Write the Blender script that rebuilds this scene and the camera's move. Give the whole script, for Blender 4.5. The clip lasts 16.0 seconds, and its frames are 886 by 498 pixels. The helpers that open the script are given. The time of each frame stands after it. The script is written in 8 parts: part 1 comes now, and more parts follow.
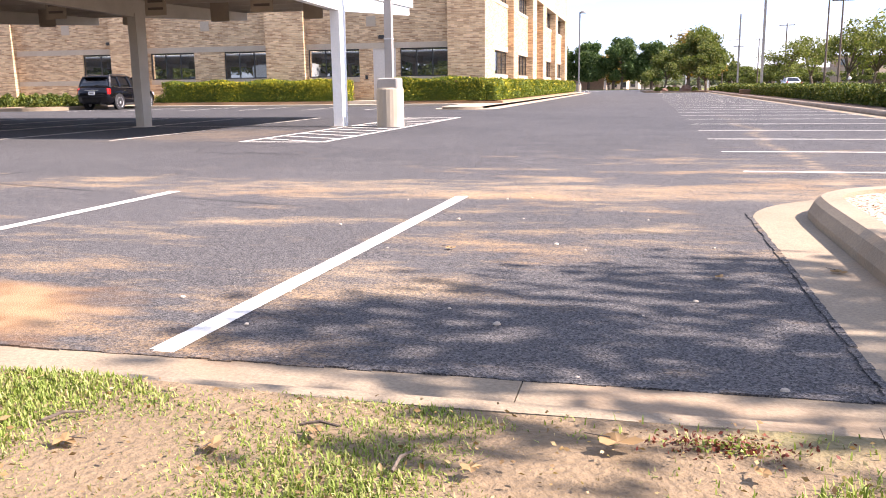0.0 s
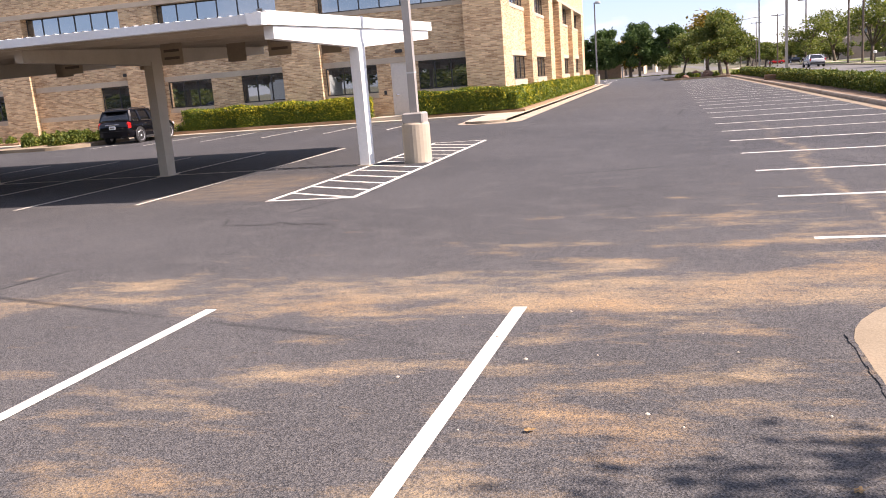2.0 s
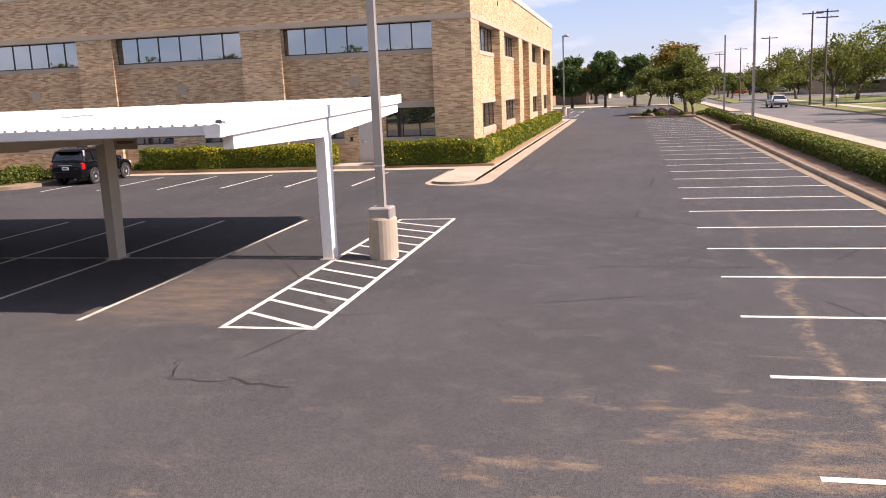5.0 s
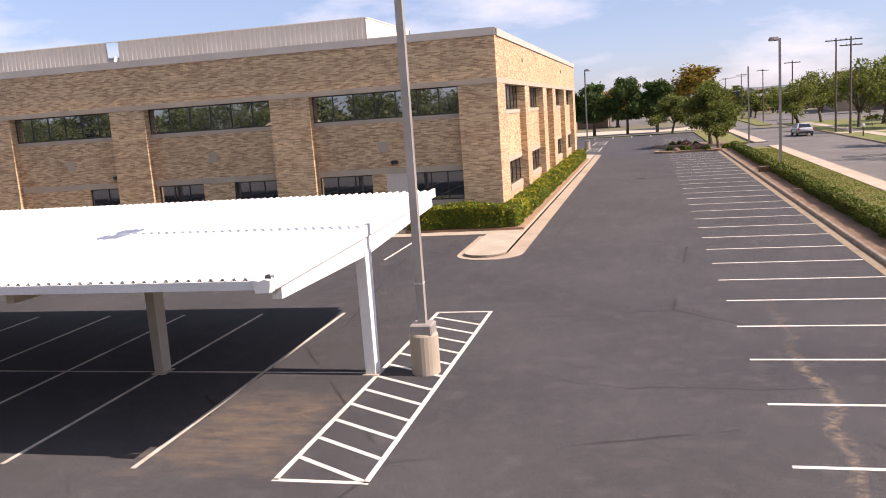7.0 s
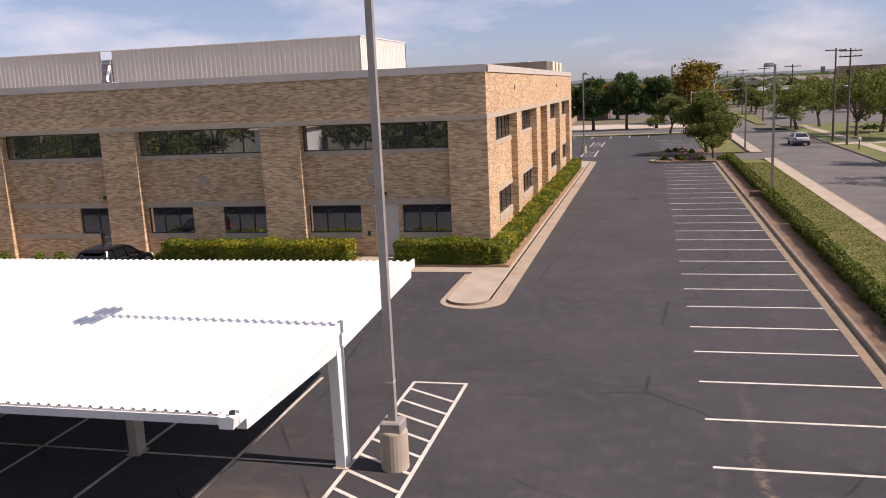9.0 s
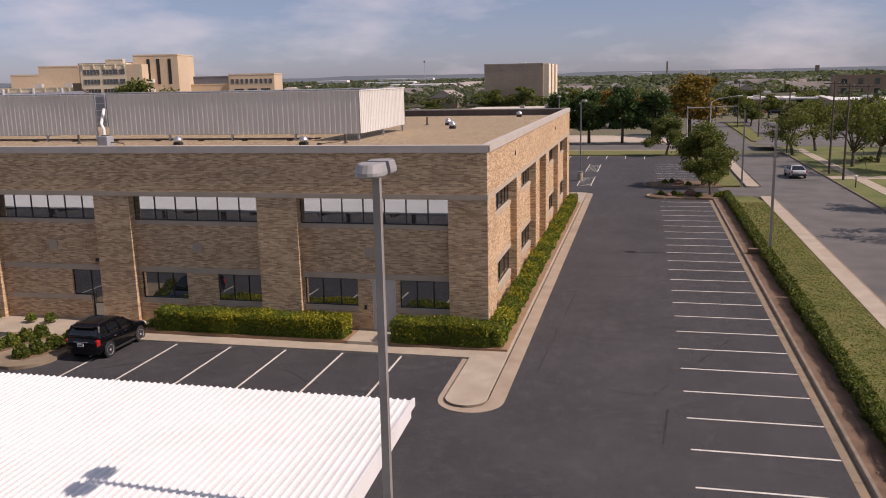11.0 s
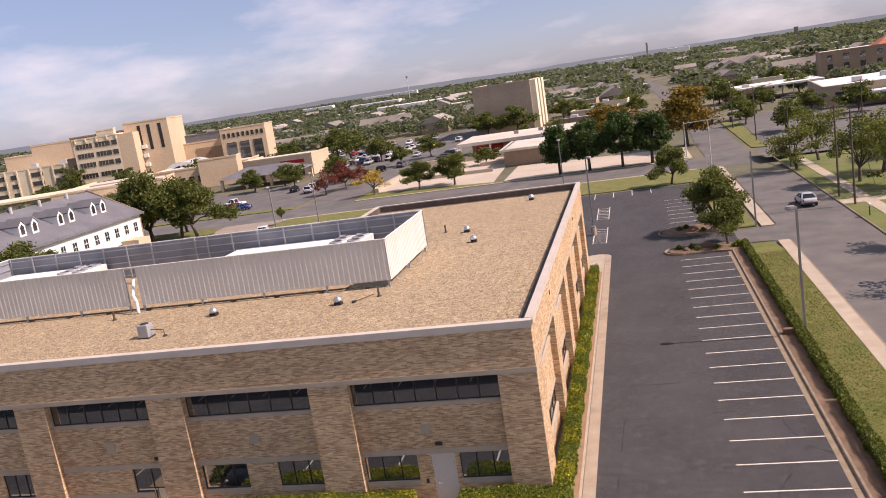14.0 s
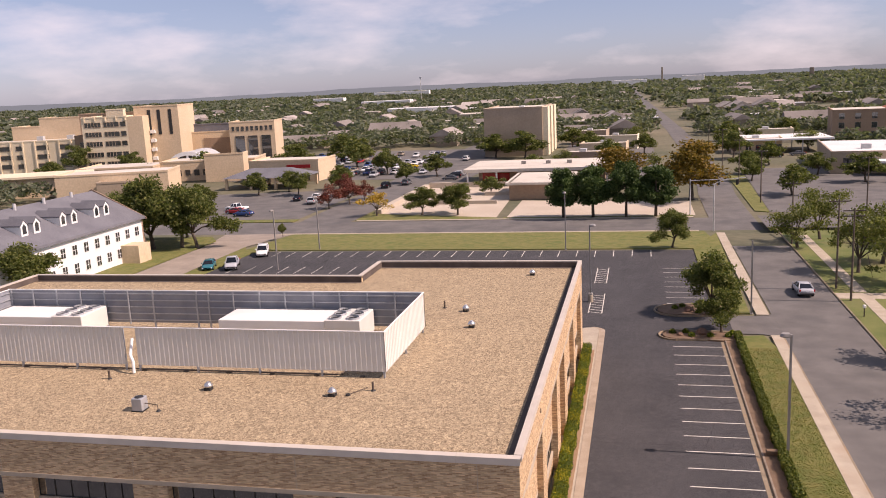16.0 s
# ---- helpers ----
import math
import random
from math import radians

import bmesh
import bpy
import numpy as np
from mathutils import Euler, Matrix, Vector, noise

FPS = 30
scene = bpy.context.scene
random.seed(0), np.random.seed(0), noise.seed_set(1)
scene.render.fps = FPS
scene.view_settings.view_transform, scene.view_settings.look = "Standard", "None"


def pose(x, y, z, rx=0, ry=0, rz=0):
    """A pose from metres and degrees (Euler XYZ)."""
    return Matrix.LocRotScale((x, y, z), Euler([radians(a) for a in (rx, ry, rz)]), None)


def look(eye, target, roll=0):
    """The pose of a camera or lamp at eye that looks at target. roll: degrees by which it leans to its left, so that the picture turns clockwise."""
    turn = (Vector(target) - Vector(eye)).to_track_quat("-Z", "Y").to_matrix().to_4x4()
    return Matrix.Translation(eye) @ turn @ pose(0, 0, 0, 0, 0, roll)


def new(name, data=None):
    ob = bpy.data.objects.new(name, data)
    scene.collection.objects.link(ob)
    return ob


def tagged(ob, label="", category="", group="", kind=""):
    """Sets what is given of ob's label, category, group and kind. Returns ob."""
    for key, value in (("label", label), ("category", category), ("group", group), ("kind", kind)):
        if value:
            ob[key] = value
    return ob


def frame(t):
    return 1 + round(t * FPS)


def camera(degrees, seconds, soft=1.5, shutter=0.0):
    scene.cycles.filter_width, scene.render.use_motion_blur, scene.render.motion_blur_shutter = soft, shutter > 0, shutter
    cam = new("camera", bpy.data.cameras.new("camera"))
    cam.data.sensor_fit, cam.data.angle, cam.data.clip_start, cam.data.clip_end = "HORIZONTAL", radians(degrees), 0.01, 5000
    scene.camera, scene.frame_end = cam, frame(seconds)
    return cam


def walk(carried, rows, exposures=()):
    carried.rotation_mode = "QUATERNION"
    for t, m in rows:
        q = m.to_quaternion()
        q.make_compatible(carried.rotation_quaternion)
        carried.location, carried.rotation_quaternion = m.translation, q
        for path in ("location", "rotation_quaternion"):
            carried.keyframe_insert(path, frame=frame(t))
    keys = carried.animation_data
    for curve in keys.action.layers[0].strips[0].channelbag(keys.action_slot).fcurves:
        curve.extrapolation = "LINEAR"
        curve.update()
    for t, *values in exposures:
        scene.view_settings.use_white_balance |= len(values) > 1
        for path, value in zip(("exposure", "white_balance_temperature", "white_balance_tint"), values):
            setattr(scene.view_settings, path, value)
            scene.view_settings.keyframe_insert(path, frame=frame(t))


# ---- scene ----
# ---------------------------------------------------------------- camera
cam = camera(54.90, 16.0, soft=1.0)
PATH = [
    (0, (7.489, -40.861, 0.898), (7.037, -38.949, 0.523), -0.7),
    (0.5, (7.372, -40.636, 0.929), (6.911, -38.726, 0.554), -2.9),
    (1, (7.185, -40.579, 1.117), (6.733, -38.661, 0.775), -3.0),
    (1.5, (7.163, -40.360, 1.395), (6.682, -38.454, 1.025), -4.6),
    (2, (7.137, -40.223, 1.737), (6.628, -38.328, 1.351), -4.5),
    (2.5, (7.204, -39.946, 2.104), (6.701, -38.051, 1.710), -3.3),
    (3, (7.210, -39.694, 2.388), (6.721, -37.787, 2.036), -2.5),
    (3.5, (7.205, -39.491, 2.738), (6.717, -37.585, 2.380), -2.3),
    (4, (7.122, -39.306, 2.926), (6.679, -37.389, 2.563), -2.6),
    (6.5, (6.588, -38.909, 4.936), (6.173, -36.984, 4.590), -2.3),
    (7, (6.571, -38.912, 5.482), (6.097, -36.995, 5.167), -4.0),
    (7.3, (6.255, -39.029, 5.798), (5.731, -37.126, 5.472), -15.4),
    (7.5, (6.042, -38.883, 6.284), (5.527, -36.980, 5.944), -18.8),
    (7.7, (6.331, -38.565, 6.295), (5.863, -36.655, 5.933), -10.4),
    (8, (6.513, -38.544, 6.650), (6.025, -36.638, 6.288), -6.7),
    (8.5, (7.224, -38.634, 7.411), (6.734, -36.729, 7.053), -3.9),
    (11, (6.710, -37.312, 12.075), (6.260, -35.404, 11.682), -1.2),
    (11.5, (6.559, -37.412, 13.748), (6.108, -35.503, 13.359), -1.8),
    (12, (6.227, -37.089, 14.642), (5.752, -35.186, 14.250), -1.3),
    (12.5, (5.720, -36.962, 15.946), (5.268, -35.052, 15.559), -1.1),
    (13, (5.229, -36.814, 17.160), (4.800, -34.898, 16.781), -1.4),
    (13.5, (4.715, -36.738, 18.696), (4.295, -34.815, 18.340), -3.6),
    (13.7, (5.189, -37.068, 19.215), (4.753, -35.150, 18.849), -9.1),
    (14, (5.359, -36.587, 19.979), (4.899, -34.677, 19.602), -8.8),
    (14.5, (5.031, -36.464, 21.472), (4.628, -34.540, 21.104), -4.4),
    (15, (4.898, -36.285, 22.916), (4.497, -34.362, 22.538), -3.7),
    (15.5, (5.082, -36.095, 24.824), (4.645, -34.178, 24.460), 0.2),
    (16, (5.404, -36.022, 25.972), (4.954, -34.110, 25.595), -2.8),
]
EXPOSURE = [(0.0, 1.9, 6850, 24), (1.0, 1.64, 7000, 24), (2.0, 1.42, 7150, 24), (3.5, 1.12, 7350, 29), (6.5, 0.97, 7300, 26), (7.5, 0.82, 7250, 26), (8.5, 0.57, 7200, 26), (11.0, -0.02, 7150, 27), (12.5, 0.14, 7250, 28), (13.5, 0.42, 7350, 30), (14.5, 0.52, 7450, 30), (16.0, 0.43, 7550, 31)]
walk(cam, [(t, look(eye, target, roll)) for t, eye, target, roll in PATH], EXPOSURE)
STALL0, STALL = -31.65, 2.687  # stalls along the hedge: first line and spacing

# ---------------------------------------------------------------- daylight
SUN_DIR = Vector((0.69, -0.028, 0.69)).normalized()  # towards the sun
world = bpy.data.worlds.new("sky")
scene.world = world
world.use_nodes = True
wt = world.node_tree
wt.nodes.clear()
w_out = wt.nodes.new("ShaderNodeOutputWorld")
w_bg = wt.nodes.new("ShaderNodeBackground")
w_sky = wt.nodes.new("ShaderNodeTexSky")
w_sky.sky_type = "NISHITA"
w_sky.sun_disc = False
w_sky.sun_elevation = math.asin(SUN_DIR.z)
w_sky.sun_rotation = math.atan2(SUN_DIR.x, SUN_DIR.y)
w_sky.air_density, w_sky.dust_density, w_sky.ozone_density = 1.0, 0.35, 3.0
w_tc = wt.nodes.new("ShaderNodeTexCoord")
w_map = wt.nodes.new("ShaderNodeMapping")
w_map.inputs["Scale"].default_value = (1.0, 1.0, 3.2)
w_noise = wt.nodes.new("ShaderNodeTexNoise")
w_noise.inputs["Scale"].default_value = 5.5
w_noise.inputs["Detail"].default_value = 7.0
w_noise.inputs["Roughness"].default_value = 0.55
w_ramp = wt.nodes.new("ShaderNodeValToRGB")
w_ramp.color_ramp.elements[0].position, w_ramp.color_ramp.elements[0].color = 0.46, (0, 0, 0, 1)
w_ramp.color_ramp.elements[1].position, w_ramp.color_ramp.elements[1].color = 0.74, (0.55, 0.55, 0.55, 1)
w_mix = wt.nodes.new("ShaderNodeMix")
w_mix.data_type = "RGBA"
w_mix.inputs["B"].default_value = (6.4, 6.4, 6.8, 1)  # thin high cloud
wt.links.new(w_tc.outputs["Generated"], w_map.inputs["Vector"])
wt.links.new(w_map.outputs["Vector"], w_noise.inputs["Vector"])
wt.links.new(w_noise.outputs["Fac"], w_ramp.inputs["Fac"])
wt.links.new(w_ramp.outputs["Color"], w_mix.inputs["Factor"])
w_tint = wt.nodes.new("ShaderNodeMix")
w_tint.data_type, w_tint.blend_type = "RGBA", "MULTIPLY"
w_tint.inputs["Factor"].default_value = 1.0
# pale grey-blue haze towards the horizon
w_sep = wt.nodes.new("ShaderNodeSeparateXYZ")
wt.links.new(w_tc.outputs["Generated"], w_sep.inputs[0])
w_haze = wt.nodes.new("ShaderNodeValToRGB")
for k, (at, c) in enumerate(((0.0, (0.46, 0.545, 0.84)), (0.10, (0.56, 0.59, 0.72)), (0.42, (1.15, 1.02, 0.88)))):
    el = w_haze.color_ramp.elements[k] if k < 2 else w_haze.color_ramp.elements.new(at)
    el.position, el.color = at, (*c, 1)
wt.links.new(w_sep.outputs["Z"], w_haze.inputs["Fac"])
wt.links.new(w_haze.outputs["Color"], w_tint.inputs["B"])
wt.links.new(w_sky.outputs["Color"], w_tint.inputs["A"])
wt.links.new(w_tint.outputs["Result"], w_mix.inputs["A"])
wt.links.new(w_mix.outputs["Result"], w_bg.inputs["Color"])
wt.links.new(w_bg.outputs["Background"], w_out.inputs["Surface"])
w_bg.inputs["Strength"].default_value = 0.116
sun_data = bpy.data.lights.new("sun", "SUN")
sun_data.energy, sun_data.angle, sun_data.color = 4.2, radians(0.53), (1.0, 0.955, 0.89)
sun = new("sun", sun_data)
sun.matrix_world = look((0, 0, 60), Vector((0, 0, 60)) - SUN_DIR)
# ---------------------------------------------------------------- materials
MATS = {}


def nodes_of(name):
    m = bpy.data.materials.new(name)
    m.use_nodes = True
    MATS[name] = m
    return m, m.node_tree.nodes, m.node_tree.links, m.node_tree.nodes["Principled BSDF"]


def noise_node(nt, vec, scale, detail=4.0, rough=0.55):
    n = nt.nodes.new("ShaderNodeTexNoise")
    n.inputs["Scale"].default_value, n.inputs["Detail"].default_value, n.inputs["Roughness"].default_value = scale, detail, rough
    nt.links.new(vec, n.inputs["Vector"])
    return n.outputs["Fac"]


def ramp(nt, fac, a, b, ca=(0, 0, 0), cb=(1, 1, 1)):
    r = nt.nodes.new("ShaderNodeValToRGB")
    r.color_ramp.elements[0].position, r.color_ramp.elements[0].color = a, (*ca, 1)
    r.color_ramp.elements[1].position, r.color_ramp.elements[1].color = b, (*cb, 1)
    nt.links.new(fac, r.inputs["Fac"])
    return r.outputs["Color"]


def mix(nt, fac, a, b, mode="MIX"):
    n = nt.nodes.new("ShaderNodeMix")
    n.data_type, n.blend_type = "RGBA", mode
    for key, v in (("Factor", fac), ("A", a), ("B", b)):
        if isinstance(v, (int, float)):
            n.inputs[key].default_value = v
        elif isinstance(v, tuple):
            n.inputs[key].default_value = (*v, 1)
        else:
            nt.links.new(v, n.inputs[key])
    return n.outputs["Result"]


def calc(nt, op, a, b=0.0):
    n = nt.nodes.new("ShaderNodeMath")
    n.operation = op
    for i, v in enumerate((a, b)):
        if isinstance(v, (int, float)):
            n.inputs[i].default_value = v
        else:
            nt.links.new(v, n.inputs[i])
    return n.outputs["Value"]


def bump(nt, bsdf, height, strength, distance=0.02):
    n = nt.nodes.new("ShaderNodeBump")
    n.inputs["Strength"].default_value, n.inputs["Distance"].default_value = strength, distance
    nt.links.new(height, n.inputs["Height"])
    nt.links.new(n.outputs["Normal"], bsdf.inputs["Normal"])


def where(nt):
    return nt.nodes.new("ShaderNodeNewGeometry").outputs["Position"]


def surf(name, ca, cb, big, fine, rough=0.8, relief=0.3, metal=0.0, depth=0.01, vary=0.0, tint=None, grit=0.55):
    """A plain two-scale surface: large blotches from ca to cb, fine grain, fine relief; vary: change from object to object."""
    m, nodes, links, bsdf = nodes_of(name)
    nt = m.node_tree
    p = where(nt)
    colour = mix(nt, ramp(nt, noise_node(nt, p, big), 0.32, 0.68), ca, cb)
    grain = noise_node(nt, p, fine, 3.0)
    colour = mix(nt, grit, colour, ramp(nt, grain, 0.25, 0.75, (0.55, 0.55, 0.55), (1.3, 1.3, 1.3)), "MULTIPLY")
    if tint:
        colour = mix(nt, ramp(nt, noise_node(nt, p, big * 0.37, 5.0), 0.55, 0.72), colour, tint)
    if vary:
        info = nt.nodes.new("ShaderNodeObjectInfo")
        colour = mix(nt, 1.0, colour, ramp(nt, info.outputs["Random"], 0.0, 1.0, (1 - vary,) * 3, (1 + vary,) * 3), "MULTIPLY")
    links.new(colour, bsdf.inputs["Base Color"])
    bsdf.inputs["Roughness"].default_value, bsdf.inputs["Metallic"].default_value = rough, metal
    if relief:
        bump(nt, bsdf, grain, relief, depth)
    return m


def asphalt_material():
    m, nodes, links, bsdf = nodes_of("asphalt")
    nt = m.node_tree
    p = where(nt)
    sep = nt.nodes.new("ShaderNodeSeparateXYZ")
    links.new(p, sep.inputs[0])
    base = mix(nt, ramp(nt, noise_node(nt, p, 0.22, 5), 0.3, 0.7), (0.037, 0.037, 0.040), (0.056, 0.055, 0.058))
    base = mix(nt, ramp(nt, noise_node(nt, p, 1.7, 6), 0.5, 0.85), base, (0.072, 0.069, 0.069))
    voro = nt.nodes.new("ShaderNodeTexVoronoi")
    voro.inputs["Scale"].default_value = 140.0
    links.new(p, voro.inputs["Vector"])
    stone = ramp(nt, voro.outputs["Color"], 0.2, 0.85, (0.32, 0.32, 0.32), (2.1, 2.05, 2.0))
    base = mix(nt, 0.85, base, stone, "MULTIPLY")
    # reddish sand washed over the low side of the lot: how far it covers, from the kerb inwards
    cover = nt.nodes.new("ShaderNodeValToRGB")
    els = cover.color_ramp.elements
    stops = [(-39.0, 0.55), (-36.5, 0.565), (-34.4, 0.51), (-33.9, 0.67), (-33.2, 0.63), (-32.5, 0.50), (-29.5, 0.45), (-26.0, 0.385), (-20.0, 0.27), (-8.0, 0.18)]
    while len(els) < len(stops):
        els.new(0.5)
    for el, (yy, v) in zip(els, stops):
        el.position, el.color = (yy + 39.0) / 40.0, (v, v, v, 1)
    edge_warp = calc(nt, "MULTIPLY", calc(nt, "SUBTRACT", noise_node(nt, p, 0.55, 4), 0.5), 1.6)
    links.new(calc(nt, "DIVIDE", calc(nt, "ADD", calc(nt, "ADD", sep.outputs["Y"], edge_warp), 39.0), 40.0), cover.inputs["Fac"])
    east = calc(nt, "MULTIPLY", calc(nt, "MINIMUM", calc(nt, "MAXIMUM", calc(nt, "SUBTRACT", sep.outputs["X"], 4.6), -7.0), 2.0), 0.017)
    bare = calc(nt, "MULTIPLY", ramp(nt, calc(nt, "MULTIPLY", calc(nt, "SUBTRACT", sep.outputs["X"], 5.8), 0.5), 0.2, 0.8), ramp(nt, calc(nt, "MULTIPLY", calc(nt, "ADD", sep.outputs["Y"], 38.4), 0.4), 0.7, 0.95, (1, 1, 1), (0, 0, 0)))
    east = calc(nt, "SUBTRACT", east, calc(nt, "MULTIPLY", bare, 0.11))
    side_y = calc(nt, "SUBTRACT", 1.0, calc(nt, "MULTIPLY", calc(nt, "ABSOLUTE", calc(nt, "ADD", sep.outputs["Y"], 29.8)), 0.26))
    side_x = calc(nt, "SUBTRACT", 1.0, calc(nt, "MULTIPLY", calc(nt, "ABSOLUTE", calc(nt, "SUBTRACT", sep.outputs["X"], 9.4)), 0.27))
    side = calc(nt, "MAXIMUM", calc(nt, "MINIMUM", side_y, side_x), 0.0)
    east = calc(nt, "ADD", east, calc(nt, "MULTIPLY", side, 0.07))
    stretch = nt.nodes.new("ShaderNodeMapping")
    stretch.inputs["Rotation"].default_value = (0, 0, radians(14))
    stretch.inputs["Scale"].default_value = (0.5, 1.25, 1.0)
    links.new(p, stretch.inputs["Vector"])
    flow = noise_node(nt, stretch.outputs["Vector"], 1.5, 9, 0.68)
    sand = ramp(nt, calc(nt, "SUBTRACT", calc(nt, "ADD", calc(nt, "ADD", flow, east), cover.outputs["Color"]), 0.5), 0.565, 0.745)
    gritty = nt.nodes.new("ShaderNodeTexVoronoi")
    gritty.inputs["Scale"].default_value = 100.0
    links.new(p, gritty.inputs["Vector"])
    grit = ramp(nt, gritty.outputs["Color"], 0.25, 0.7)
    sand = calc(nt, "MULTIPLY", sand, calc(nt, "ADD", calc(nt, "MULTIPLY", grit, 0.66), 0.26))
    film = calc(nt, "MULTIPLY", calc(nt, "MAXIMUM", calc(nt, "SUBTRACT", cover.outputs["Color"], 0.33), 0.0), calc(nt, "ADD", calc(nt, "MULTIPLY", grit, 1.1), 0.1))
    base = mix(nt, film, base, mix(nt, 0.8, (0.16, 0.142, 0.122), stone, "MULTIPLY"))
    colour = mix(nt, sand, base, mix(nt, ramp(nt, noise_node(nt, p, 0.8, 6), 0.35, 0.65), (0.33, 0.205, 0.10), (0.37, 0.27, 0.16)))
    # worn pale scuffs
    scuff = calc(nt, "MULTIPLY", ramp(nt, noise_node(nt, stretch.outputs["Vector"], 3.4, 12, 0.75), 0.58, 0.72), calc(nt, "ADD", calc(nt, "MULTIPLY", grit, 0.4), 0.05))
    colour = mix(nt, scuff, colour, (0.17, 0.15, 0.13))
    # sand caught in a wandering crack through the stalls
    track = calc(nt, "ADD", calc(nt, "MULTIPLY", sep.outputs["Y"], 0.02), 9.9)
    track = calc(nt, "ADD", track, calc(nt, "MULTIPLY", calc(nt, "SUBTRACT", noise_node(nt, p, 0.45, 4), 0.5), 1.1))
    off = calc(nt, "ABSOLUTE", calc(nt, "SUBTRACT", sep.outputs["X"], track))
    near_crack = ramp(nt, calc(nt, "ADD", off, calc(nt, "MULTIPLY", noise_node(nt, p, 9, 3), 0.34)), 0.13, 0.34, (1, 1, 1), (0, 0, 0))
    near_crack = calc(nt, "MULTIPLY", near_crack, ramp(nt, noise_node(nt, p, 3.2, 6, 0.7), 0.42, 0.6))
    near_crack = calc(nt, "MULTIPLY", near_crack, ramp(nt, cover.outputs["Color"], 0.22, 0.32))
    colour = mix(nt, calc(nt, "MULTIPLY", near_crack, 0.8), colour, (0.30, 0.22, 0.14))
    # brown stain beside the hatched strip
    stain_x = calc(nt, "MULTIPLY", calc(nt, "ABSOLUTE", calc(nt, "ADD", sep.outputs["X"], 0.7)), 0.55)
    stain_y = calc(nt, "MULTIPLY", calc(nt, "ABSOLUTE", calc(nt, "ADD", sep.outputs["Y"], 25.2)), 0.38)
    stain = ramp(nt, calc(nt, "ADD", calc(nt, "MAXIMUM", stain_x, stain_y), calc(nt, "SUBTRACT", noise_node(nt, stretch.outputs["Vector"], 2.2, 5), 0.5)), 0.45, 0.85, (1, 1, 1), (0, 0, 0))
    patchy = calc(nt, "ADD", calc(nt, "MULTIPLY", ramp(nt, noise_node(nt, stretch.outputs["Vector"], 2.4, 10, 0.72), 0.40, 0.66), 0.6), 0.06)
    colour = mix(nt, calc(nt, "MULTIPLY", stain, patchy), colour, mix(nt, grit, (0.13, 0.09, 0.06), (0.26, 0.19, 0.125)))
    # washed-in red mud against the kerb
    mud_x = calc(nt, "MULTIPLY", calc(nt, "ABSOLUTE", calc(nt, "SUBTRACT", sep.outputs["X"], 4.3)), 0.55)
    mud_y = calc(nt, "MULTIPLY", calc(nt, "ABSOLUTE", calc(nt, "ADD", sep.outputs["Y"], 37.85)), 1.15)
    mud = ramp(nt, calc(nt, "ADD", calc(nt, "MAXIMUM", mud_x, mud_y), calc(nt, "SUBTRACT", noise_node(nt, stretch.outputs["Vector"], 2.0, 5), 0.5)), 0.42, 0.62, (1, 1, 1), (0, 0, 0))
    colour = mix(nt, calc(nt, "MULTIPLY", mud, 0.8), colour, mix(nt, ramp(nt, noise_node(nt, p, 2.6, 4), 0.4, 0.6), (0.19, 0.095, 0.038), (0.34, 0.21, 0.105)))
    # long thin cracks
    warp = mix(nt, 0.06, p, noise_colour(nt, p, 1.1), "ADD")
    crack = nt.nodes.new("ShaderNodeTexVoronoi")
    crack.feature, crack.inputs["Scale"].default_value = "DISTANCE_TO_EDGE", 0.075
    links.new(warp, crack.inputs["Vector"])
    line = ramp(nt, crack.outputs["Distance"], 0.0, 0.0022, (1, 1, 1), (0, 0, 0))
    line = calc(nt, "MULTIPLY", line, ramp(nt, noise_node(nt, p, 0.4, 2), 0.46, 0.56))
    colour = mix(nt, calc(nt, "MULTIPLY", line, 0.8), colour, (0.016, 0.016, 0.017))
    # dark drips of oil
    oil = ramp(nt, noise_node(nt, p, 0.9, 3), 0.70, 0.80)
    colour = mix(nt, calc(nt, "MULTIPLY", oil, 0.5), colour, (0.02, 0.019, 0.018))
    links.new(colour, bsdf.inputs["Base Color"])
    bsdf.inputs["Roughness"].default_value = 0.88
    bsdf.inputs["Specular IOR Level"].default_value = 0.3
    bump(nt, bsdf, voro.outputs["Distance"], 0.6, 0.006)
    return m


def noise_colour(nt, vec, scale):
    n = nt.nodes.new("ShaderNodeTexNoise")
    n.inputs["Scale"].default_value = scale
    nt.links.new(vec, n.inputs["Vector"])
    return n.outputs["Color"]


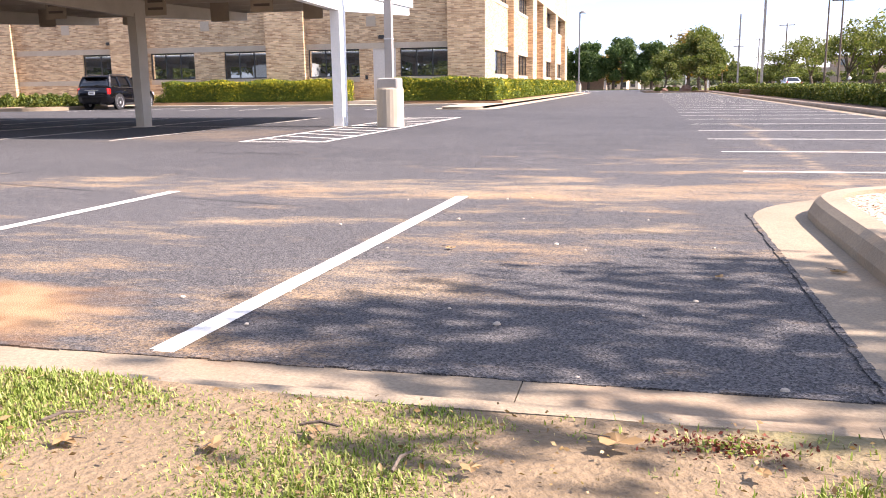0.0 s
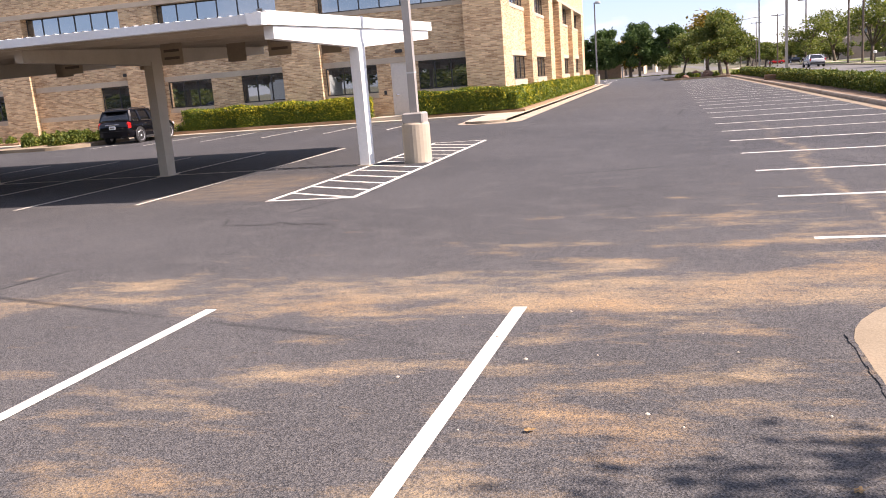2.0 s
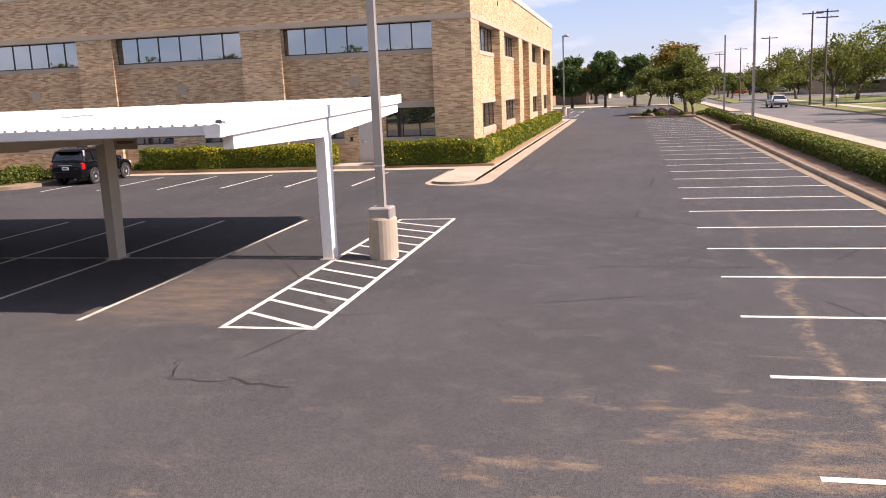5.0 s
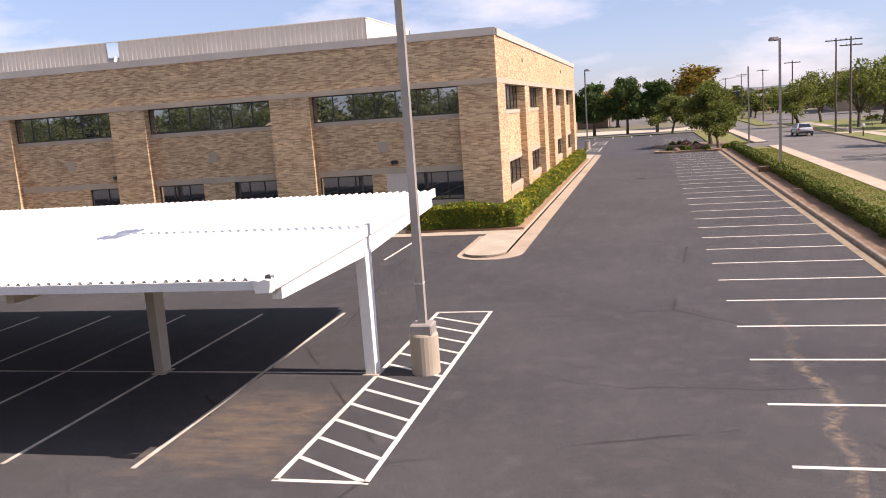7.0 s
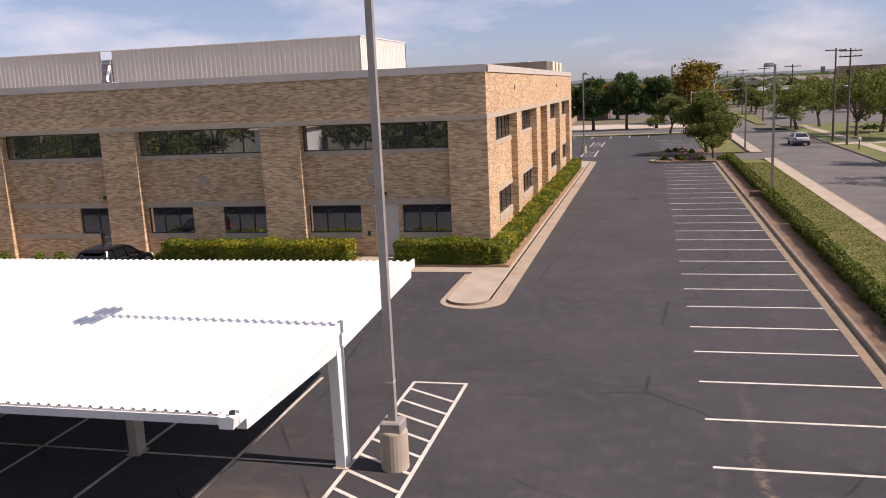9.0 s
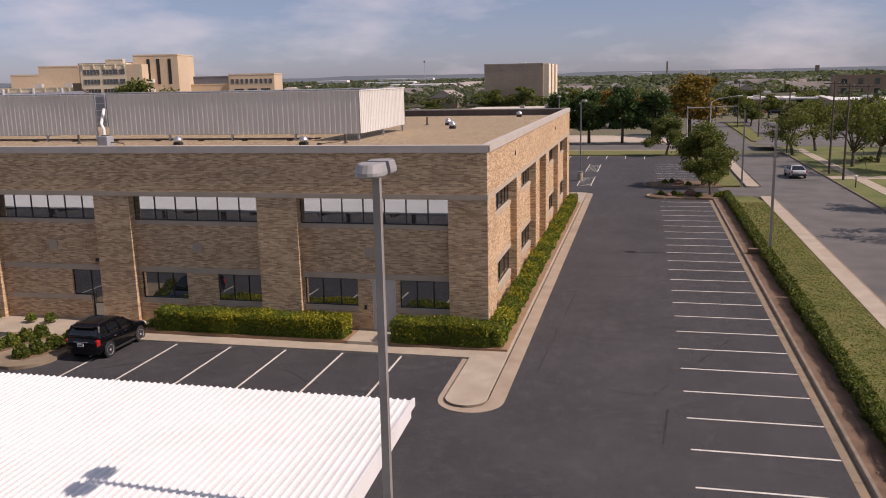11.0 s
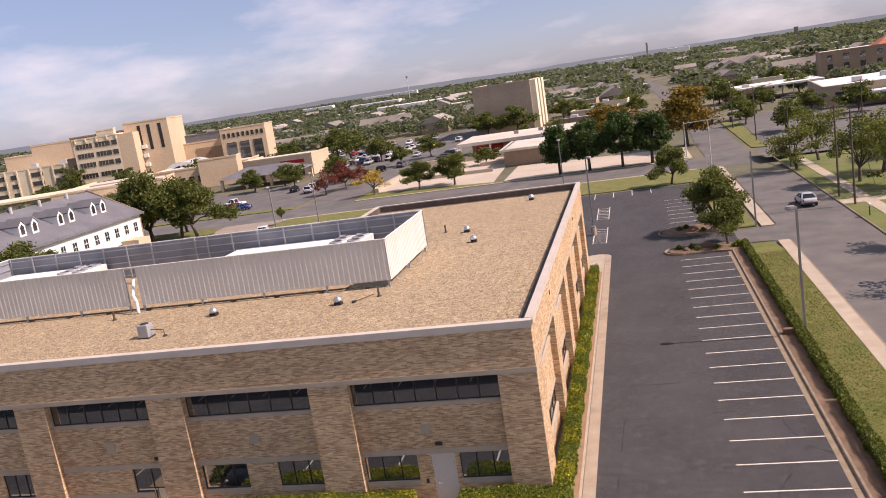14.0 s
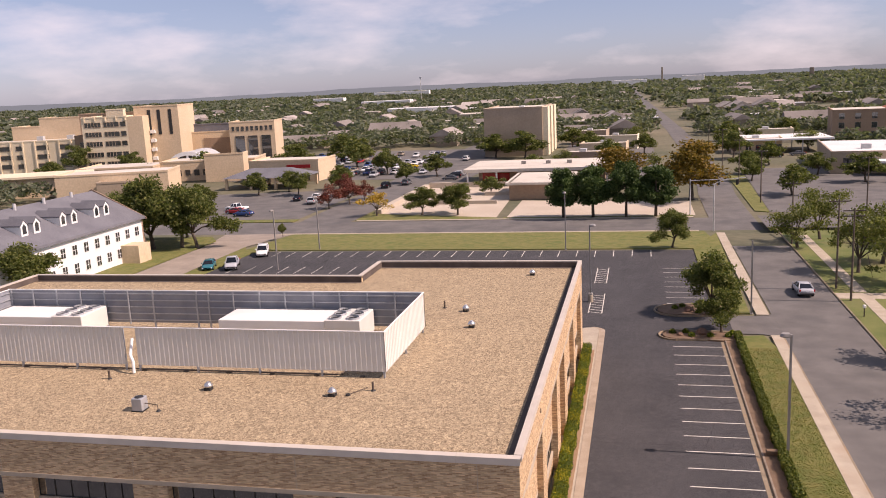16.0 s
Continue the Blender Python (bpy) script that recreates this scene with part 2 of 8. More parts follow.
def brick_material():
    m, nodes, links, bsdf = nodes_of("brick")
    nt = m.node_tree
    p = where(nt)
    sep, com = nt.nodes.new("ShaderNodeSeparateXYZ"), nt.nodes.new("ShaderNodeCombineXYZ")
    links.new(p, sep.inputs[0])
    links.new(calc(nt, "ADD", sep.outputs["X"], sep.outputs["Y"]), com.inputs["X"])
    links.new(sep.outputs["Z"], com.inputs["Y"])
    b = nt.nodes.new("ShaderNodeTexBrick")
    for key, v in (("Scale", 1.0), ("Mortar Size", 0.006), ("Brick Width", 0.30), ("Row Height", 0.0677), ("Bias", 0.0), ("Mortar Smooth", 0.2)):
        b.inputs[key].default_value = v
    b.inputs["Color1"].default_value = (0.68, 0.505, 0.32, 1)
    b.inputs["Color2"].default_value = (0.33, 0.20, 0.115, 1)
    b.inputs["Mortar"].default_value = (0.56, 0.45, 0.34, 1)
    links.new(com.outputs[0], b.inputs["Vector"])
    st = nt.nodes.new("ShaderNodeMapping")
    st.inputs["Scale"].default_value = (2.2, 13.0, 1.0)
    links.new(com.outputs[0], st.inputs["Vector"])
    streak = ramp(nt, noise_node(nt, st.outputs["Vector"], 1.0, 4), 0.36, 0.66, (0.62, 0.58, 0.55), (1.22, 1.2, 1.16))
    colour = mix(nt, 0.45, b.outputs["Color"], streak, "MULTIPLY")
    colour = mix(nt, 1.0, colour, (1.13, 1.09, 1.0), "MULTIPLY")
    colour = mix(nt, 0.5, colour, ramp(nt, noise_node(nt, p, 0.25, 3), 0.3, 0.7, (0.82, 0.8, 0.8), (1.12, 1.12, 1.12)), "MULTIPLY")
    colour = mix(nt, 0.5, colour, ramp(nt, noise_node(nt, p, 40, 2), 0.3, 0.7, (0.75,) * 3, (1.2,) * 3), "MULTIPLY")
    links.new(colour, bsdf.inputs["Base Color"])
    bsdf.inputs["Roughness"].default_value = 0.9
    bump(nt, bsdf, calc(nt, "SUBTRACT", 1.0, b.outputs["Fac"]), 0.7, 0.01)
    return m


def gravel_material(name, ca, cb, cc, scale, relief):
    m, nodes, links, bsdf = nodes_of(name)
    nt = m.node_tree
    p = where(nt)
    v = nt.nodes.new("ShaderNodeTexVoronoi")
    v.inputs["Scale"].default_value = scale
    links.new(p, v.inputs["Vector"])
    one = nt.nodes.new("ShaderNodeSeparateColor")
    links.new(v.outputs["Color"], one.inputs[0])
    colour = mix(nt, ramp(nt, one.outputs[0], 0.15, 0.8), ca, cb)
    colour = mix(nt, ramp(nt, one.outputs[1], 0.72, 0.9), colour, cc)
    coarse = nt.nodes.new("ShaderNodeTexVoronoi")
    coarse.inputs["Scale"].default_value = scale * 0.33
    links.new(p, coarse.inputs["Vector"])
    colour = mix(nt, 0.9, colour, ramp(nt, coarse.outputs["Color"], 0.1, 0.9, (0.70,) * 3, (1.22,) * 3), "MULTIPLY")
    colour = mix(nt, 0.6, colour, ramp(nt, noise_node(nt, p, 0.35, 5), 0.3, 0.7, (0.88,) * 3, (1.08,) * 3), "MULTIPLY")
    links.new(colour, bsdf.inputs["Base Color"])
    bsdf.inputs["Roughness"].default_value = 0.95
    bump(nt, bsdf, v.outputs["Distance"], relief, 0.03)
    return m


def leaf_material(name, ca, cb, cc, through_light=0.28):
    m, nodes, links, bsdf = nodes_of(name)
    nt = m.node_tree
    g = nt.nodes.new("ShaderNodeNewGeometry")
    r = nt.nodes.new("ShaderNodeValToRGB")
    els = r.color_ramp.elements
    els[0].color, els[1].color = (*ca, 1), (*cc, 1)
    els.new(0.62).color = (*cb, 1)
    links.new(g.outputs["Random Per Island"], r.inputs["Fac"])
    colour = mix(nt, 0.6, r.outputs["Color"], ramp(nt, noise_node(nt, g.outputs["Position"], 0.55, 3), 0.3, 0.7, (0.6,) * 3, (1.35,) * 3), "MULTIPLY")
    links.new(colour, bsdf.inputs["Base Color"])
    bsdf.inputs["Roughness"].default_value = 0.6
    bsdf.inputs["Specular IOR Level"].default_value = 0.25
    bsdf.inputs["Subsurface Weight"].default_value = 0.0
    tr = nt.nodes.new("ShaderNodeBsdfTranslucent")
    links.new(mix(nt, 1.0, colour, (1.0, 1.1, 0.55), "MULTIPLY"), tr.inputs["Color"])
    ms = nt.nodes.new("ShaderNodeMixShader")
    ms.inputs[0].default_value = through_light
    out = nodes["Material Output"]
    links.new(bsdf.outputs[0], ms.inputs[1])
    links.new(tr.outputs[0], ms.inputs[2])
    links.new(ms.outputs[0], out.inputs["Surface"])
    return m


def glossy(name, colour, rough, metal=0.0, spec=0.5, coat=0.0, grain=12.0):
    m, nodes, links, bsdf = nodes_of(name)
    nt = m.node_tree
    p = where(nt)
    n = noise_node(nt, p, grain, 4)
    links.new(mix(nt, 0.35, colour, ramp(nt, n, 0.3, 0.7, (0.8,) * 3, (1.15,) * 3), "MULTIPLY"), bsdf.inputs["Base Color"])
    links.new(calc(nt, "ADD", calc(nt, "MULTIPLY", n, 0.08), max(rough - 0.04, 0.0)), bsdf.inputs["Roughness"])
    bsdf.inputs["Metallic"].default_value = metal
    bsdf.inputs["Specular IOR Level"].default_value = spec
    bsdf.inputs["Coat Weight"].default_value = coat
    return m


def window_glass(name, tint, gloss):
    """Dark sun-control glass: a dark pane under a partly mirroring film, with slightly wavy panes."""
    m, nodes, links, bsdf = nodes_of(name)
    nt = m.node_tree
    bsdf.inputs["Base Color"].default_value = (*tint, 1)
    bsdf.inputs["Roughness"].default_value = 0.25
    mirror = nt.nodes.new("ShaderNodeBsdfGlossy")
    mirror.inputs["Color"].default_value = (0.86, 0.92, 0.95, 1)
    mirror.inputs["Roughness"].default_value = 0.015
    b = nt.nodes.new("ShaderNodeBump")
    b.inputs["Strength"].default_value, b.inputs["Distance"].default_value = 0.04, 0.02
    links.new(noise_node(nt, where(nt), 0.7, 1), b.inputs["Height"])
    links.new(b.outputs["Normal"], mirror.inputs["Normal"])
    ms = nt.nodes.new("ShaderNodeMixShader")
    ms.inputs[0].default_value = gloss
    links.new(bsdf.outputs[0], ms.inputs[1])
    links.new(mirror.outputs[0], ms.inputs[2])
    links.new(ms.outputs[0], nodes["Material Output"].inputs["Surface"])
    return m


asphalt_material()
brick_material()
surf("street_asphalt", (0.105, 0.098, 0.092), (0.155, 0.144, 0.133), 0.3, 60, 0.9, 0.3, tint=(0.085, 0.082, 0.08))
surf("road_concrete", (0.25, 0.205, 0.165), (0.33, 0.275, 0.22), 0.3, 40, 0.9, 0.2, tint=(0.20, 0.165, 0.135))
surf("crack_tar", (0.012, 0.012, 0.012), (0.022, 0.021, 0.021), 3.0, 60, 0.9, 0.3)
surf("concrete", (0.37, 0.31, 0.235), (0.46, 0.39, 0.30), 0.8, 55, 0.88, 0.25, tint=(0.38, 0.30, 0.22))
surf("kerb_concrete", (0.215, 0.165, 0.108), (0.29, 0.228, 0.155), 1.6, 70, 0.88, 0.3, tint=(0.30, 0.195, 0.11))
surf("old_kerb", (0.20, 0.155, 0.115), (0.30, 0.24, 0.18), 1.2, 60, 0.9, 0.3, tint=(0.17, 0.12, 0.085))
surf("pad_concrete", (0.44, 0.37, 0.29), (0.51, 0.435, 0.345), 0.15, 30, 0.9, 0.1, tint=(0.44, 0.36, 0.28))
surf("line_paint", (0.58, 0.54, 0.47), (0.74, 0.71, 0.64), 2.5, 45, 0.7, 0.25, tint=(0.52, 0.44, 0.34))
surf("worn_paint", (0.50, 0.44, 0.36), (0.66, 0.61, 0.54), 2.0, 45, 0.75, 0.25, tint=(0.30, 0.25, 0.20))
surf("limestone", (0.42, 0.335, 0.245), (0.50, 0.405, 0.30), 0.9, 40, 0.85, 0.2, grit=0.3)
surf("coping_metal", (0.49, 0.43, 0.365), (0.56, 0.495, 0.425), 0.8, 30, 0.55, 0.05, metal=0.0, grit=0.12)
surf("white_metal", (0.74, 0.73, 0.70), (0.80, 0.79, 0.76), 0.7, 20, 0.5, 0.04, tint=(0.70, 0.68, 0.64), grit=0.12)
surf("screen_metal", (0.64, 0.62, 0.57), (0.71, 0.69, 0.64), 0.5, 20, 0.5, 0.05, grit=0.12)
surf("shaded_back", (0.20, 0.21, 0.24), (0.28, 0.29, 0.31), 0.6, 20, 0.6, 0.05, grit=0.15)
surf("beige_steel", (0.41, 0.335, 0.25), (0.48, 0.40, 0.305), 1.5, 30, 0.6, 0.05, grit=0.12)
surf("galvanised", (0.34, 0.36, 0.38), (0.46, 0.47, 0.49), 1.2, 25, 0.45, 0.05, metal=0.35, grit=0.12)
surf("lamp_grey", (0.26, 0.25, 0.245), (0.34, 0.33, 0.32), 1.2, 25, 0.6, 0.05, grit=0.15)
surf("lamp_steel", (0.235, 0.215, 0.195), (0.31, 0.285, 0.26), 1.5, 25, 0.5, 0.05, grit=0.12)
surf("grey_steel", (0.42, 0.42, 0.42), (0.5, 0.5, 0.49), 1.0, 25, 0.5, 0.05, grit=0.12)
surf("bark", (0.075, 0.055, 0.04), (0.13, 0.10, 0.075), 3.0, 18, 0.95, 0.8, depth=0.03)
surf("pole_wood", (0.085, 0.062, 0.046), (0.13, 0.10, 0.078), 2.0, 25, 0.9, 0.4)
surf("gutter_concrete", (0.34, 0.265, 0.19), (0.42, 0.335, 0.25), 0.7, 30, 0.9, 0.25, tint=(0.25, 0.19, 0.135))
surf("earth", (0.27, 0.165, 0.09), (0.36, 0.225, 0.13), 1.1, 40, 0.95, 0.6, depth=0.02, tint=(0.29, 0.17, 0.095))
surf("bed_soil", (0.14, 0.088, 0.055), (0.22, 0.14, 0.088), 1.0, 30, 0.95, 0.6, depth=0.03, tint=(0.10, 0.065, 0.042))
surf("lawn", (0.105, 0.125, 0.024), (0.195, 0.175, 0.052), 0.8, 16, 0.95, 0.6, depth=0.04, tint=(0.085, 0.115, 0.02), grit=0.8)
surf("lush_lawn", (0.085, 0.12, 0.024), (0.165, 0.17, 0.05), 0.2, 14, 0.95, 0.5, depth=0.03, tint=(0.22, 0.175, 0.09))
surf("wild_ground", (0.075, 0.085, 0.045), (0.19, 0.16, 0.10), 0.02, 0.6, 0.95, 0.3, depth=0.3, tint=(0.06, 0.07, 0.035))
surf("verge", (0.155, 0.108, 0.06), (0.215, 0.15, 0.087), 1.3, 45, 0.95, 0.7, depth=0.02, tint=(0.15, 0.16, 0.045))
gravel_material("roof_gravel", (0.29, 0.215, 0.13), (0.47, 0.365, 0.23), (0.18, 0.12, 0.07), 16.0, 0.7)
gravel_material("bed_gravel", (0.46, 0.33, 0.22), (0.66, 0.52, 0.38), (0.30, 0.17, 0.10), 42.0, 0.9)
leaf_material("hedge_leaf", (0.042, 0.072, 0.010), (0.11, 0.15, 0.016), (0.27, 0.27, 0.025), 0.24)
leaf_material("dark_hedge_leaf", (0.045, 0.07, 0.012), (0.09, 0.12, 0.018), (0.21, 0.205, 0.032), 0.15)
leaf_material("gold_leaf", (0.22, 0.24, 0.02), (0.50, 0.41, 0.03), (0.68, 0.54, 0.05))
leaf_material("oak_leaf", (0.062, 0.084, 0.022), (0.125, 0.148, 0.038), (0.225, 0.22, 0.075), 0.4)
leaf_material("pale_leaf", (0.075, 0.095, 0.024), (0.145, 0.165, 0.042), (0.24, 0.235, 0.075), 0.4)
leaf_material("pine_leaf", (0.032, 0.062, 0.018), (0.062, 0.105, 0.03), (0.115, 0.16, 0.05), 0.24)
leaf_material("autumn_leaf", (0.09, 0.075, 0.015), (0.19, 0.125, 0.02), (0.32, 0.19, 0.03))
leaf_material("yellow_leaf", (0.30, 0.19, 0.03), (0.48, 0.30, 0.04), (0.6, 0.42, 0.07))
leaf_material("red_leaf", (0.09, 0.03, 0.02), (0.17, 0.04, 0.03), (0.24, 0.08, 0.05))
# far leaves paler and greyer than near ones: distance haze in the colour
leaf_material("hazed_wood_leaf", (0.115, 0.137, 0.092), (0.15, 0.168, 0.112), (0.205, 0.20, 0.135), 0.45)
leaf_material("grass_blade", (0.12, 0.17, 0.028), (0.24, 0.30, 0.06), (0.46, 0.42, 0.18))
leaf_material("turf_blade", (0.10, 0.125, 0.022), (0.14, 0.16, 0.03), (0.19, 0.19, 0.045), 0.4)
leaf_material("straw_blade", (0.165, 0.155, 0.045), (0.205, 0.18, 0.06), (0.26, 0.22, 0.085), 0.4)
leaf_material("dry_leaf", (0.16, 0.095, 0.045), (0.33, 0.21, 0.10), (0.55, 0.42, 0.21))
window_glass("dark_glass", (0.012, 0.013, 0.015), 0.36)
window_glass("far_glass", (0.03, 0.032, 0.036), 0.10)
window_glass("car_glass", (0.004, 0.004, 0.005), 0.05)
glossy("bronze_frame", (0.03, 0.026, 0.022), 0.4)
glossy("white_paint", (0.74, 0.72, 0.68), 0.55)
glossy("door_paint", (0.58, 0.52, 0.45), 0.5)
glossy("tyre", (0.02, 0.02, 0.02), 0.85)
glossy("alloy", (0.50, 0.51, 0.54), 0.28, metal=0.75)
glossy("black_plastic", (0.02, 0.02, 0.021), 0.55)
glossy("wheel_chrome", (0.82, 0.82, 0.86), 0.22, metal=0.2)
glossy("chrome", (0.75, 0.75, 0.77), 0.12, metal=1.0)
glossy("red_lens", (0.42, 0.012, 0.012), 0.18, coat=0.6)
glossy("clear_lens", (0.55, 0.56, 0.58), 0.12, coat=0.5)
glossy("aluminium", (0.66, 0.66, 0.66), 0.3, metal=0.85)
glossy("plate_white", (0.72, 0.72, 0.70), 0.5)
surf("roof_felt_shade", (0.075, 0.056, 0.048), (0.12, 0.092, 0.076), 0.8, 25, 0.85, 0.2, tint=(0.09, 0.075, 0.065))
glossy("sign_tan", (0.30, 0.225, 0.15), 0.65)
glossy("sign_letter", (0.09, 0.06, 0.04), 0.7)
for key, colour in (("black", (0.003, 0.003, 0.005)), ("white", (0.74, 0.74, 0.73)), ("silver", (0.42, 0.43, 0.45)), ("red", (0.36, 0.015, 0.015)),
                    ("blue", (0.03, 0.07, 0.20)), ("teal", (0.02, 0.14, 0.17)), ("grey", (0.12, 0.125, 0.13)), ("yellow", (0.60, 0.42, 0.02)), ("tan", (0.36, 0.30, 0.22))):
    glossy("car_" + key, colour, 0.16, spec=0.3, coat=0.25)
surf("far_tan", (0.57, 0.43, 0.285), (0.65, 0.50, 0.34), 0.08, 2.0, 0.9, 0.1, grit=0.3)
surf("far_cream", (0.70, 0.59, 0.41), (0.78, 0.66, 0.48), 0.08, 2.0, 0.9, 0.1, grit=0.3)
surf("far_brown", (0.30, 0.205, 0.14), (0.36, 0.25, 0.17), 0.1, 2.0, 0.9, 0.1, grit=0.3)
surf("far_stone", (0.36, 0.28, 0.20), (0.43, 0.33, 0.245), 0.1, 2.0, 0.9, 0.1, grit=0.3)
surf("flat_roof", (0.50, 0.45, 0.38), (0.62, 0.57, 0.49), 0.12, 2.0, 0.9, 0.1, grit=0.3)
surf("white_roof", (0.62, 0.61, 0.59), (0.70, 0.69, 0.67), 0.12, 2.0, 0.9, 0.1, grit=0.3)
surf("shingle", (0.125, 0.125, 0.14), (0.165, 0.165, 0.18), 0.3, 6.0, 0.9, 0.2)
surf("red_tile", (0.42, 0.12, 0.06), (0.52, 0.17, 0.09), 0.3, 6.0, 0.85, 0.2)
surf("house_white", (0.72, 0.71, 0.68), (0.78, 0.77, 0.74), 0.3, 8.0, 0.7, 0.1, grit=0.3)
surf("house_wall", (0.24, 0.19, 0.145), (0.38, 0.32, 0.25), 0.05, 4.0, 0.9, 0.1, vary=0.35)
surf("house_roof", (0.20, 0.17, 0.15), (0.34, 0.30, 0.27), 0.05, 4.0, 0.9, 0.1, vary=0.4)
surf("boulder", (0.16, 0.09, 0.065), (0.23, 0.14, 0.10), 2.0, 16, 0.95, 0.8, depth=0.04)
# ---------------------------------------------------------------- mesh helpers
class Shape:
    """Collects boxes, prisms and tubes into one mesh."""

    def __init__(self):
        self.v, self.f = [], []

    def add(self, verts, faces):
        n = len(self.v)
        self.v += [tuple(p) for p in verts]
        self.f += [tuple(n + i for i in face) for face in faces]
        return self

    def box(self, x0, x1, y0, y1, z0, z1):
        v = [(x, y, z) for z in (z0, z1) for x, y in ((x0, y0), (x1, y0), (x1, y1), (x0, y1))]
        return self.add(v, [(3, 2, 1, 0), (4, 5, 6, 7), (0, 1, 5, 4), (1, 2, 6, 5), (2, 3, 7, 6), (3, 0, 4, 7)])

    def bevel_box(self, x0, x1, y0, y1, z0, z1, b):
        """A box whose upright and top edges are chamfered by b."""
        v = []
        for z, i in ((z0, 0.0), (z1 - b, 0.0), (z1, b)):
            a0, a1, c0, c1 = x0 + i, x1 - i, y0 + i, y1 - i
            v += [(a0 + b, c0, z), (a1 - b, c0, z), (a1, c0 + b, z), (a1, c1 - b, z), (a1 - b, c1, z), (a0 + b, c1, z), (a0, c1 - b, z), (a0, c0 + b, z)]
        f = [tuple(range(7, -1, -1)), tuple(range(16, 24))]
        for k in (0, 8):
            f += [(k + i, k + (i + 1) % 8, k + 8 + (i + 1) % 8, k + 8 + i) for i in range(8)]
        return self.add(v, f)

    def prism(self, poly, axis, a, b):
        """A polygon of (u, v) drawn out along an axis: x takes (y, z), y takes (x, z), z takes (x, y)."""
        put = {"x": lambda u, v, w: (w, u, v), "y": lambda u, v, w: (u, w, v), "z": lambda u, v, w: (u, v, w)}[axis]
        n = len(poly)
        v = [put(p, q, w) for w in (a, b) for p, q in poly]
        f = [tuple(range(n - 1, -1, -1)), tuple(range(n, 2 * n))] + [(i, (i + 1) % n, n + (i + 1) % n, n + i) for i in range(n)]
        return self.add(v, f)

    def tube(self, path, sides=8, cap=True):
        """Rings of (point, radius) joined into a tapered tube."""
        base = len(self.v)
        pts = [Vector(p) for p, _ in path]
        for i, (p, r) in enumerate(path):
            d = (pts[min(i + 1, len(pts) - 1)] - pts[max(i - 1, 0)])
            d = d.normalized() if d.length > 1e-6 else Vector((0, 0, 1))
            s = d.cross(Vector((0, 1, 0)) if abs(d.y) < 0.9 else Vector((1, 0, 0))).normalized()
            t = d.cross(s)
            self.v += [tuple(pts[i] + r * (math.cos(a) * s + math.sin(a) * t)) for a in (2 * math.pi * k / sides for k in range(sides))]
        for i in range(len(path) - 1):
            for k in range(sides):
                a, b = base + i * sides + k, base + i * sides + (k + 1) % sides
                self.f.append((a, b, b + sides, a + sides))
        if cap:
            self.f.append(tuple(base + k for k in range(sides - 1, -1, -1)))
            self.f.append(tuple(base + (len(path) - 1) * sides + k for k in range(sides)))
        return self

    def sheet(self, poly, z):
        return self.add([(x, y, z) for x, y in poly], [tuple(range(len(poly)))])

    def mesh(self, name, material, smooth=False):
        me = bpy.data.meshes.new(name)
        me.from_pydata(self.v, [], self.f)
        bm = bmesh.new()
        bm.from_mesh(me)
        if len(bm.faces) < 20000:
            bmesh.ops.recalc_face_normals(bm, faces=bm.faces)
        bm.to_mesh(me)
        bm.free()
        me.materials.append(MATS[material])
        if smooth:
            me.polygons.foreach_set("use_smooth", [True] * len(me.polygons))
        return me


def part(name, shape, material, parent, label="", smooth=False):
    """One mesh under a thing or a part. shape: a Shape, or a mesh to share."""
    ob = new(name, shape.mesh(name, material, smooth) if isinstance(shape, Shape) else shape)
    ob.parent = parent
    return tagged(ob, label)


def thing(name, place, label, category, group="", turn=0.0, kind=""):
    ob = new(name)
    ob.matrix_basis = pose(*place, 0, 0, turn)
    return tagged(ob, label, category, group, kind)


def slab(name, shape, material, label, category, group="", kind="structure", smooth=False):
    return tagged(new(name, shape.mesh(name, material, smooth)), label, category, group, kind)


def soup(name, verts, faces, material):
    """A mesh out of arrays: verts (n, 3), faces (m, 3 or 4)."""
    me = bpy.data.meshes.new(name)
    k = faces.shape[1]
    me.vertices.add(len(verts))
    me.vertices.foreach_set("co", np.asarray(verts, np.float32).ravel())
    me.loops.add(faces.size)
    me.loops.foreach_set("vertex_index", faces.astype(np.int32).ravel())
    me.polygons.add(len(faces))
    me.polygons.foreach_set("loop_start", np.arange(0, faces.size, k, dtype=np.int32))
    me.polygons.foreach_set("loop_total", np.full(len(faces), k, np.int32))
    me.update(calc_edges=True)
    me.validate()
    me.materials.append(MATS[material])
    return me


def leaves(points, size, rng, spread=0.5, flat=0.0):
    """At each point a bent leaf of two triangles, turned at random; arrays for soup()."""
    n = len(points)
    d = rng.normal(size=(n, 3))
    d[:, 2] *= 1 - flat
    d /= np.linalg.norm(d, axis=1)[:, None] + 1e-9
    e = np.cross(d, rng.normal(size=(n, 3)))
    e /= np.linalg.norm(e, axis=1)[:, None] + 1e-9
    up = np.cross(d, e)
    s = (size * (1 + spread * (rng.random(n) * 2 - 1)))[:, None]
    bend = (rng.random(n)[:, None] - 0.5) * 0.6
    verts = np.stack([points - d * s, points + e * s * 0.55 + up * s * bend, points + d * s, points - e * s * 0.55 + up * s * bend], 1).reshape(-1, 3)
    base = np.arange(n)[:, None] * 4
    return verts, np.concatenate([base + [[0, 1, 2]], base + [[0, 2, 3]]], 0)
# ---------------------------------------------------------------- ground, lots and streets
def rects(*boxes):
    s = Shape()
    for x0, x1, y0, y1, z0, z1 in boxes:
        s.box(x0, x1, y0, y1, z0, z1)
    return s


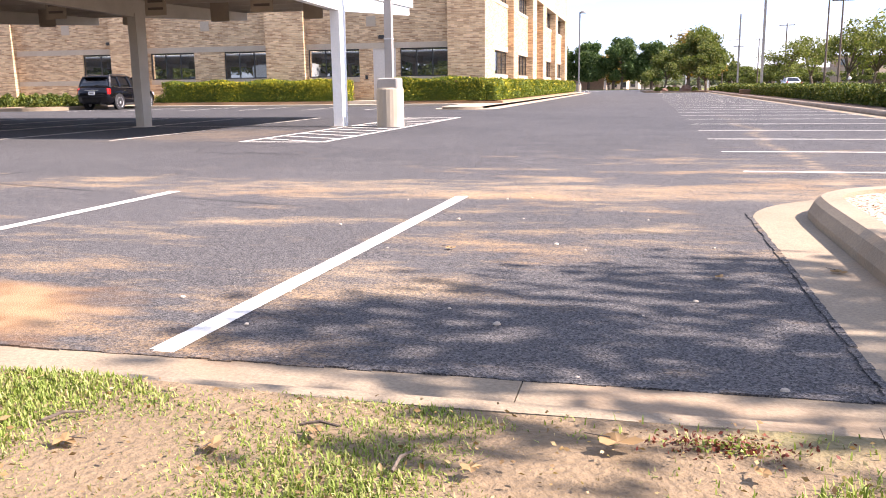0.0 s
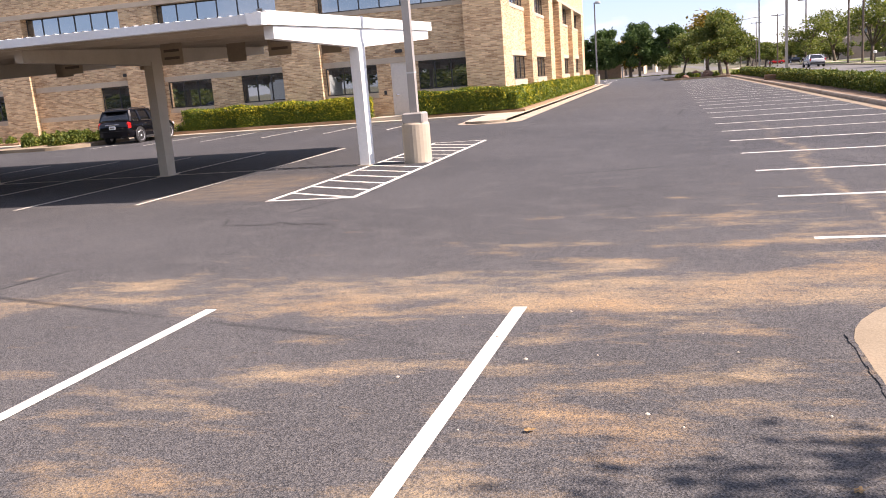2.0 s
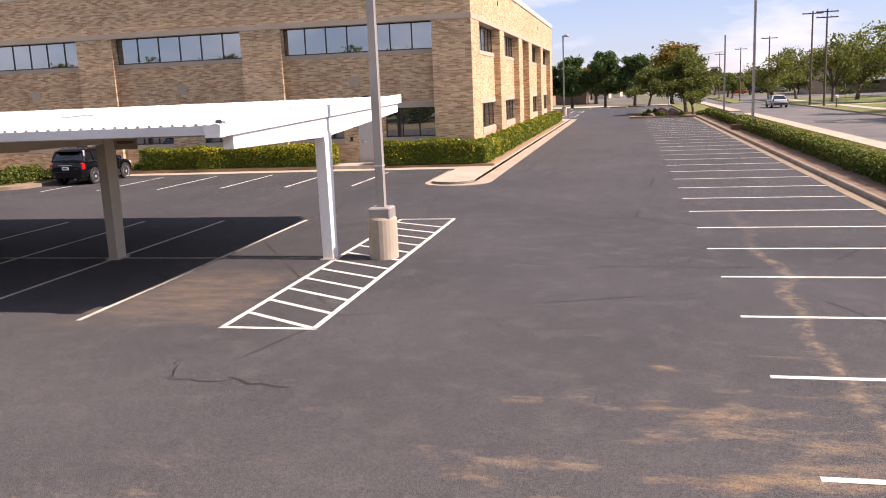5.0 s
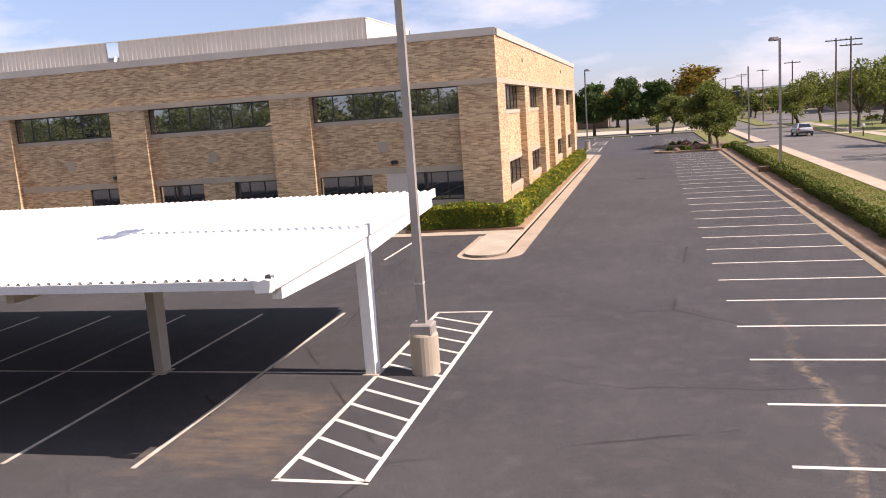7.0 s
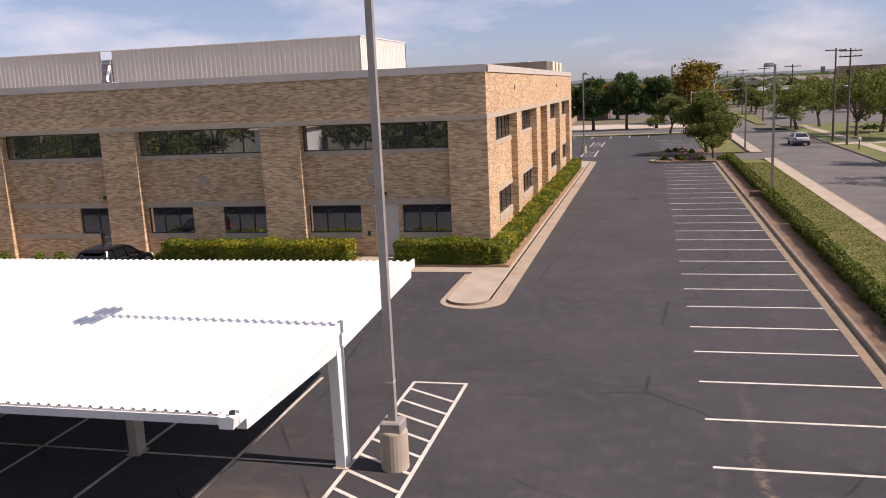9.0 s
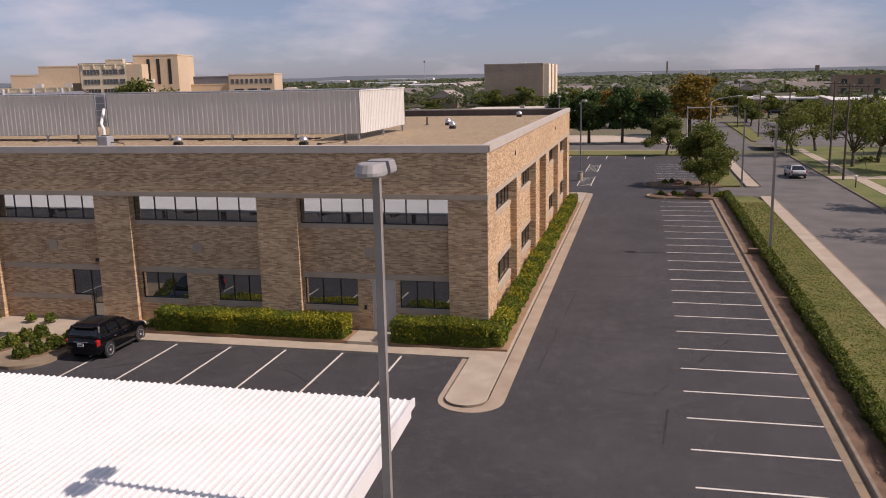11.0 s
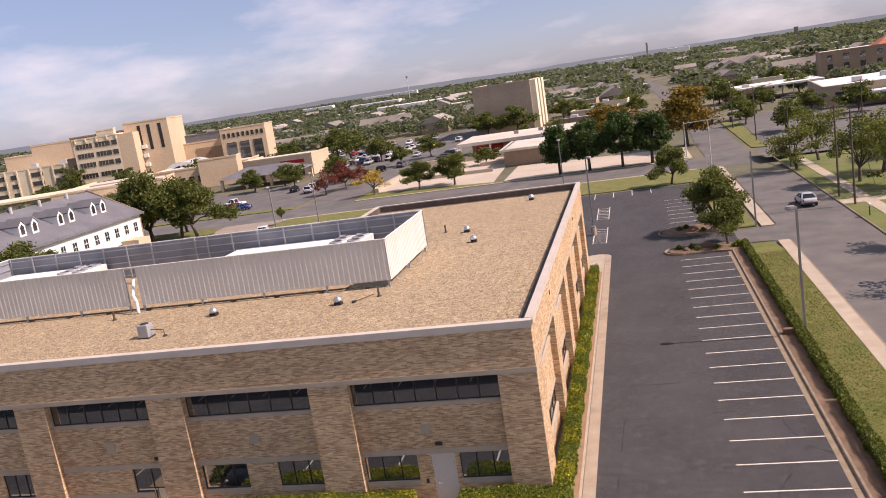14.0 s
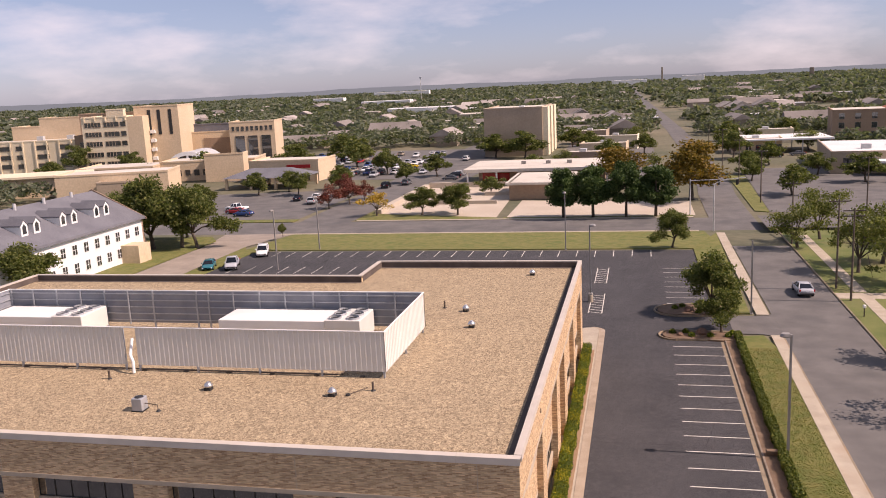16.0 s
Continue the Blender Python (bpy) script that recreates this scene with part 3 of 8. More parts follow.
def strip(path, half, z):
    """A level band of the given half width along a path of (x, y)."""
    s = Shape()
    left, right = [], []
    for i, p in enumerate(path):
        a, b = Vector(path[max(i - 1, 0)]), Vector(path[min(i + 1, len(path) - 1)])
        n = (b - a).normalized()
        left.append((p[0] - n.y * half, p[1] + n.x * half, z))
        right.append((p[0] + n.y * half, p[1] - n.x * half, z))
    k = len(path)
    s.add(left + right, [(i, k + i, k + i + 1, i + 1) for i in range(k - 1)])
    return s


# the land beyond the cross street lies a little lower: FALL carries what is built there down and back
FALL = Matrix.Translation((5.3, -36.0, 25.9)) @ Matrix.Diagonal((1.046, 1.046, 1.046, 1)) @ Matrix.Translation((-5.3, 36.0, -25.9))
GROUND_Y = [-4500 + 450 * j for j in range(11)] + [96.0, 119.0] + [450 * j for j in range(1, 11)]
ground_sheet = Shape()
for i in range(20):
    for ya, yb in zip(GROUND_Y, GROUND_Y[1:]):
        xa, xb = -4500 + 450 * i, -4050 + 450 * i
        za, zb = (-0.06 if y < 100 else -1.27 for y in (ya, yb))
        ground_sheet.add([(xa, ya, za), (xb, ya, za), (xb, yb, zb), (xa, yb, zb)], [(0, 1, 2, 3)])
slab("ground", ground_sheet, "wild_ground", "wooded green and tan land reaching the horizon", "ground")

slab("parking_lot", Shape().sheet([(-61, -38.37), (8.4, -38.37), (8.4, -34.9), (9.2, -33.9), (13.2, -33.8), (13.2, 50.8), (17.2, 50.8), (19.3, 50.0), (19.3, 58.6), (17.0, 57.6),
                                   (13.2, 57.6), (13.2, 94.0), (-57, 94.0), (-61, 88)], 0.0), "asphalt",
     "dark grey asphalt parking lot with sandy stains and cracks", "parking lot")
slab("drive", Shape().sheet([(14.6, 51.0), (17.2, 50.9), (19.28, 50.1), (19.28, 58.5), (17.0, 57.5), (14.6, 57.5)], 0.006), "street_asphalt", "pale worn drive joining the lot and the street", "drive")
STREET = [(23.25, -300), (23.25, 40), (23.1, 96), (22.4, 108.5), (22.2, 140), (22.4, 165), (23.1, 180), (23.8, 300), (22.6, 400), (19, 560), (8, 1000), (-20, 2600)]
slab("road", strip(STREET[:3], 4.0, -0.005), "street_asphalt", "grey asphalt street running past the lot", "road")
slope = Shape().add([(19.1, 96, -0.005), (27.1, 96, -0.005), (26.5, 110.0, -1.19), (18.4, 110.0, -1.19)], [(0, 1, 2, 3)])
slab("road_slope", slope, "street_asphalt", "grey asphalt street dipping towards the junction", "road")
slab("road_far", strip(STREET[3:], 4.0, -1.2), "street_asphalt", "grey asphalt street running on to the horizon", "road")
slab("road_cross", Shape().sheet([(-150, 109), (-72, 110.5), (18.7, 110.8), (18.7, 124.2), (-72, 124.2), (-150, 122)], 0.0), "street_asphalt", "grey asphalt cross street behind the lot", "road")
slab("road_east", Shape().sheet([(26.2, 113), (140, 108), (140, 120), (26.2, 126)], -0.012), "street_asphalt", "grey asphalt side street beyond the junction", "road")
slab("road_west", Shape().sheet([(-69.5, 20), (-61.5, 20), (-61.5, 98), (-69.5, 98)], -0.003), "road_concrete", "pale worn street beside the white house", "road")
slab("road_west_end", Shape().add([(-69.5, 98, -0.003), (-61.5, 98, -0.003), (-60.5, 117.8, -1.2), (-75, 117.6, -1.2)], [(0, 1, 2, 3)]), "road_concrete", "pale worn street sloping down to the cross street", "road")
slab("road_north", Shape().sheet([(-62, 124.2), (-51, 124.2), (-50.5, 180), (-53, 330), (-64, 330), (-63, 180)], -0.004), "street_asphalt", "grey asphalt street running towards the car park", "road")
slab("car_park", Shape().sheet([(-125, 205), (-63.2, 200), (-64, 305), (-125, 310)], -0.008), "street_asphalt", "far grey asphalt car park full of cars", "parking lot")
slab("car_park_east", Shape().sheet([(-50.4, 185), (-41, 185), (-41, 250), (-52.5, 300)], -0.02), "street_asphalt", "narrow grey asphalt car park beside the street", "parking lot")
slab("car_park_shops", Shape().sheet([(-108, 128), (-64, 128), (-64, 172), (-80, 176), (-108, 172)], -0.02), "street_asphalt", "asphalt car park before the low shops", "parking lot")
slab("car_park_right", Shape().sheet([(29, 130), (75, 126), (90, 210), (32, 205)], -0.02), "street_asphalt", "asphalt forecourt of the flat white building", "parking lot")
slab("concrete_pad", Shape().sheet([(-49, 134), (-22, 127), (-24, 178), (-49, 178)], 0.02), "pad_concrete", "broad pale concrete pad of a cleared site", "pavement")
slab("concrete_apron", Shape().sheet([(-20, 127), (15.5, 127), (15.5, 146), (-9, 149), (-20, 151)], 0.015), "pad_concrete", "pale concrete apron behind the pines", "pavement")
surround = rects((-49, -47.5, 134, 178, 0.02, 0.9), (-45, -25, 146.5, 147.2, 0.02, 0.75), (-30, -24, 160, 161, 0.02, 0.9), (-47.5, -25, 177, 178, 0.02, 1.3))
slab("low_wall", surround, "pad_concrete", "low pale concrete walls on the cleared pad", "wall")


def verge(name, poly, z, material, label):
    s = Shape().prism(poly, "z", -0.05, z)
    return slab(name, s, material, label, "lawn")


verge("lawn_street", [(15.14, -60), (18.0, -60), (18.0, 46.5), (17.3, 50.2), (15.14, 49.8)], 0.10, "lawn", "narrow strip of dry green grass along the sidewalk")
verge("lawn_street_rear", [(13.25, 58.4), (17.0, 58.4), (17.6, 108), (13.25, 96)], 0.10, "lawn", "narrow strip of green grass beside the rear lot")
bank = Shape()
bank.add([(-60, 95.0, 0.09), (13.25, 95.0, 0.09), (17.3, 100.0, -0.15), (16.2, 117.0, -1.1), (-60, 117.0, -1.1), (-60, 95.0, -0.3), (13.25, 95.0, -0.3), (17.3, 100.0, -0.5), (16.2, 117.0, -1.4), (-60, 117.0, -1.4)],
         [(0, 1, 2, 3, 4), (5, 9, 8, 7, 6), (0, 5, 6, 1), (1, 6, 7, 2), (2, 7, 8, 3), (3, 8, 9, 4), (4, 9, 5, 0)])
slab("lawn_rear", bank, "lawn", "long mown grass bank sloping down behind the rear lot", "lawn")
verge("lawn_west", [(-61.2, 60), (-58.4, 60), (-57.4, 94.6), (-60.2, 95.5), (-61.2, 98)], 0.09, "lawn", "grass strip beside the west street")
verge("lawn_house", [(-112, 60), (-70, 60), (-70, 104), (-73, 108.4), (-112, 107)], 0.07, "lawn", "dry lawn round the white house")
verge("lawn_corner", [(-50.4, 125.4), (-21, 125.4), (-22, 127.0), (-49, 134), (-50.2, 140)], 0.09, "lawn", "grass corner with young trees by the street")
verge("lawn_pines", [(-20.5, 124.6), (15.0, 124.6), (15.0, 126.9), (-20.5, 126.9)], 0.09, "lawn", "strip of grass at the foot of the pines")
verge("lawn_shops", [(-108, 124.6), (-63.5, 124.6), (-63.5, 127.8), (-108, 127.8)], 0.09, "lawn", "grass strip along the shops' car park")
verge("lawn_park", [(27.4, 40), (80, 40), (80, 106), (30, 109.5), (27.4, 107)], 0.12, "lush_lawn", "shaded bright green lawn under spreading trees")
verge("lawn_park_south", [(27.4, -120), (80, -120), (80, 39), (27.4, 39)], 0.12, "lush_lawn", "green lawn across the street")
verge("lawn_far_right", [(26.4, 131), (28.8, 129.5), (31, 190), (27.0, 190)], 0.08, "lawn", "dry grass between street and forecourt")

walks = rects((18.0, 19.06, -120, 50.2, -0.05, 0.13), (17.6, 18.9, 57.8, 108, -0.05, 0.13))
slab("sidewalk", walks, "concrete", "pale concrete sidewalk along the street", "sidewalk")
slab("sidewalk_park", rects((29.6, 31.0, -60, 66, -0.05, 0.15), (29.6, 31.0, 68, 105, -0.05, 0.15), (27.4, 80, 65.0, 67.6, -0.05, 0.14)), "concrete", "concrete sidewalk and path through the lawn across the street", "sidewalk")
slab("sidewalk_cross", rects((-60, 15, 109.6, 110.6, -0.05, 0.115), (-50, 15, 124.4, 125.3, -0.05, 0.115)), "concrete", "pale concrete kerb strips of the cross street", "sidewalk")

# kerbs as real steps
def kerb(path, width, height, name="kerb", label="worn pale concrete kerb with a rounded nose", material="kerb_concrete"):
    """A kerb with a rolled face on its right-hand side, along a path of (x, y)."""
    prof = [(0.0, -0.05), (0.0, height * 0.35), (width * 0.16, height * 0.78), (width * 0.36, height), (width, height), (width, -0.05)]
    s, n = Shape(), len(prof)
    rows = []
    for i, p in enumerate(path):
        a, b = Vector(path[max(i - 1, 0)]), Vector(path[min(i + 1, len(path) - 1)])
        d = (b - a).normalized()
        rows.append([(p[0] - d.y * u, p[1] + d.x * u, v) for u, v in prof])
    s.add([q for row in rows for q in row], [(i * n + k, i * n + (k + 1) % n, (i + 1) * n + (k + 1) % n, (i + 1) * n + k) for i in range(len(path) - 1) for k in range(n)]
          + [tuple(range(n)), tuple(range((len(path) - 1) * n, len(path) * n))[::-1]])
    return slab(name, s, material, label, "kerb")


def arc(cx, cy, r, a0, a1, n=10):
    return [(cx + r * math.cos(radians(a0 + (a1 - a0) * i / n)), cy + r * math.sin(radians(a0 + (a1 - a0) * i / n))) for i in range(n + 1)]


kerb([(13.42, 50.6), (13.42, -33.0)], 0.18, 0.14, material="old_kerb")
kerb([(27.25, -120), (27.25, 112)][::1][::-1], 0.18, 0.13)
kerb([(19.24, -120), (19.24, 49.9)], 0.18, 0.128)
slab("gutter", rects(*[(13.07, 13.42, -33.0 + 3.05 * i, -33.0 + 3.05 * i + 3.03, -0.05, 0.004) for i in range(27)]), "kerb_concrete", "sandy pale concrete gutter along the stalls", "gutter")
# front gutter and kerb, nearest to the start of the flight
gutter = Shape()
for i in range(24):
    x0 = -40 + i * 2.05
    gutter.box(x0, min(x0 + 2.046, 8.72), -38.63, -38.335 + 0.012 * math.sin(i * 2.1), -0.06, 0.004)
slab("gutter", gutter, "kerb_concrete", "pale sandy concrete gutter in front of the kerb", "gutter")
kerb([(-40 + 1.2 * i, -38.62 + 0.006 * math.sin(i * 1.7)) for i in range(41)][::-1], 0.11, 0.045, label="low worn concrete kerb beside the grass")
# planted island beside the first bay
bulb = [(8.55, -38.73), (8.55, -37.6), (8.55, -36.2), (8.55, -35.2)] + arc(9.55, -35.0, 1.0, 170, 92, 9) + [(10.2, -33.98), (13.4, -33.95)]
gut = Shape()
outer = [(8.215, -38.62), (8.21, -37.6), (8.205, -36.2), (8.20, -35.1)] + arc(9.55, -34.98, 1.34, 172, 92, 9) + [(10.2, -33.6), (13.2, -33.58)]
gut.add([(x, y, 0.005) for x, y in outer] + [(x, y, 0.005) for x, y in bulb], [(i, i + 1, len(outer) + i + 1, len(outer) + i) for i in range(len(outer) - 1)])
slab("gutter", gut, "kerb_concrete", "sandy concrete gutter curving round the island", "gutter")
kerb(bulb[::-1], 0.2, 0.15, label="thick rounded concrete kerb round the gravel island")
slab("planting_bed", Shape().prism([(8.77, -39.2)] + [(x + 0.19, y) for x, y in bulb[1:4]] + arc(9.55, -35.0, 0.81, 170, 92, 9) + [(13.4, -34.15), (15.0, -34.15), (15.0, -39.2)], "z", -0.05, 0.12), "bed_gravel", "reddish gravel and leaf litter in a kerbed island", "planting bed")
slab("planting_bed", rects((13.6, 15.16, -34.1, 49.9, -0.05, 0.11)), "bed_soil", "bare brown soil strip under the clipped hedge", "planting bed")
# broken asphalt edge, a dark crumbling lip
edge = Shape()
rng = np.random.default_rng(5)
for i in range(150):
    x = -4 + i * 0.082
    edge.box(x, x + 0.085, -38.365 - 0.012 * rng.random(), -38.327 + 0.02 * rng.random(), -0.02, 0.006 + 0.006 * rng.random())
for i in range(60):
    y = -38.3 + i * 0.06
    edge.box(8.196 - 0.014 * rng.random(), 8.214 + 0.008 * rng.random(), y, y + 0.063, -0.02, 0.005 + 0.004 * rng.random())
slab("asphalt_edge", edge, "asphalt", "crumbling dark asphalt edge against the gutter", "asphalt edge")
front = Shape()
for i in range(60):
    for j in range(14):
        x0, x1, y0, y1 = -30 + i, -29 + i, -38.8 - j * 1.3, -38.8 - (j + 1) * 1.3
        h = lambda x, y: 0.075 + 0.035 * noise.noise((x * 1.3, y * 1.3, 0)) + 0.004 * (-38.8 - y)
        front.add([(x0, y0, h(x0, y0)), (x1, y0, h(x1, y0)), (x1, y1, h(x1, y1)), (x0, y1, h(x0, y1))], [(0, 3, 2, 1)])
slab("verge", front, "verge", "bare sandy red earth with patchy grass", "ground", smooth=True)

# building apron: kerb, sidewalk, planting beds
KERB_W, KERB_E = [(-0.42, -2.45), (-0.42, -7.0)], [(1.22, -7.0), (1.22, 50.4)]
nose = arc(0.40, -7.15, 0.82, 180, 360, 14)
apron = Shape()
apron.prism([(-62, -2.45)] + KERB_W + nose + KERB_E + arc(0.22, 51.0, 1.0, 0, 170, 8) + [(-1.4, 44.0), (-62, 44.0)], "z", -0.05, 0.10)
slab("sidewalk_building", apron, "concrete", "pale concrete walk and kerb round the office building", "sidewalk")
pan_out = [(-0.74, -2.46), (-0.72, -7.0)] + arc(0.57, -7.15, 1.28, 180, 360, 14) + [(1.85, -7.0), (1.85, 50.4)] + arc(0.4, 51.0, 1.45, 0, 90, 6)
pan_in = [(-0.419, -2.46), (-0.419, -7.0)] + arc(0.40, -7.15, 0.819, 180, 360, 14) + [(1.219, -7.0), (1.219, 50.4)] + arc(0.22, 51.0, 0.998, 0, 90, 6)
pan, m = Shape(), len(pan_out)
pan.add([(x, y, 0.022) for x, y in pan_out] + [(x, y, 0.012) for x, y in pan_in] + [(x, y, -0.05) for x, y in pan_out], [(i, i + 1, m + i + 1, m + i) for i in range(m - 1)] + [(i, 2 * m + i, 2 * m + i + 1, i + 1) for i in range(m - 1)])
slab("walk_gutter", pan, "gutter_concrete", "worn tan concrete gutter pan round the walk", "gutter")
ring = KERB_W + nose + KERB_E
inner = [(-0.28, -2.45), (-0.28, -7.0)] + arc(0.40, -7.15, 0.68, 180, 360, 14) + [(1.08, -7.0), (1.08, 50.4)]
lip = Shape()
lip.add([(x, y, z) for z in (0.0, 0.112) for line in (ring, inner) for x, y in line], [])
m = len(ring)
lip.f += [(2 * m + i, 2 * m + i + 1, 3 * m + i + 1, 3 * m + i) for i in range(m - 1)] + [(i, i + 1, 2 * m + i + 1, 2 * m + i) for i in range(m - 1)] + [(m + i, 3 * m + i, 3 * m + i + 1, m + i + 1) for i in range(m - 1)]
slab("kerb", lip, "concrete", "raised concrete lip round the end of the walk", "kerb")
slab("planting_bed", rects((-62, -26.4, -1.2, 0.4, 0.0, 0.2), (-17.3, -6.4, -1.45, 0.4, 0.0, 0.24), (-4.4, 1.08, -1.45, 0.4, 0.0, 0.2), (-0.1, 1.08, 0.402, 44.0, 0.0, 0.2)), "earth", "brown soil bed at the foot of the brick wall", "planting bed")
slab("doorstep", rects((-6.38, -4.42, -1.5, 0.4, 0.0, 0.25)), "concrete", "concrete landing before the side door", "step")
isle = Shape().prism([(-18.75, -2.5), (-18.75, -5.3)] + arc(-20.2, -5.7, 1.5, 15, -80, 8) + arc(-22.0, -5.6, 1.55, -90, -190, 8) + [(-23.5, -2.5)], "z", -0.05, 0.15)
slab("island", isle, "kerb_concrete", "kerbed concrete island with two shrub beds", "traffic island")
slab("planting_bed", Shape().prism([(-22.7, -5.4), (-21.9, -5.8), (-20.9, -2.6), (-21.9, -2.6)], "z", 0.0, 0.17).prism([(-20.6, -6.3), (-19.9, -6.3), (-18.95, -4.6), (-18.95, -2.6), (-19.8, -2.6)], "z", 0.0, 0.17), "bed_soil", "soil beds cut into the concrete island", "planting bed")
slab("tree_island", Shape().prism([(9.0, 48.6), (13.3, 48.0), (15.0, 48.6), (15.0, 50.6), (9.0, 51.2)] + arc(8.9, 49.9, 1.3, 90, 270, 8), "z", -0.05, 0.15), "bed_soil", "kerbed soil island with a boulder and a tree", "traffic island")
slab("tree_island", Shape().prism([(9.6, 57.4), (13.3, 57.6), (15.0, 58.0), (15.0, 61.6), (9.6, 61.6)] + arc(9.4, 59.5, 2.1, 90, 270, 8), "z", -0.05, 0.15), "bed_soil", "kerbed soil island with trees at the drive", "traffic island")
kerb([(15.0, 48.4), (9.0, 48.4)] + arc(8.9, 49.9, 1.55, 270, 90, 8) + [(9.0, 51.45), (15.0, 51.0)], 0.2, 0.17)
kerb([(15.0, 57.3), (9.6, 57.1)] + arc(9.4, 59.5, 2.35, 270, 90, 8) + [(9.6, 61.9), (13.0, 61.9)], 0.2, 0.17)


# painted lines, each its own strip of paint
def painted(x0, y0, x1, y1, width, material="line_paint", group="", z=0.004, name="parking_line", label="worn white painted parking line"):
    d = Vector((x1 - x0, y1 - y0)).normalized() * width / 2
    s = Shape().sheet([(x0 - d.y, y0 + d.x), (x0 + d.y, y0 - d.x), (x1 + d.y, y1 - d.x), (x1 - d.y, y1 + d.x)][::-1], z)
    return slab(name, s, material, label, "line", group)


for k in range(30):
    painted(8.49, STALL0 + STALL * k, 13.05, STALL0 + STALL * k, 0.10, group="stalls along the hedge")
for k in range(8):
    painted(8.4, 62.6 + STALL * k, 13.0, 62.6 + STALL * k, 0.10, group="rear stalls")
for x in (-3.5, -6.25, -9.0, -11.75, -14.5, -17.15):
    painted(x, -7.75, x, -2.5, 0.10, group="stalls before the building")
for x in (-25.5, -28.2, -30.9):
    painted(x, -7.5, x, -2.5, 0.10, group="stalls before the building")
for k in range(-14, 1):
    painted(-1.92 + 2.56 * k, -27.1, -2.05 + 2.56 * k, -16.35, 0.10, material="worn_paint", group="stalls under the carport")
painted(-45, -21.9, 0.48, -21.9, 0.08, material="worn_paint", group="stalls under the carport")
for k in range(-4, 2):
    painted(3.25 + 2.62 * k, -38.35, 3.41 + 2.63 * k, -34.0, 0.105, group="stalls beside the kerb")
for k in range(25):
    painted(7.0 - 2.72 * k, 89.4, 7.0 - 2.72 * k, 93.9, 0.10, group="rear stalls")
for k in range(16):
    painted(-14.0 - 2.72 * k, 77.6, -14.0 - 2.72 * k, 82.4, 0.10, group="rear stalls")
# old cracks wandering through the asphalt
def crack(points, width, seed, material="crack_tar", label="old dark crack in the asphalt"):
    rng, path = random.Random(seed), []
    for (xa, ya), (xb, yb) in zip(points, points[1:]):
        n = max(2, int(math.hypot(xb - xa, yb - ya) / 0.16))
        path += [(xa + (xb - xa) * i / n + rng.uniform(-0.045, 0.045), ya + (yb - ya) * i / n + rng.uniform(-0.045, 0.045)) for i in range(n)]
    path.append(points[-1])
    s, k = Shape(), len(path)
    rows = []
    for i, p in enumerate(path):
        a, b = Vector(path[max(i - 1, 0)]), Vector(path[min(i + 1, k - 1)])
        d = (b - a).normalized() * width * rng.uniform(0.25, 0.75) * (0.3 if i in (0, k - 1) else 1.0)
        rows += [(p[0] - d.y, p[1] + d.x, 0.003), (p[0] + d.y, p[1] - d.x, 0.003)]
    s.add(rows, [(2 * i, 2 * i + 1, 2 * i + 3, 2 * i + 2) for i in range(k - 1)])
    slab("crack", s, material, label, "crack", "cracks in the asphalt")


for seed, (points, width) in enumerate((([(4.3, -21.9), (5.0, -22.5), (6.0, -22.8), (7.2, -22.7), (8.5, -22.85), (9.6, -22.7)], 0.022), ([(1.2, -29.7), (1.0, -29.2), (0.9, -28.9)], 0.03), ([(1.05, -29.65), (1.8, -29.75), (2.05, -29.6)], 0.028),
                                        ([(1.95, -29.55), (2.3, -29.75), (2.9, -29.85)], 0.05), ([(1.9, 3.0), (3.6, 2.6), (6.0, 2.7), (8.3, 2.5)], 0.025), ([(4.6, -21.2), (5.2, -21.5), (5.5, -21.4)], 0.02), ([(2.2, -14.6), (4.0, -14.2), (5.3, -13.4)], 0.02),
                                        ([(9.0, -11.5), (10.8, -11.2), (12.6, -11.6)], 0.02), ([(-2.6, -23.4), (-2.1, -24.0), (-1.8, -24.7)], 0.05))):
    crack(points, width, seed)
crack([(3.5, 14.6), (5.3, 14.4), (6.6, 14.5)], 0.11, 40, label="dark streak of tar on the drive")
# hatched strip beside the carport
HX0, HX1, HY0, HY1 = 0.75, 2.24, -27.33, -16.43
painted(HX0, HY0, HX0, HY1, 0.10, group="hatching")
painted(HX1, HY0, HX1, HY1, 0.10, group="hatching")
painted(HX0 - 0.05, HY0, HX1 + 0.05, HY0, 0.10, group="hatching")
painted(HX0 - 0.05, HY1, HX1 + 0.05, HY1, 0.10, group="hatching")
for k in range(12):
    y = HY0 + 0.05 + 0.86 * k
    painted(HX1 - 0.05, y, HX0 + 0.05, y + 0.84, 0.10, group="hatching")
for y0 in (58.0, 72.5):
    for x in (-0.3, 1.2):
        painted(x, y0, x, y0 + 9.0, 0.10, group="far hatching")
    for k in range(8):
        painted(1.2, y0 + 1.1 * k, -0.3, y0 + 1.1 * k + 0.6, 0.10, group="far hatching")
# ---------------------------------------------------------------- office building
office = thing("office_building", (0, 0, 0), "two-storey tan brick office building with dark ribbon windows", "building")
X_END, Y_END, H = -54.3, 43.6, 9.15
FRONT = [(-9.17, -1.83), (-18.08, -11.22), (-26.05, -20.05), (-33.9, -27.9), (-41.9, -35.9), (-49.9, -43.9)]
SIDE = [(2.25, 9.15), (11.0, 17.8), (19.9, 23.7), (25.8, 32.6), (34.45, 41.35)]
RECESS, THICK = 0.36, 0.7


def wall_box(s, side, a, b, d0, d1, z0, z1):
    """A box on the front wall (side 0) or the east wall (side 1), from a to b along it and d0 to d1 deep."""
    if side == 0:
        s.box(a, b, d0, d1, z0, z1)
    else:
        s.box(-d1, -d0, a, b, z0, z1)


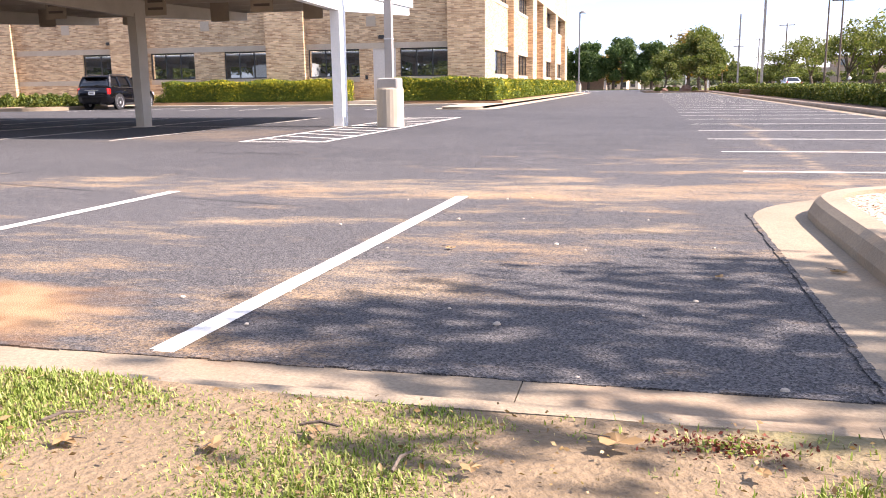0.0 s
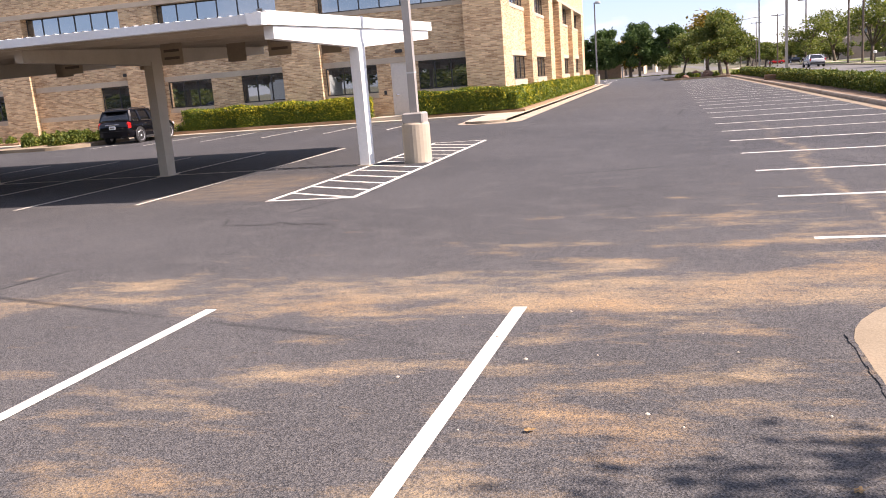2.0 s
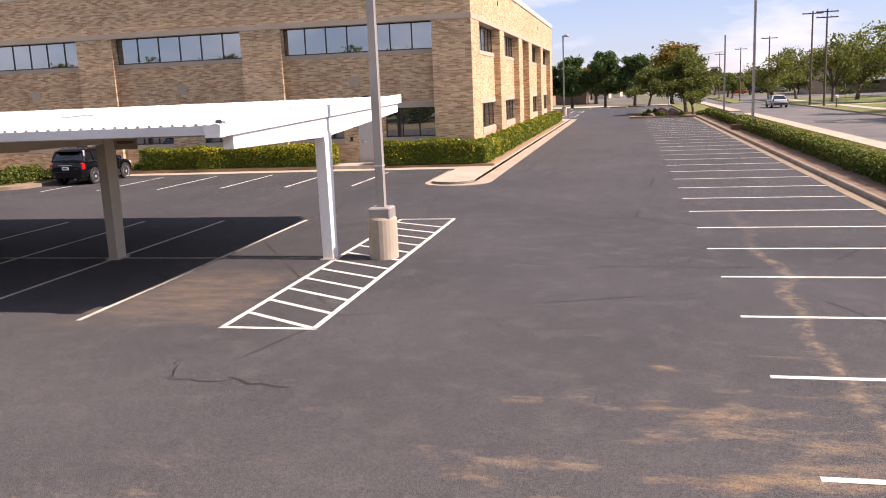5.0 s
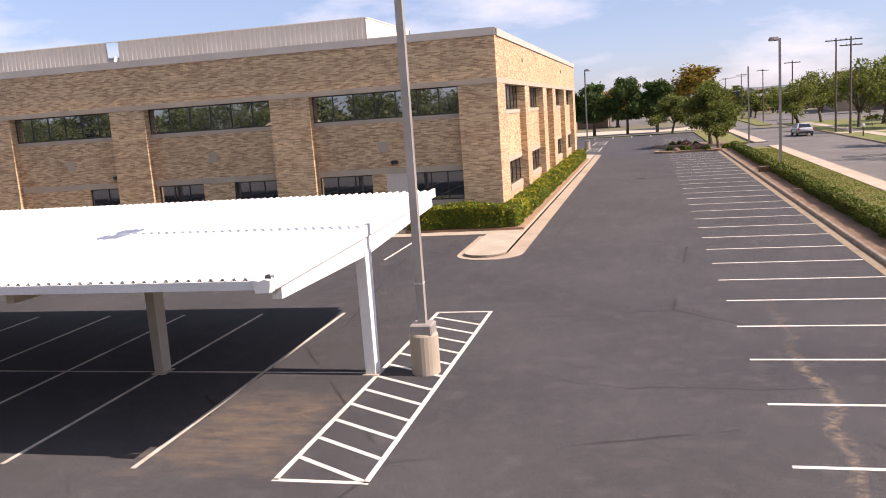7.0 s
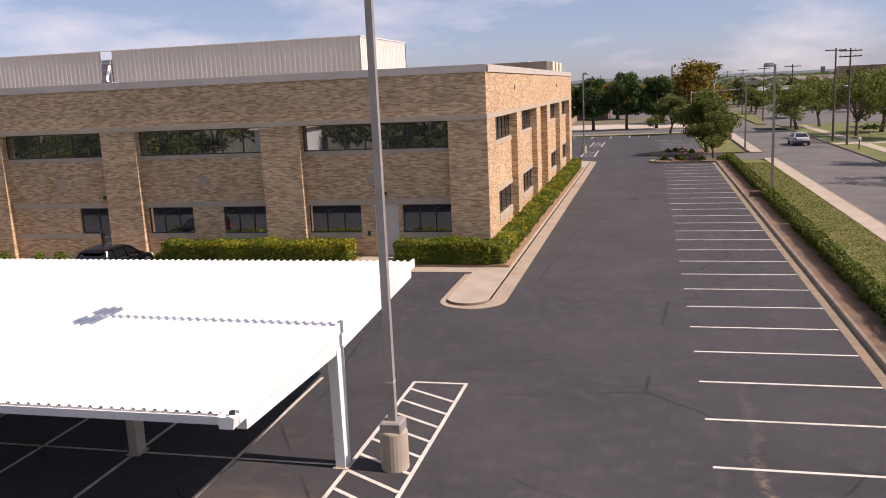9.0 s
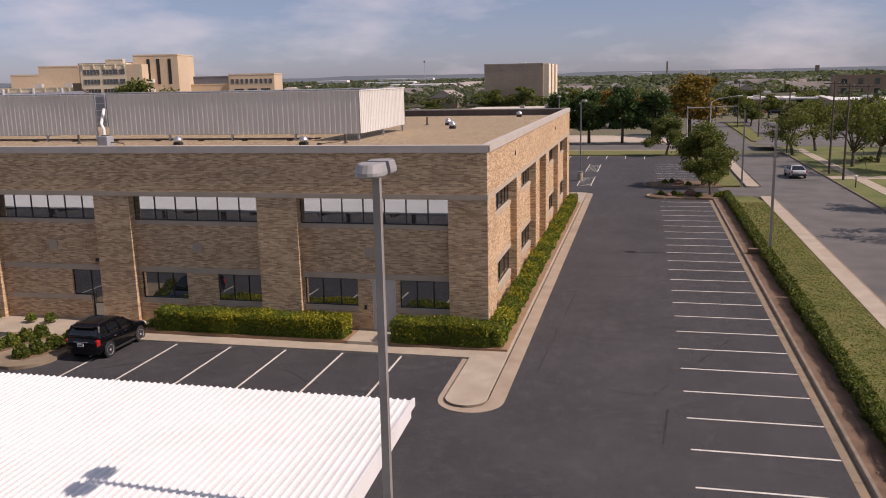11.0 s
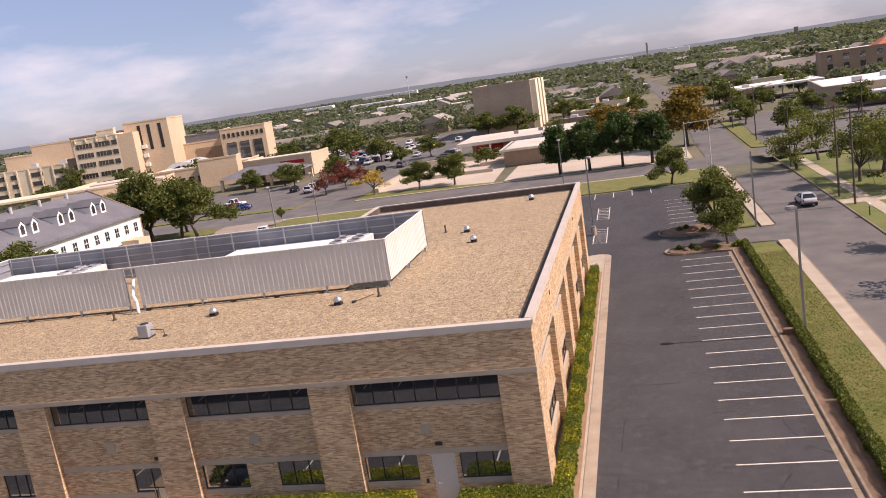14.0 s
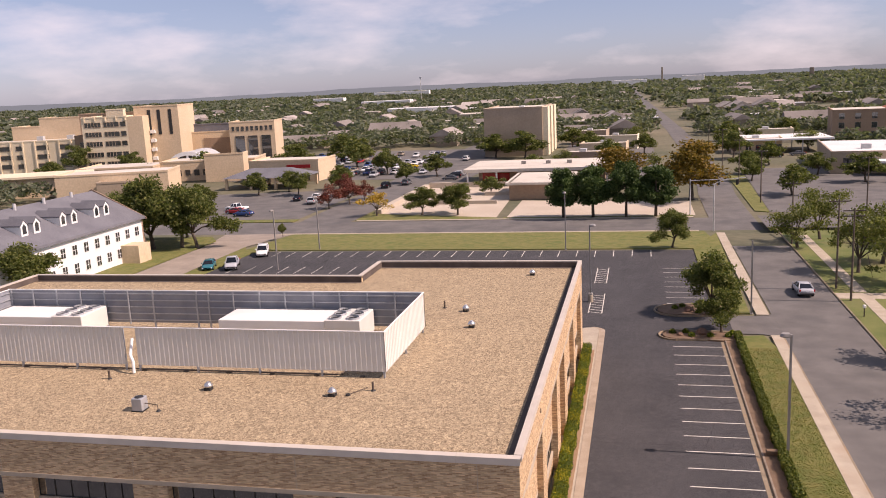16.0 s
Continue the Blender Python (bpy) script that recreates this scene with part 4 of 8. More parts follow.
def window(side, a, b, z0, z1, panes, rail=0.0):
    """A ribbon of dark panes in a bronze frame; rail: the height of a cross rail above the sill."""
    s = Shape()
    d0, d1, w = RECESS + 0.10, RECESS + 0.18, 0.055
    wall_box(s, side, a, b, d0, d1, z1 - w, z1)
    wall_box(s, side, a, b, d0, d1, z0, z0 + w)
    step = (b - a) / panes
    for i in range(panes + 1):
        c = a + step * i
        wall_box(s, side, max(a, c - w / 2), min(b, c + w / 2), d0 + 0.002, d1, z0, z1)
    if rail:
        wall_box(s, side, a, b, d0 + 0.004, d1, z0 + rail, z0 + rail + 0.045)
    win = part("window", s, "bronze_frame", office, "dark bronze window frame")
    for i in range(panes):
        g = Shape()
        wall_box(g, side, a + step * i + 0.01, a + step * (i + 1) - 0.01, d0 + 0.03, d0 + 0.045, z0 + 0.02, z1 - 0.02)
        part("pane", g, "dark_glass", win)


def bay(side, a, b, lower, door=None):
    """One recessed bay: ribbon window above, brick spandrel, lower openings between brick."""
    t0, t1 = RECESS, THICK

    def piece(name, material, *dims):
        s = Shape()
        wall_box(s, side, *dims)
        part(name, s, material, office)

    piece("spandrel", "brick", a, b, t0, t1, 3.03, 5.2)
    piece("sill", "limestone", a, b, t0 - 0.03, t1, 5.2, 5.4)
    piece("lintel", "limestone", a, b, t0 - 0.02, t1, 2.76, 3.03)
    x = a
    for w0, w1, z0, panes in sorted(lower):
        if w0 - x > 0.01:
            piece("infill", "brick", x, w0, t0, t1, 0.05, 2.76)
        if z0 > 0.6:
            piece("infill", "brick", w0, w1, t0, t1, 0.05, 1.16)
            piece("sill", "limestone", w0, w1, t0 - 0.03, t1, 1.16, z0)
        x = w1
        if panes:
            window(side, w0, w1, z0, 2.76, panes, 0.0)
    if b - x > 0.01:
        piece("infill", "brick", x, b, t0, t1, 0.05, 2.76)
    if side == 0 and a < -19:
        x = a
        for w0, w1, z0, panes in sorted(lower):
            if w0 - x > 0.3:
                piece("sill_band", "limestone", x, w0, t0 - 0.025, t0 + 0.1, 1.16, 1.4)
            x = w1
        if b - x > 0.3:
            piece("sill_band", "limestone", x, b, t0 - 0.025, t0 + 0.1, 1.16, 1.4)
    window(side, a, b, 5.4, 6.66, 7 if b - a > 6.9 else 6)


LOWER = {0: [(-9.1, -6.4, 1.4, 3), (-5.68, -4.52, 0.25, 0), (-4.3, -1.87, 1.4, 3)], 1: [(-17.95, -15.4, 1.4, 3), (-13.72, -11.27, 1.4, 3)],
         2: [(-22.0, -20.95, 1.4, 1), (-20.95, -20.02, 0.25, 1)], 3: [(-33.6, -31.0, 1.4, 3), (-30.0, -27.95, 1.4, 3)]}
for i, (a, b) in enumerate(FRONT):
    bay(0, a, b, LOWER.get(i, [(a + 0.2, a + 2.6, 1.4, 3)]))
for i, (a, b) in enumerate(SIDE):
    if b - a > 5:
        bay(1, a, b, [(a + 2.5, b - 0.02, 1.5, 3)])
    else:
        s = Shape()
        wall_box(s, 1, a, b, RECESS + 0.6, RECESS + 0.9, 0.05, 6.66)
        part("spandrel", s, "brick", office)

for side, spans, lo, hi in ((0, FRONT, X_END, 0.0), (1, SIDE, 0.002, Y_END)):
    cuts = sorted([c for span in spans for c in span])
    edges = [lo] + cuts + [hi]
    for a, b in zip(edges[::2], edges[1::2]):
        s = Shape()
        if side == 1 and a < 0.1:
            s.box(-THICK, 0.0, 0.952, b, 0.05, 6.66)
        else:
            wall_box(s, side, a, b, 0.0, THICK + 0.25, 0.05, 6.66)
        part("pier", s, "brick", office)
upper = Shape().box(X_END, 0.0, 0.0, 0.35, 6.9, 8.78)
part("wall", upper, "brick", office)
part("wall", Shape().box(-0.35, 0.0, 0.352, Y_END, 6.9, 8.78), "brick", office)
for dims in ((X_END, X_END + 0.35, 0.352, 36.898), (X_END, -19.6, 36.9, 37.25), (-19.95, -19.6, 37.252, Y_END), (-19.598, -0.352, Y_END - 0.35, Y_END)):
    part("wall", Shape().box(*dims, 0.05, 8.78), "brick", office)
part("lintel_band", Shape().box(X_END, 0.02, -0.02, THICK + 0.25, 6.66, 6.9), "limestone", office, "continuous pale limestone band over the windows")
part("lintel_band", Shape().box(-THICK - 0.25, 0.018, THICK + 0.252, Y_END, 6.662, 6.898), "limestone", office)
for k, x in enumerate((-1.98, -11.0, -19.9, -27.8)):
    part("joint", Shape().box(x - 0.012, x + 0.012, -0.004, 0.01, 6.92, 8.76), "limestone", office)
# metal coping on the parapet
def coping(x0, x1, y0, y1, z0, z1, out):
    """Lengths of folded metal over the parapet, about 3 m each, with open joints: a deep outer face (out: s, n, e or w), a thin top and a short inner lip."""
    along_x = out in "sn"
    a, b = (x0, x1) if along_x else (y0, y1)
    n = max(1, round((b - a) / 3.05))
    for i in range(n):
        c0, c1 = a + (b - a) * i / n + 0.004, a + (b - a) * (i + 1) / n - 0.004
        s = Shape()
        if along_x:
            lo, hi = ((y0, y0 + 0.05), (y1 - 0.04, y1)) if out == "s" else ((y1 - 0.05, y1), (y0, y0 + 0.04))
            s.box(c0, c1, y0, y1, z1 - 0.03, z1).box(c0, c1, *lo, z0, z1 - 0.031).box(c0, c1, *hi, z1 - 0.09, z1 - 0.031)
        else:
            lo, hi = ((x0, x0 + 0.05), (x1 - 0.04, x1)) if out == "w" else ((x1 - 0.05, x1), (x0, x0 + 0.04))
            s.box(x0, x1, c0, c1, z1 - 0.03, z1).box(*lo, c0, c1, z0, z1 - 0.031).box(*hi, c0, c1, z1 - 0.09, z1 - 0.031)
        part("coping", s, "coping_metal", office, "weathered metal parapet coping")


coping(X_END - 0.05, 0.06, -0.06, 0.36, 8.78, 9.12, "s")
coping(-0.30, 0.058, 0.422, Y_END + 0.05, 8.782, 9.118, "e")
coping(-19.9, -0.304, Y_END - 0.30, Y_END + 0.048, 8.784, 9.116, "n")
coping(-20.0, -19.64, 37.2, Y_END - 0.304, 8.786, 9.114, "w")
coping(X_END, -19.64, 36.95, 37.298, 8.788, 9.112, "n")
coping(X_END - 0.05, X_END + 0.4, 0.424, 36.848, 8.79, 9.11, "w")
# upstands of dark felt behind the coping
for dims in ((X_END + 0.36, -0.37, 0.352, 0.40), (-0.40, -0.352, 0.402, Y_END - 0.36), (-19.55, -0.402, Y_END - 0.40, Y_END - 0.352), (-19.6, -19.552, 37.3, Y_END - 0.40), (X_END + 0.4, -19.602, 36.85, 36.898), (X_END + 0.352, X_END + 0.398, 0.402, 36.848)):
    part("parapet_flashing", Shape().box(*dims, 8.4, 9.02), "roof_felt_shade", office, "dark roofing felt turned up the parapet")
part("roof", Shape().box(X_END + 0.3, -0.36, 0.36, 36.95, 8.2, 8.5).box(-19.7, -0.36, 36.952, Y_END - 0.3, 8.2, 8.498), "roof_gravel", office, "flat roof covered with tan gravel")
part("floor_slab", Shape().box(X_END + 0.8, -1.0, 1.2, 36.5, 4.2, 4.4), "concrete", office)
# dark strip laid on the gravel in place of the parapet's shadow
part("roof_edge", Shape().box(-0.78, -0.402, 0.6, Y_END - 0.4, 8.49, 8.53).box(-19.5, -0.78, Y_END - 0.7, Y_END - 0.402, 8.49, 8.528).box(X_END + 0.4, -19.6, 36.5, 36.848, 8.49, 8.529), "roof_felt_shade", office, "dark strip along the roof's edge painting in the parapet's shadow")
# side door, plates and lamps on the front
door = part("door", Shape().box(-5.62, -4.58, 0.40, 0.46, 0.26, 2.72), "door_paint", office, "pale beige steel side door")
part("door_frame", Shape().box(-5.68, -5.62, 0.36, 0.5, 0.25, 2.76).box(-4.58, -4.52, 0.36, 0.5, 0.25, 2.76).box(-5.62, -4.58, 0.362, 0.5, 2.72, 2.758), "door_paint", door)
part("door_handle", Shape().box(-5.52, -5.42, 0.36, 0.40, 1.20, 1.28).tube([((-5.47, 0.34, 1.24), 0.02), ((-5.30, 0.34, 1.24), 0.02)], 8), "chrome", door, "steel lever handle")
part("hinge", Shape().box(-4.6, -4.56, 0.385, 0.40, 0.6, 0.72).box(-4.6, -4.56, 0.385, 0.40, 2.2, 2.32), "chrome", door)
part("keypad", Shape().bevel_box(-6.1, -5.97, 0.30, 0.36, 1.28, 1.48, 0.01), "black_plastic", office, "small black keypad")
part("door_pull", Shape().tube([((-20.88, 0.36, 0.9), 0.02), ((-20.88, 0.36, 1.6), 0.02)], 8), "chrome", office)
for x in (-5.75, -14.7, -22.9, -30.8):
    s = Shape().box(x - 0.24, x + 0.24, 0.33, 0.362, 3.82, 4.30)
    plate = part("wall_vent", s, "limestone", office, "square pale louvred vent plate")
    lou = Shape()
    for k in range(7):
        lou.box(x - 0.19, x + 0.19, 0.322, 0.332, 3.87 + k * 0.06, 3.90 + k * 0.06)
    part("louvre", lou, "limestone", plate)
for x, z in ((-5.2, 3.32), (-20.3, 3.32)):
    part("wall_lamp", Shape().bevel_box(x - 0.17, x + 0.17, 0.24, 0.362, z - 0.09, z + 0.07, 0.03), "bronze_frame", office, "bronze wall lamp box")
for y in (8.6, 30.5):
    part("scupper", Shape().box(0.0, 0.04, y - 0.06, y + 0.06, 7.9, 8.15), "black_plastic", office)

# roof equipment screen
screen = thing("roof_screen", (-27.05, 16.55, 8.5), "ribbed light grey metal screen round rooftop machines", "screen")
SX0, SX1, SY0, SY1, SB, ST = -17.2, 17.3, -4.9, 4.95, 0.42, 2.94


def ribbed(s, axis, a, b, at, face, z0, z1, pitch=0.335, depth=0.045):
    """Ribbed sheet metal from a to b: flats with raised ribs towards face (+1 or -1)."""
    prof, u = [], a
    while u < b - 1e-6:
        for du, dv in ((0.0, 0.0), (0.62, 0.0), (0.70, 1.0), (0.92, 1.0), (1.0, 0.0)):
            w = min(u + du * pitch, b)
            prof.append((w, at + face * depth * dv))
        u += pitch
    n = len(prof)
    v = [(p, q, z) if axis == "x" else (q, p, z) for z in (z0, z1) for p, q in prof]
    s.add(v, [(i, i + 1, n + i + 1, n + i) for i in range(n - 1)])
    off = -face * 0.02
    v = [(p, q + off, z) if axis == "x" else (q + off, p, z) for z in (z0, z1) for p, q in prof]
    s.add(v, [(i, n + i, n + i + 1, i + 1) for i in range(n - 1)])


for name, axis, a, b, at, face in (("panel", "x", SX0, -0.55, SY0, -1), ("panel", "x", 0.35, SX1, SY0, -1), ("panel", "x", SX0, SX1, SY1, 1), ("panel", "y", SY0, SY1, SX1, 1), ("panel", "y", SY0, SY1, SX0, -1)):
    s = Shape()
    ribbed(s, axis, a, b, at, face, SB, ST)
    part(name, s, "screen_metal", screen)
part("cap", Shape().box(SX0 - 0.06, SX1 + 0.06, SY0 - 0.07, SY0 + 0.05, ST, ST + 0.05).box(SX0 - 0.06, SX1 + 0.06, SY1 - 0.05, SY1 + 0.07, ST, ST + 0.05)
     .box(SX1 - 0.05, SX1 + 0.058, SY0 + 0.05, SY1 - 0.05, ST, ST + 0.048).box(SX0 - 0.058, SX0 + 0.05, SY0 + 0.05, SY1 - 0.05, ST, ST + 0.048), "white_metal", screen)
# added dark sheets carry the shade inside the screen in their colour
part("back_sheet", Shape().box(SX0 + 0.02, SX1 - 0.08, SY1 - 0.075, SY1 - 0.055, SB, ST - 0.02), "shaded_back", screen, "added dark sheet with the far screen's inner shade in its colour")
part("back_sheet", Shape().box(SX0 + 0.055, SX0 + 0.075, SY0 + 0.05, SY1 - 0.08, SB, ST - 0.02), "shaded_back", screen)
posts = [(x, y) for x in (-17.0, -12.8, -8.5, -4.3, -0.6, 0.42, 4.6, 8.9, 13.1, 17.15) for y in (SY0 + 0.07, SY1 - 0.09)] + [(SX1 - 0.1, 0.0), (SX0 + 0.1, 0.0)]
for x, y in posts:
    part("post", Shape().box(x - 0.06, x + 0.06, y - 0.06, y + 0.06, 0.0, ST), "galvanised", screen)
for k in range(5):
    z = 0.6 + k * 0.52
    part("girt", Shape().box(SX0, SX1, SY1 - 0.16, SY1 - 0.1, z, z + 0.07), "galvanised", screen)
    part("girt", Shape().box(SX0 + 0.1, SX0 + 0.16, SY0, SY1 - 0.2, z, z + 0.07), "galvanised", screen)
for x in (-14.9, -10.6, -6.4, 2.5, 6.7, 11.0, 15.2):
    part("brace", Shape().box(x - 0.05, x + 0.05, SY1 - 0.22, SY1 - 0.162, 0.3, ST), "galvanised", screen)
part("brace", Shape().tube([((-0.25, SY0 + 0.5, ST - 0.9), 0.1), ((-0.05, SY0 - 0.2, 1.15), 0.1), ((0.3, SY0 - 0.5, 0.8), 0.1), ((0.35, SY0 - 0.6, 0.05), 0.1)], 8), "white_metal", screen, "slanting white pipe through the gap")

for x0, x1, label in ((-24.1, -13.4, "long white rooftop air handler with condenser fans"), (-43.6, -35.2, "long white rooftop air handler")):
    unit = thing("air_handler", ((x0 + x1) / 2, 19.4, 8.5), label, "air conditioner", "rooftop machines")
    h = (x1 - x0) / 2
    part("casing", Shape().bevel_box(-h, h - 2.6, -1.5, 1.5, 0.3, 1.75, 0.04), "white_metal", unit)
    part("condenser", Shape().bevel_box(h - 2.59, h, -1.6, 1.6, 0.3, 1.85, 0.04), "screen_metal", unit)
    part("skid", Shape().box(-h, h, -1.4, -1.2, 0, 0.3).box(-h, h, 1.2, 1.4, 0, 0.3), "galvanised", unit)
    for i in range(2):
        for j in range(3):
            cx, cy = h - 1.95 + i * 1.3, -1.05 + j * 1.05
            fan = part("fan_guard", Shape().tube([((cx, cy, 1.851), 0.46), ((cx, cy, 1.99), 0.44)], 16, cap=False), "galvanised", unit)
            part("fan", Shape().tube([((cx, cy, 1.852), 0.40), ((cx, cy, 1.87), 0.39)], 16), "black_plastic", fan)

def roof_vent(x, y):
    v = thing("roof_vent", (x, y, 8.5), "round galvanised roof ventilator on a dark curb", "roof vent", "roof ventilators")
    v.matrix_basis = pose(x, y, 8.5) @ Matrix.Diagonal((0.8, 0.8, 0.62, 1))
    part("curb", Shape().bevel_box(-0.27, 0.27, -0.27, 0.27, 0.0, 0.28, 0.03), "black_plastic", v)
    part("hood", Shape().tube([((0, 0, 0.28), 0.2), ((0, 0, 0.36), 0.33), ((0, 0, 0.52), 0.35), ((0, 0, 0.64), 0.25), ((0, 0, 0.74), 0.22), ((0, 0, 0.80), 0.1)], 14), "aluminium", v, smooth=True)
    part("cap", Shape().tube([((0, 0, 0.80), 0.12), ((0, 0, 0.86), 0.10)], 10), "aluminium", v)


for x, y in ((-12.1, 8.45), (-20.15, 8.7), (-6.6, 22.9), (-7.9, 27.3), (-36.0, 8.6), (-4.2, 40.0)):
    roof_vent(x, y)
for x, y, h in ((-9.95, 9.5, 0.55), (-27.8, 10.0, 0.55), (-9.8, 28.2, 0.6), (-34.0, 6.0, 0.5)):
    v = thing("vent_pipe", (x, y, 8.5), "short dark plumbing vent pipe on the gravel roof", "pipe", "vent pipes")
    part("pipe", Shape().tube([((0, 0, 0), 0.07), ((0, 0, h), 0.07)], 10), "pole_wood", v)
    part("flange", Shape().tube([((0, 0, 0), 0.16), ((0, 0, 0.06), 0.12)], 10), "black_plastic", v)
v = thing("vent_pipe", (-11.2, 8.6, 8.5), "slanted dark brace rod with a footing on the roof", "pipe")
part("rod", Shape().tube([((0, 0, 0.05), 0.025), ((0.85, 1.2, 0.1), 0.025)], 6), "pole_wood", v)
part("foot", Shape().tube([((0, 0, 0), 0.16), ((0, 0, 0.1), 0.14)], 8), "black_plastic", v)
ac = thing("condenser_unit", (-22.6, 5.2, 8.5), "small grey condensing unit with a pipe on the roof", "air conditioner")
ac.matrix_basis = pose(-22.6, 5.2, 8.5) @ Matrix.Diagonal((0.78, 0.78, 0.85, 1))
part("casing", Shape().bevel_box(-0.42, 0.42, -0.42, 0.42, 0.08, 0.92, 0.04), "galvanised", ac)
part("base", Shape().box(-0.46, 0.46, -0.46, 0.46, 0, 0.08), "black_plastic", ac)
part("fan_guard", Shape().tube([((0, 0, 0.921), 0.33), ((0, 0, 0.97), 0.3)], 14), "black_plastic", ac)
part("pipe", Shape().tube([((0.42, 0, 0.5), 0.035), ((0.75, -0.05, 0.5), 0.035), ((1.5, -0.1, 0.45), 0.035), ((1.55, -0.1, 0.05), 0.035)], 8), "pole_wood", ac)
part("pipe_boot", Shape().tube([((1.55, -0.1, 0), 0.2), ((1.55, -0.1, 0.12), 0.1)], 10), "black_plastic", ac)

# ---------------------------------------------------------------- carport
carport = thing("carport", (0, 0, 0), "long white ribbed metal carport on beige steel columns", "carport")
CX0, CX1, CY0, CY1, CZ0, CZ1 = -47.0, 0.74, -26.6, -15.9, 3.05, 3.33


def roof_z(y):
    return CZ0 + (CZ1 - CZ0) * (y - CY0) / (CY1 - CY0)


s = Shape()
prof, u, pitch = [], CX0, 0.203
while u < CX1 - 0.1:
    prof += [(u, 0.0), (u + 0.11, 0.0), (u + 0.135, 0.042), (u + 0.178, 0.042)]
    u += pitch
prof.append((CX1 - 0.06, 0.0))
n = len(prof)
s.add([(x, y, roof_z(y) + h) for y in (CY0 - 0.04, CY1 + 0.12) for x, h in prof], [(i, i + 1, n + i + 1, n + i) for i in range(n - 1)])
s.add([(x, y, roof_z(y) + h - 0.012) for y in (CY0 - 0.04, CY1 + 0.12) for x, h in prof], [(i, n + i, n + i + 1, i + 1) for i in range(n - 1)])
part("roof_sheet", s, "white_metal", carport, "white ribbed roof sheeting")
s = Shape()
s.add([(x, y, roof_z(y) + z) for x in (CX1 - 0.06, CX1 + 0.0) for y in (CY0, -21.78) for z in (-0.16, 0.075)], [(0, 1, 3, 2), (4, 6, 7, 5), (0, 4, 5, 1), (2, 3, 7, 6), (0, 2, 6, 4), (1, 5, 7, 3)])
part("fascia", s, "white_metal", carport, "white end trim")
s = Shape()
s.add([(x, y, roof_z(y) + z) for x in (CX1 - 0.06, CX1 + 0.0) for y in (-21.76, CY1 + 0.14) for z in (-0.16, 0.075)], [(0, 1, 3, 2), (4, 6, 7, 5), (0, 4, 5, 1), (2, 3, 7, 6), (0, 2, 6, 4), (1, 5, 7, 3)])
part("fascia", s, "white_metal", carport, "white end trim")
part("joint_strip", Shape().box(CX1 - 0.08, CX1 + 0.012, -21.82, -21.72, roof_z(-21.77) - 0.17, roof_z(-21.77) + 0.09), "white_metal", carport)
part("gutter", Shape().prism([(CY0 - 0.17, CZ0 - 0.13), (CY0 + 0.02, CZ0 - 0.13), (CY0 + 0.02, CZ0 - 0.01), (CY0 - 0.0, CZ0 - 0.012), (CY0 - 0.0, CZ0 - 0.11), (CY0 - 0.13, CZ0 - 0.11), (CY0 - 0.15, CZ0 + 0.015), (CY0 - 0.18, CZ0 + 0.015)], "x", CX0, CX1 - 0.24), "white_metal", carport, "white box gutter along the low edge")
box = part("gutter_box", Shape().prism([(0.50, CZ0 - 0.17), (0.74, CZ0 - 0.17), (0.77, CZ0 + 0.02), (0.68, CZ0 + 0.05), (0.58, CZ0 + 0.02), (0.46, CZ0 + 0.04)], "y", CY0 - 0.24, CY0 - 0.03), "white_metal", carport, "bent white gutter end box")
part("outlet", Shape().tube([((0.68, CY0 - 0.1, CZ0 + 0.02), 0.05), ((0.68, CY0 - 0.12, CZ0 + 0.09), 0.05)], 8), "black_plastic", box)
part("fascia", Shape().box(CX0, CX1 - 0.07, CY1 + 0.10, CY1 + 0.14, CZ1 - 0.1, CZ1 + 0.0), "white_metal", carport)
for k in range(10):
    x = 0.61 - 5.12 * k
    # end column and arm in white: the sun on them is put into the colour
    mat = "white_metal" if k == 0 else "beige_steel"
    s = Shape()
    s.add([(x + dx * w, -21.9 + dy * d, z) for z, w, d in ((0, 0.11, 0.17), (2.70, 0.11, 0.21)) for dx, dy in ((-1, -1), (1, -1), (1, 1), (-1, 1))],
          [(3, 2, 1, 0), (4, 5, 6, 7), (0, 1, 5, 4), (1, 2, 6, 5), (2, 3, 7, 6), (3, 0, 4, 7)])
    col = part("column", s, mat, carport, "tapered steel column")
    part("base_plate", Shape().box(x - 0.17, x + 0.17, -22.13, -21.67, 0.0, 0.02), "beige_steel", col)
    s = Shape()
    for y0, y1, h0, h1 in ((-26.3, -21.9, 0.22, 0.40), (-21.9, CY1 - 0.15, 0.40, 0.22)):
        s.add([(x + dx, y, roof_z(y) - 0.17 - dz) for y, hh in ((y0, h0), (y1, h1)) for dx in (-0.09, 0.09) for dz in (0.0, hh)],
              [(0, 1, 3, 2), (4, 6, 7, 5), (0, 4, 5, 1), (2, 3, 7, 6), (0, 2, 6, 4), (1, 5, 7, 3)])
    part("arm", s, mat, carport, "cantilever roof beam")
for k in range(8):
    y = CY0 + 0.15 + k * (CY1 - CY0 - 0.3) / 7
    part("purlin", Shape().box(CX0, CX1 - 0.08, y - 0.03, y + 0.03, roof_z(y) - 0.165, roof_z(y) - 0.015), "beige_steel", carport)

conduit = thing("roof_conduit", (0, 0, 8.5), "long dark gas pipe on low blocks along the roof", "pipe")
part("pipe", Shape().tube([((-46, 11.75, 0.12), 0.06), ((-13.0, 11.75, 0.12), 0.06), ((-12.7, 11.9, 0.12), 0.06), ((-12.7, 12.6, 0.12), 0.06)], 6), "pole_wood", conduit)
for k in range(12):
    part("block", Shape().box(-44.5 + 3 * k, -44.2 + 3 * k, 11.63, 11.87, 0, 0.07), "bark", conduit)
